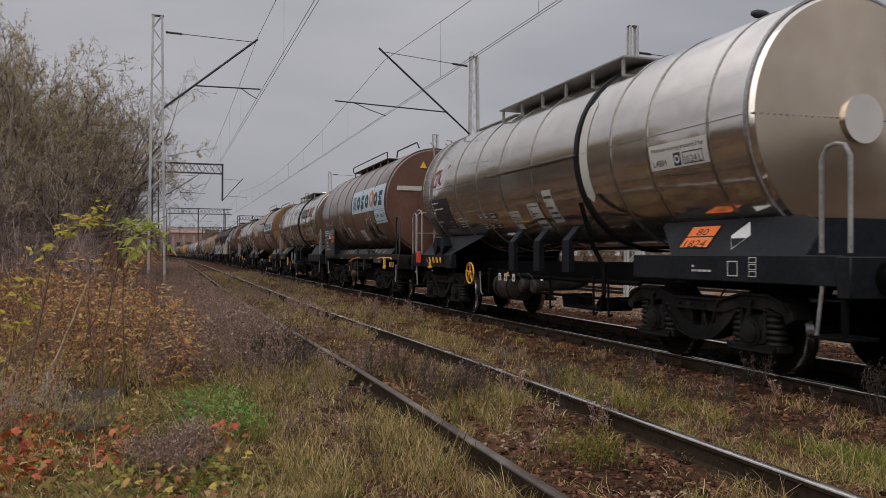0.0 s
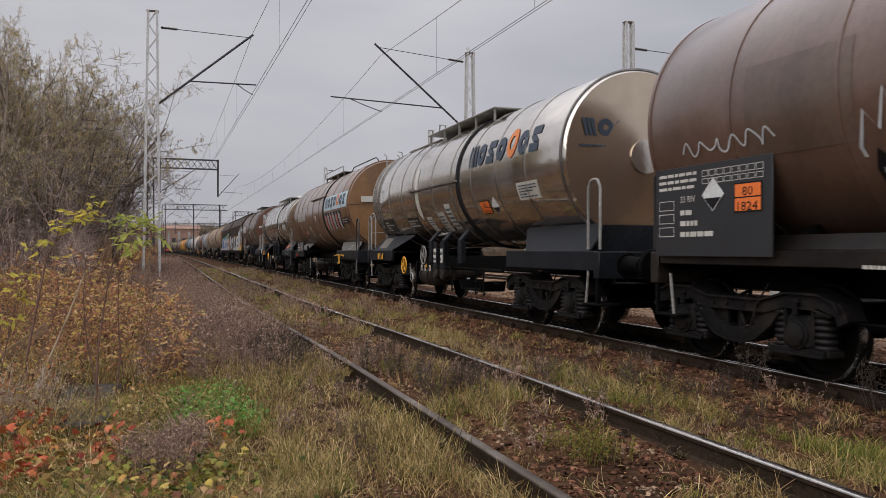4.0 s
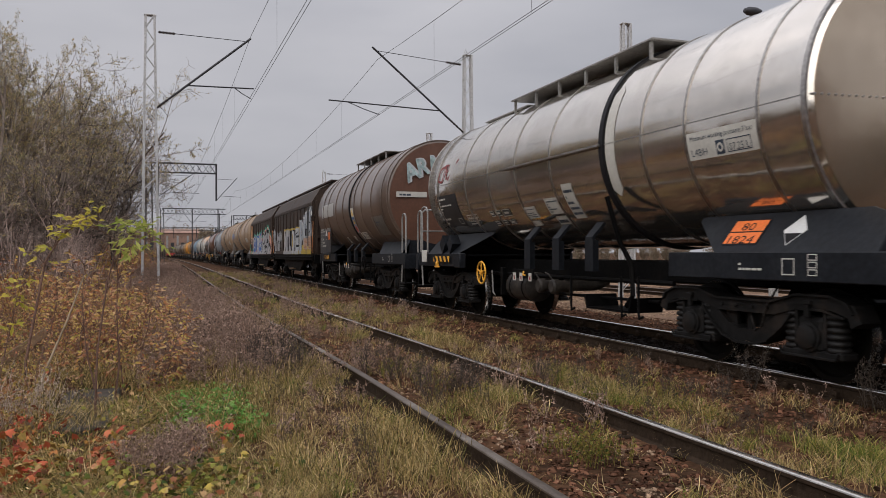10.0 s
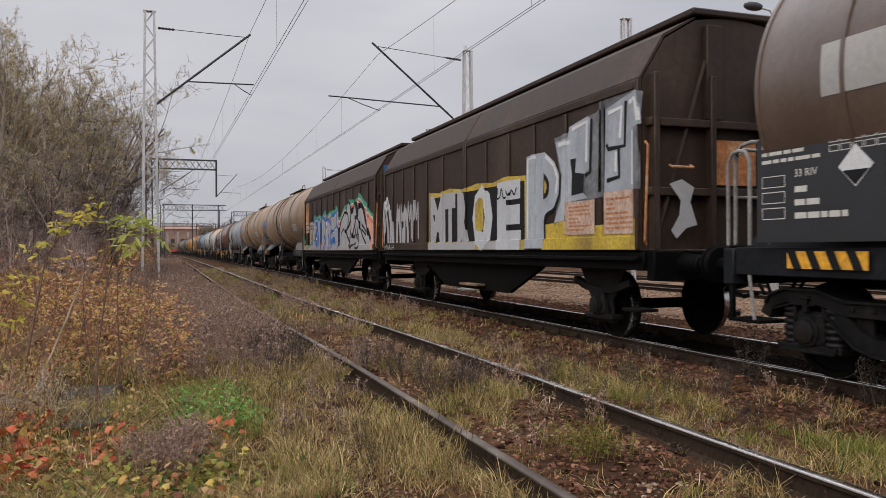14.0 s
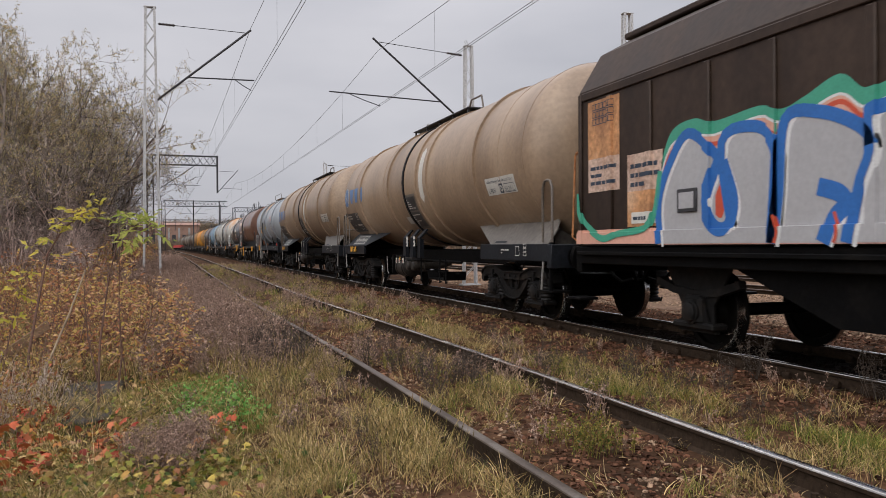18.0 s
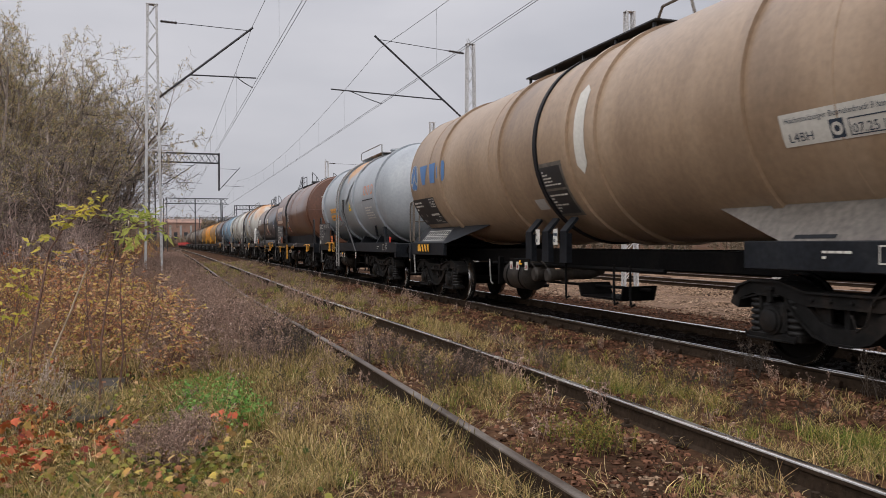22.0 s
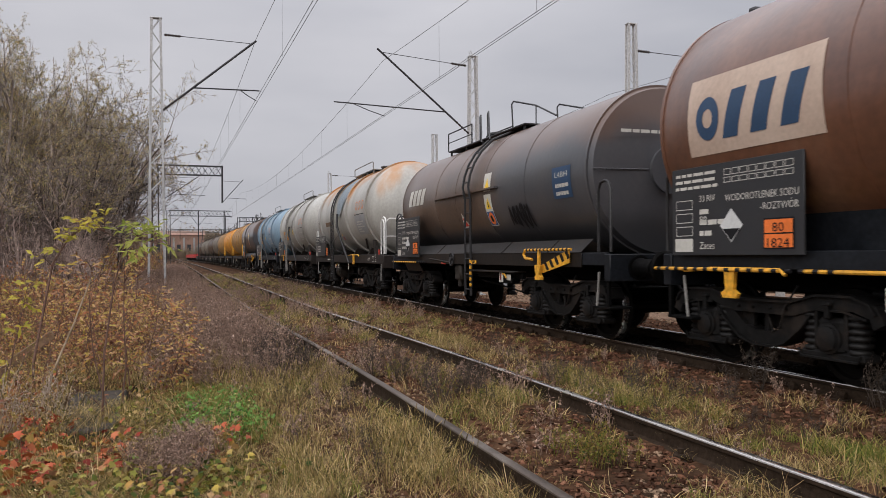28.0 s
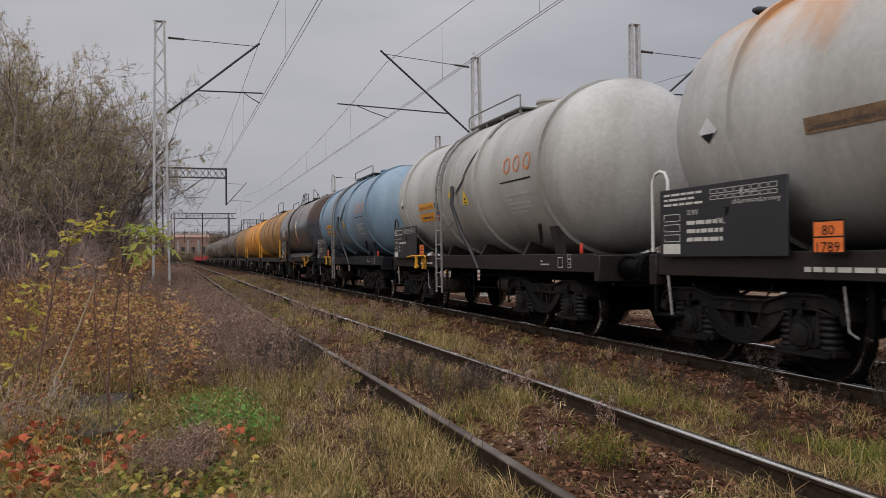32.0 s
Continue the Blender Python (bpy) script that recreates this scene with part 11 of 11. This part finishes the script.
for i, (x, y) in enumerate(((-0.9, 9.4), (-0.25, 9.2), (-0.05, 10.0), (-1.3, 10.2), (-0.65, 10.6), (0.1, 9.1), (-1.7, 11.6), (-0.2, 11.8), (-0.45, 8.9), (0.0, 8.4))):
    hh = (1.15, 1.0, 0.8, 1.2, 1.05, 0.7, 1.2, 0.8, 1.25, 0.6)[i]
    sapling([(x, y, 0.0), (x - 0.05, y, 0.35 * hh), (x + 0.04, y, 0.7 * hh), (x + 0.07, y, hh)], 0.009, 30 + i, "bramble", ((0.25, 5, 0.22), (0.4, 6, 0.26), (0.52, 6, 0.28), (0.64, 6, 0.28), (0.76, 6, 0.28), (0.9, 5, 0.24), (1.0, 4, 0.2)), "thin shrub stem with rusty brown leaves", 0.065)
stick = new("dead_stick", Shape().tube([(-1.15, 7.1, 0.0), (-1.0, 7.1, 0.40), (-0.80, 7.1, 0.90), (-0.67, 7.1, 1.27)], [0.012, 0.011, 0.009, 0.006], 6).mesh("dead_stick", M["pale_wood"]))
tagged(stick, "pale bare stick leaning in the shrubs", "stick")

slab = part("concrete_slab", Shape().box(-1.0, -0.48, 6.9, 8.9, -0.06, 0.055, 0.02), M["slab"])
tagged(slab, "weathered grey concrete slab sunk in the weeds", "slab")
plank = part("wooden_plank", Shape().box(-0.8, 0.8, -0.03, 0.03, -0.05, 0.05, 0.008).moved(pose(-1.92, 9.5, 0.14, 0, -36, 4)), M["wood"])
tagged(plank, "old leaning timber board among the brambles", "plank")
post = part("wooden_post", Shape().box(-0.05, 0.05, -0.05, 0.05, -0.3, 0.52, 0.01).moved(pose(-1.36, 9.62, ground_z(-1.36, 9.62))), M["wood"])
tagged(post, "short weathered timber post behind the board", "post")

# ---- the distance ----
FAR = [join(*weed(200 + k, 0.9, 12, 14, 0.05, 0.04, 0.006)) for k in range(4)]
# Distance haze is put into these lighter, greyer leaf colours.
F_MAT["far"] = foliage("far_woods", [(0.16, 0.125, 0.10), (0.26, 0.185, 0.13), (0.21, 0.19, 0.13), (0.32, 0.22, 0.15)], through=0.2)


def belt(n, x0, x1, y0, y1, size, seed):
    rng = np.random.default_rng(seed)
    return np.stack([rng.uniform(x0, x1, n), rng.uniform(y0, y1, n), np.full(n, -0.2), rng.uniform(0, 6.28, n), rng.uniform(0, 0.2, n), rng.uniform(0, 6.28, n), rng.uniform(*size, n)], -1)


# The belt behind the camera is unseen, added to darken reflections in tank ends.
stuff("far_woods", FAR, np.concatenate([belt(260, 60, 95, -40, 260, (3, 6), 1), belt(420, -70, 60, 440, 520, (10, 18), 2), belt(200, -30, -8, 55, 240, (5, 9), 3), belt(120, 28, 70, 260, 430, (6, 12), 4), belt(160, -140, -20, -60, 60, (5, 9), 5), belt(260, -60, 100, -75, -50, (9, 14), 6), belt(90, -2, 34, 440, 470, (11, 19), 7), belt(70, -14, 16, 405, 423, (3, 7), 8)]), F_MAT["far"], "distant belt of bare and russet trees", "woods")

# The brick colour has distance haze mixed in.
M["brick"] = surface("far_brown_brick", (0.30, 0.185, 0.14), rough=0.9, grain=4, stain=0.3, bump=0.0)
house = new("brick_building", None)
house.location = (0, 425, 0)
tagged(house, "distant red-brick building with pale pillars", "building")
part("wall", Shape().box(-18, 14, 0, 12, 0, 12.5, 0.1), M["brick"], house)
part("roof", Shape().prism([(-0.6, 12.5), (12.6, 12.5), (6, 14.5)], "x", -18.5, 14.5), M["brick"], house)
for x in (-16, -11, -6, -1, 4, 9):
    part("pillar", Shape().box(x - 0.5, x + 0.5, -0.4, 0, 0, 11.0), M["concrete"], house)
    part("window", Shape().box(x + 1.6, x + 3.4, -0.1, 0.1, 3.5, 7.5), M["mast_dark"], house)


# ---- what moves ----
SPEED = ((0.0, 5.449), (3.5, 5.49), (7.0, 5.573), (10.5, 5.788), (14.0, 5.835), (17.5, 5.884), (21.0, 5.865), (24.5, 5.946), (28.0, 5.877), (32.0, 6.078))


def run(t):
    """Metres that the train has rolled by t seconds."""
    total = 0.0
    for (ta, va), (tb, vb) in zip(SPEED, SPEED[1:]):
        if t <= ta:
            break
        e = min(t, tb)
        ve = va + (vb - va) * (e - ta) / (tb - ta)
        total += (va + ve) / 2 * (e - ta)
    return total


def motions():
    for wagon, at in WAGONS:
        rows = []
        for k in range(33):
            y = at - run(k)
            rows.append((k, pose(TRACK_B + bend(y), y, RAIL_TOP, 0, 0, bend_angle(y))))
        walk(wagon, rows)
    turns = [(k / 10, math.degrees(run(k / 10) / WHEEL_R)) for k in range(321)]
    for ws in TURNING:
        x, y, z = ws.location
        walk(ws, [(t, pose(x, y, z, a)) for t, a in turns])


motions()
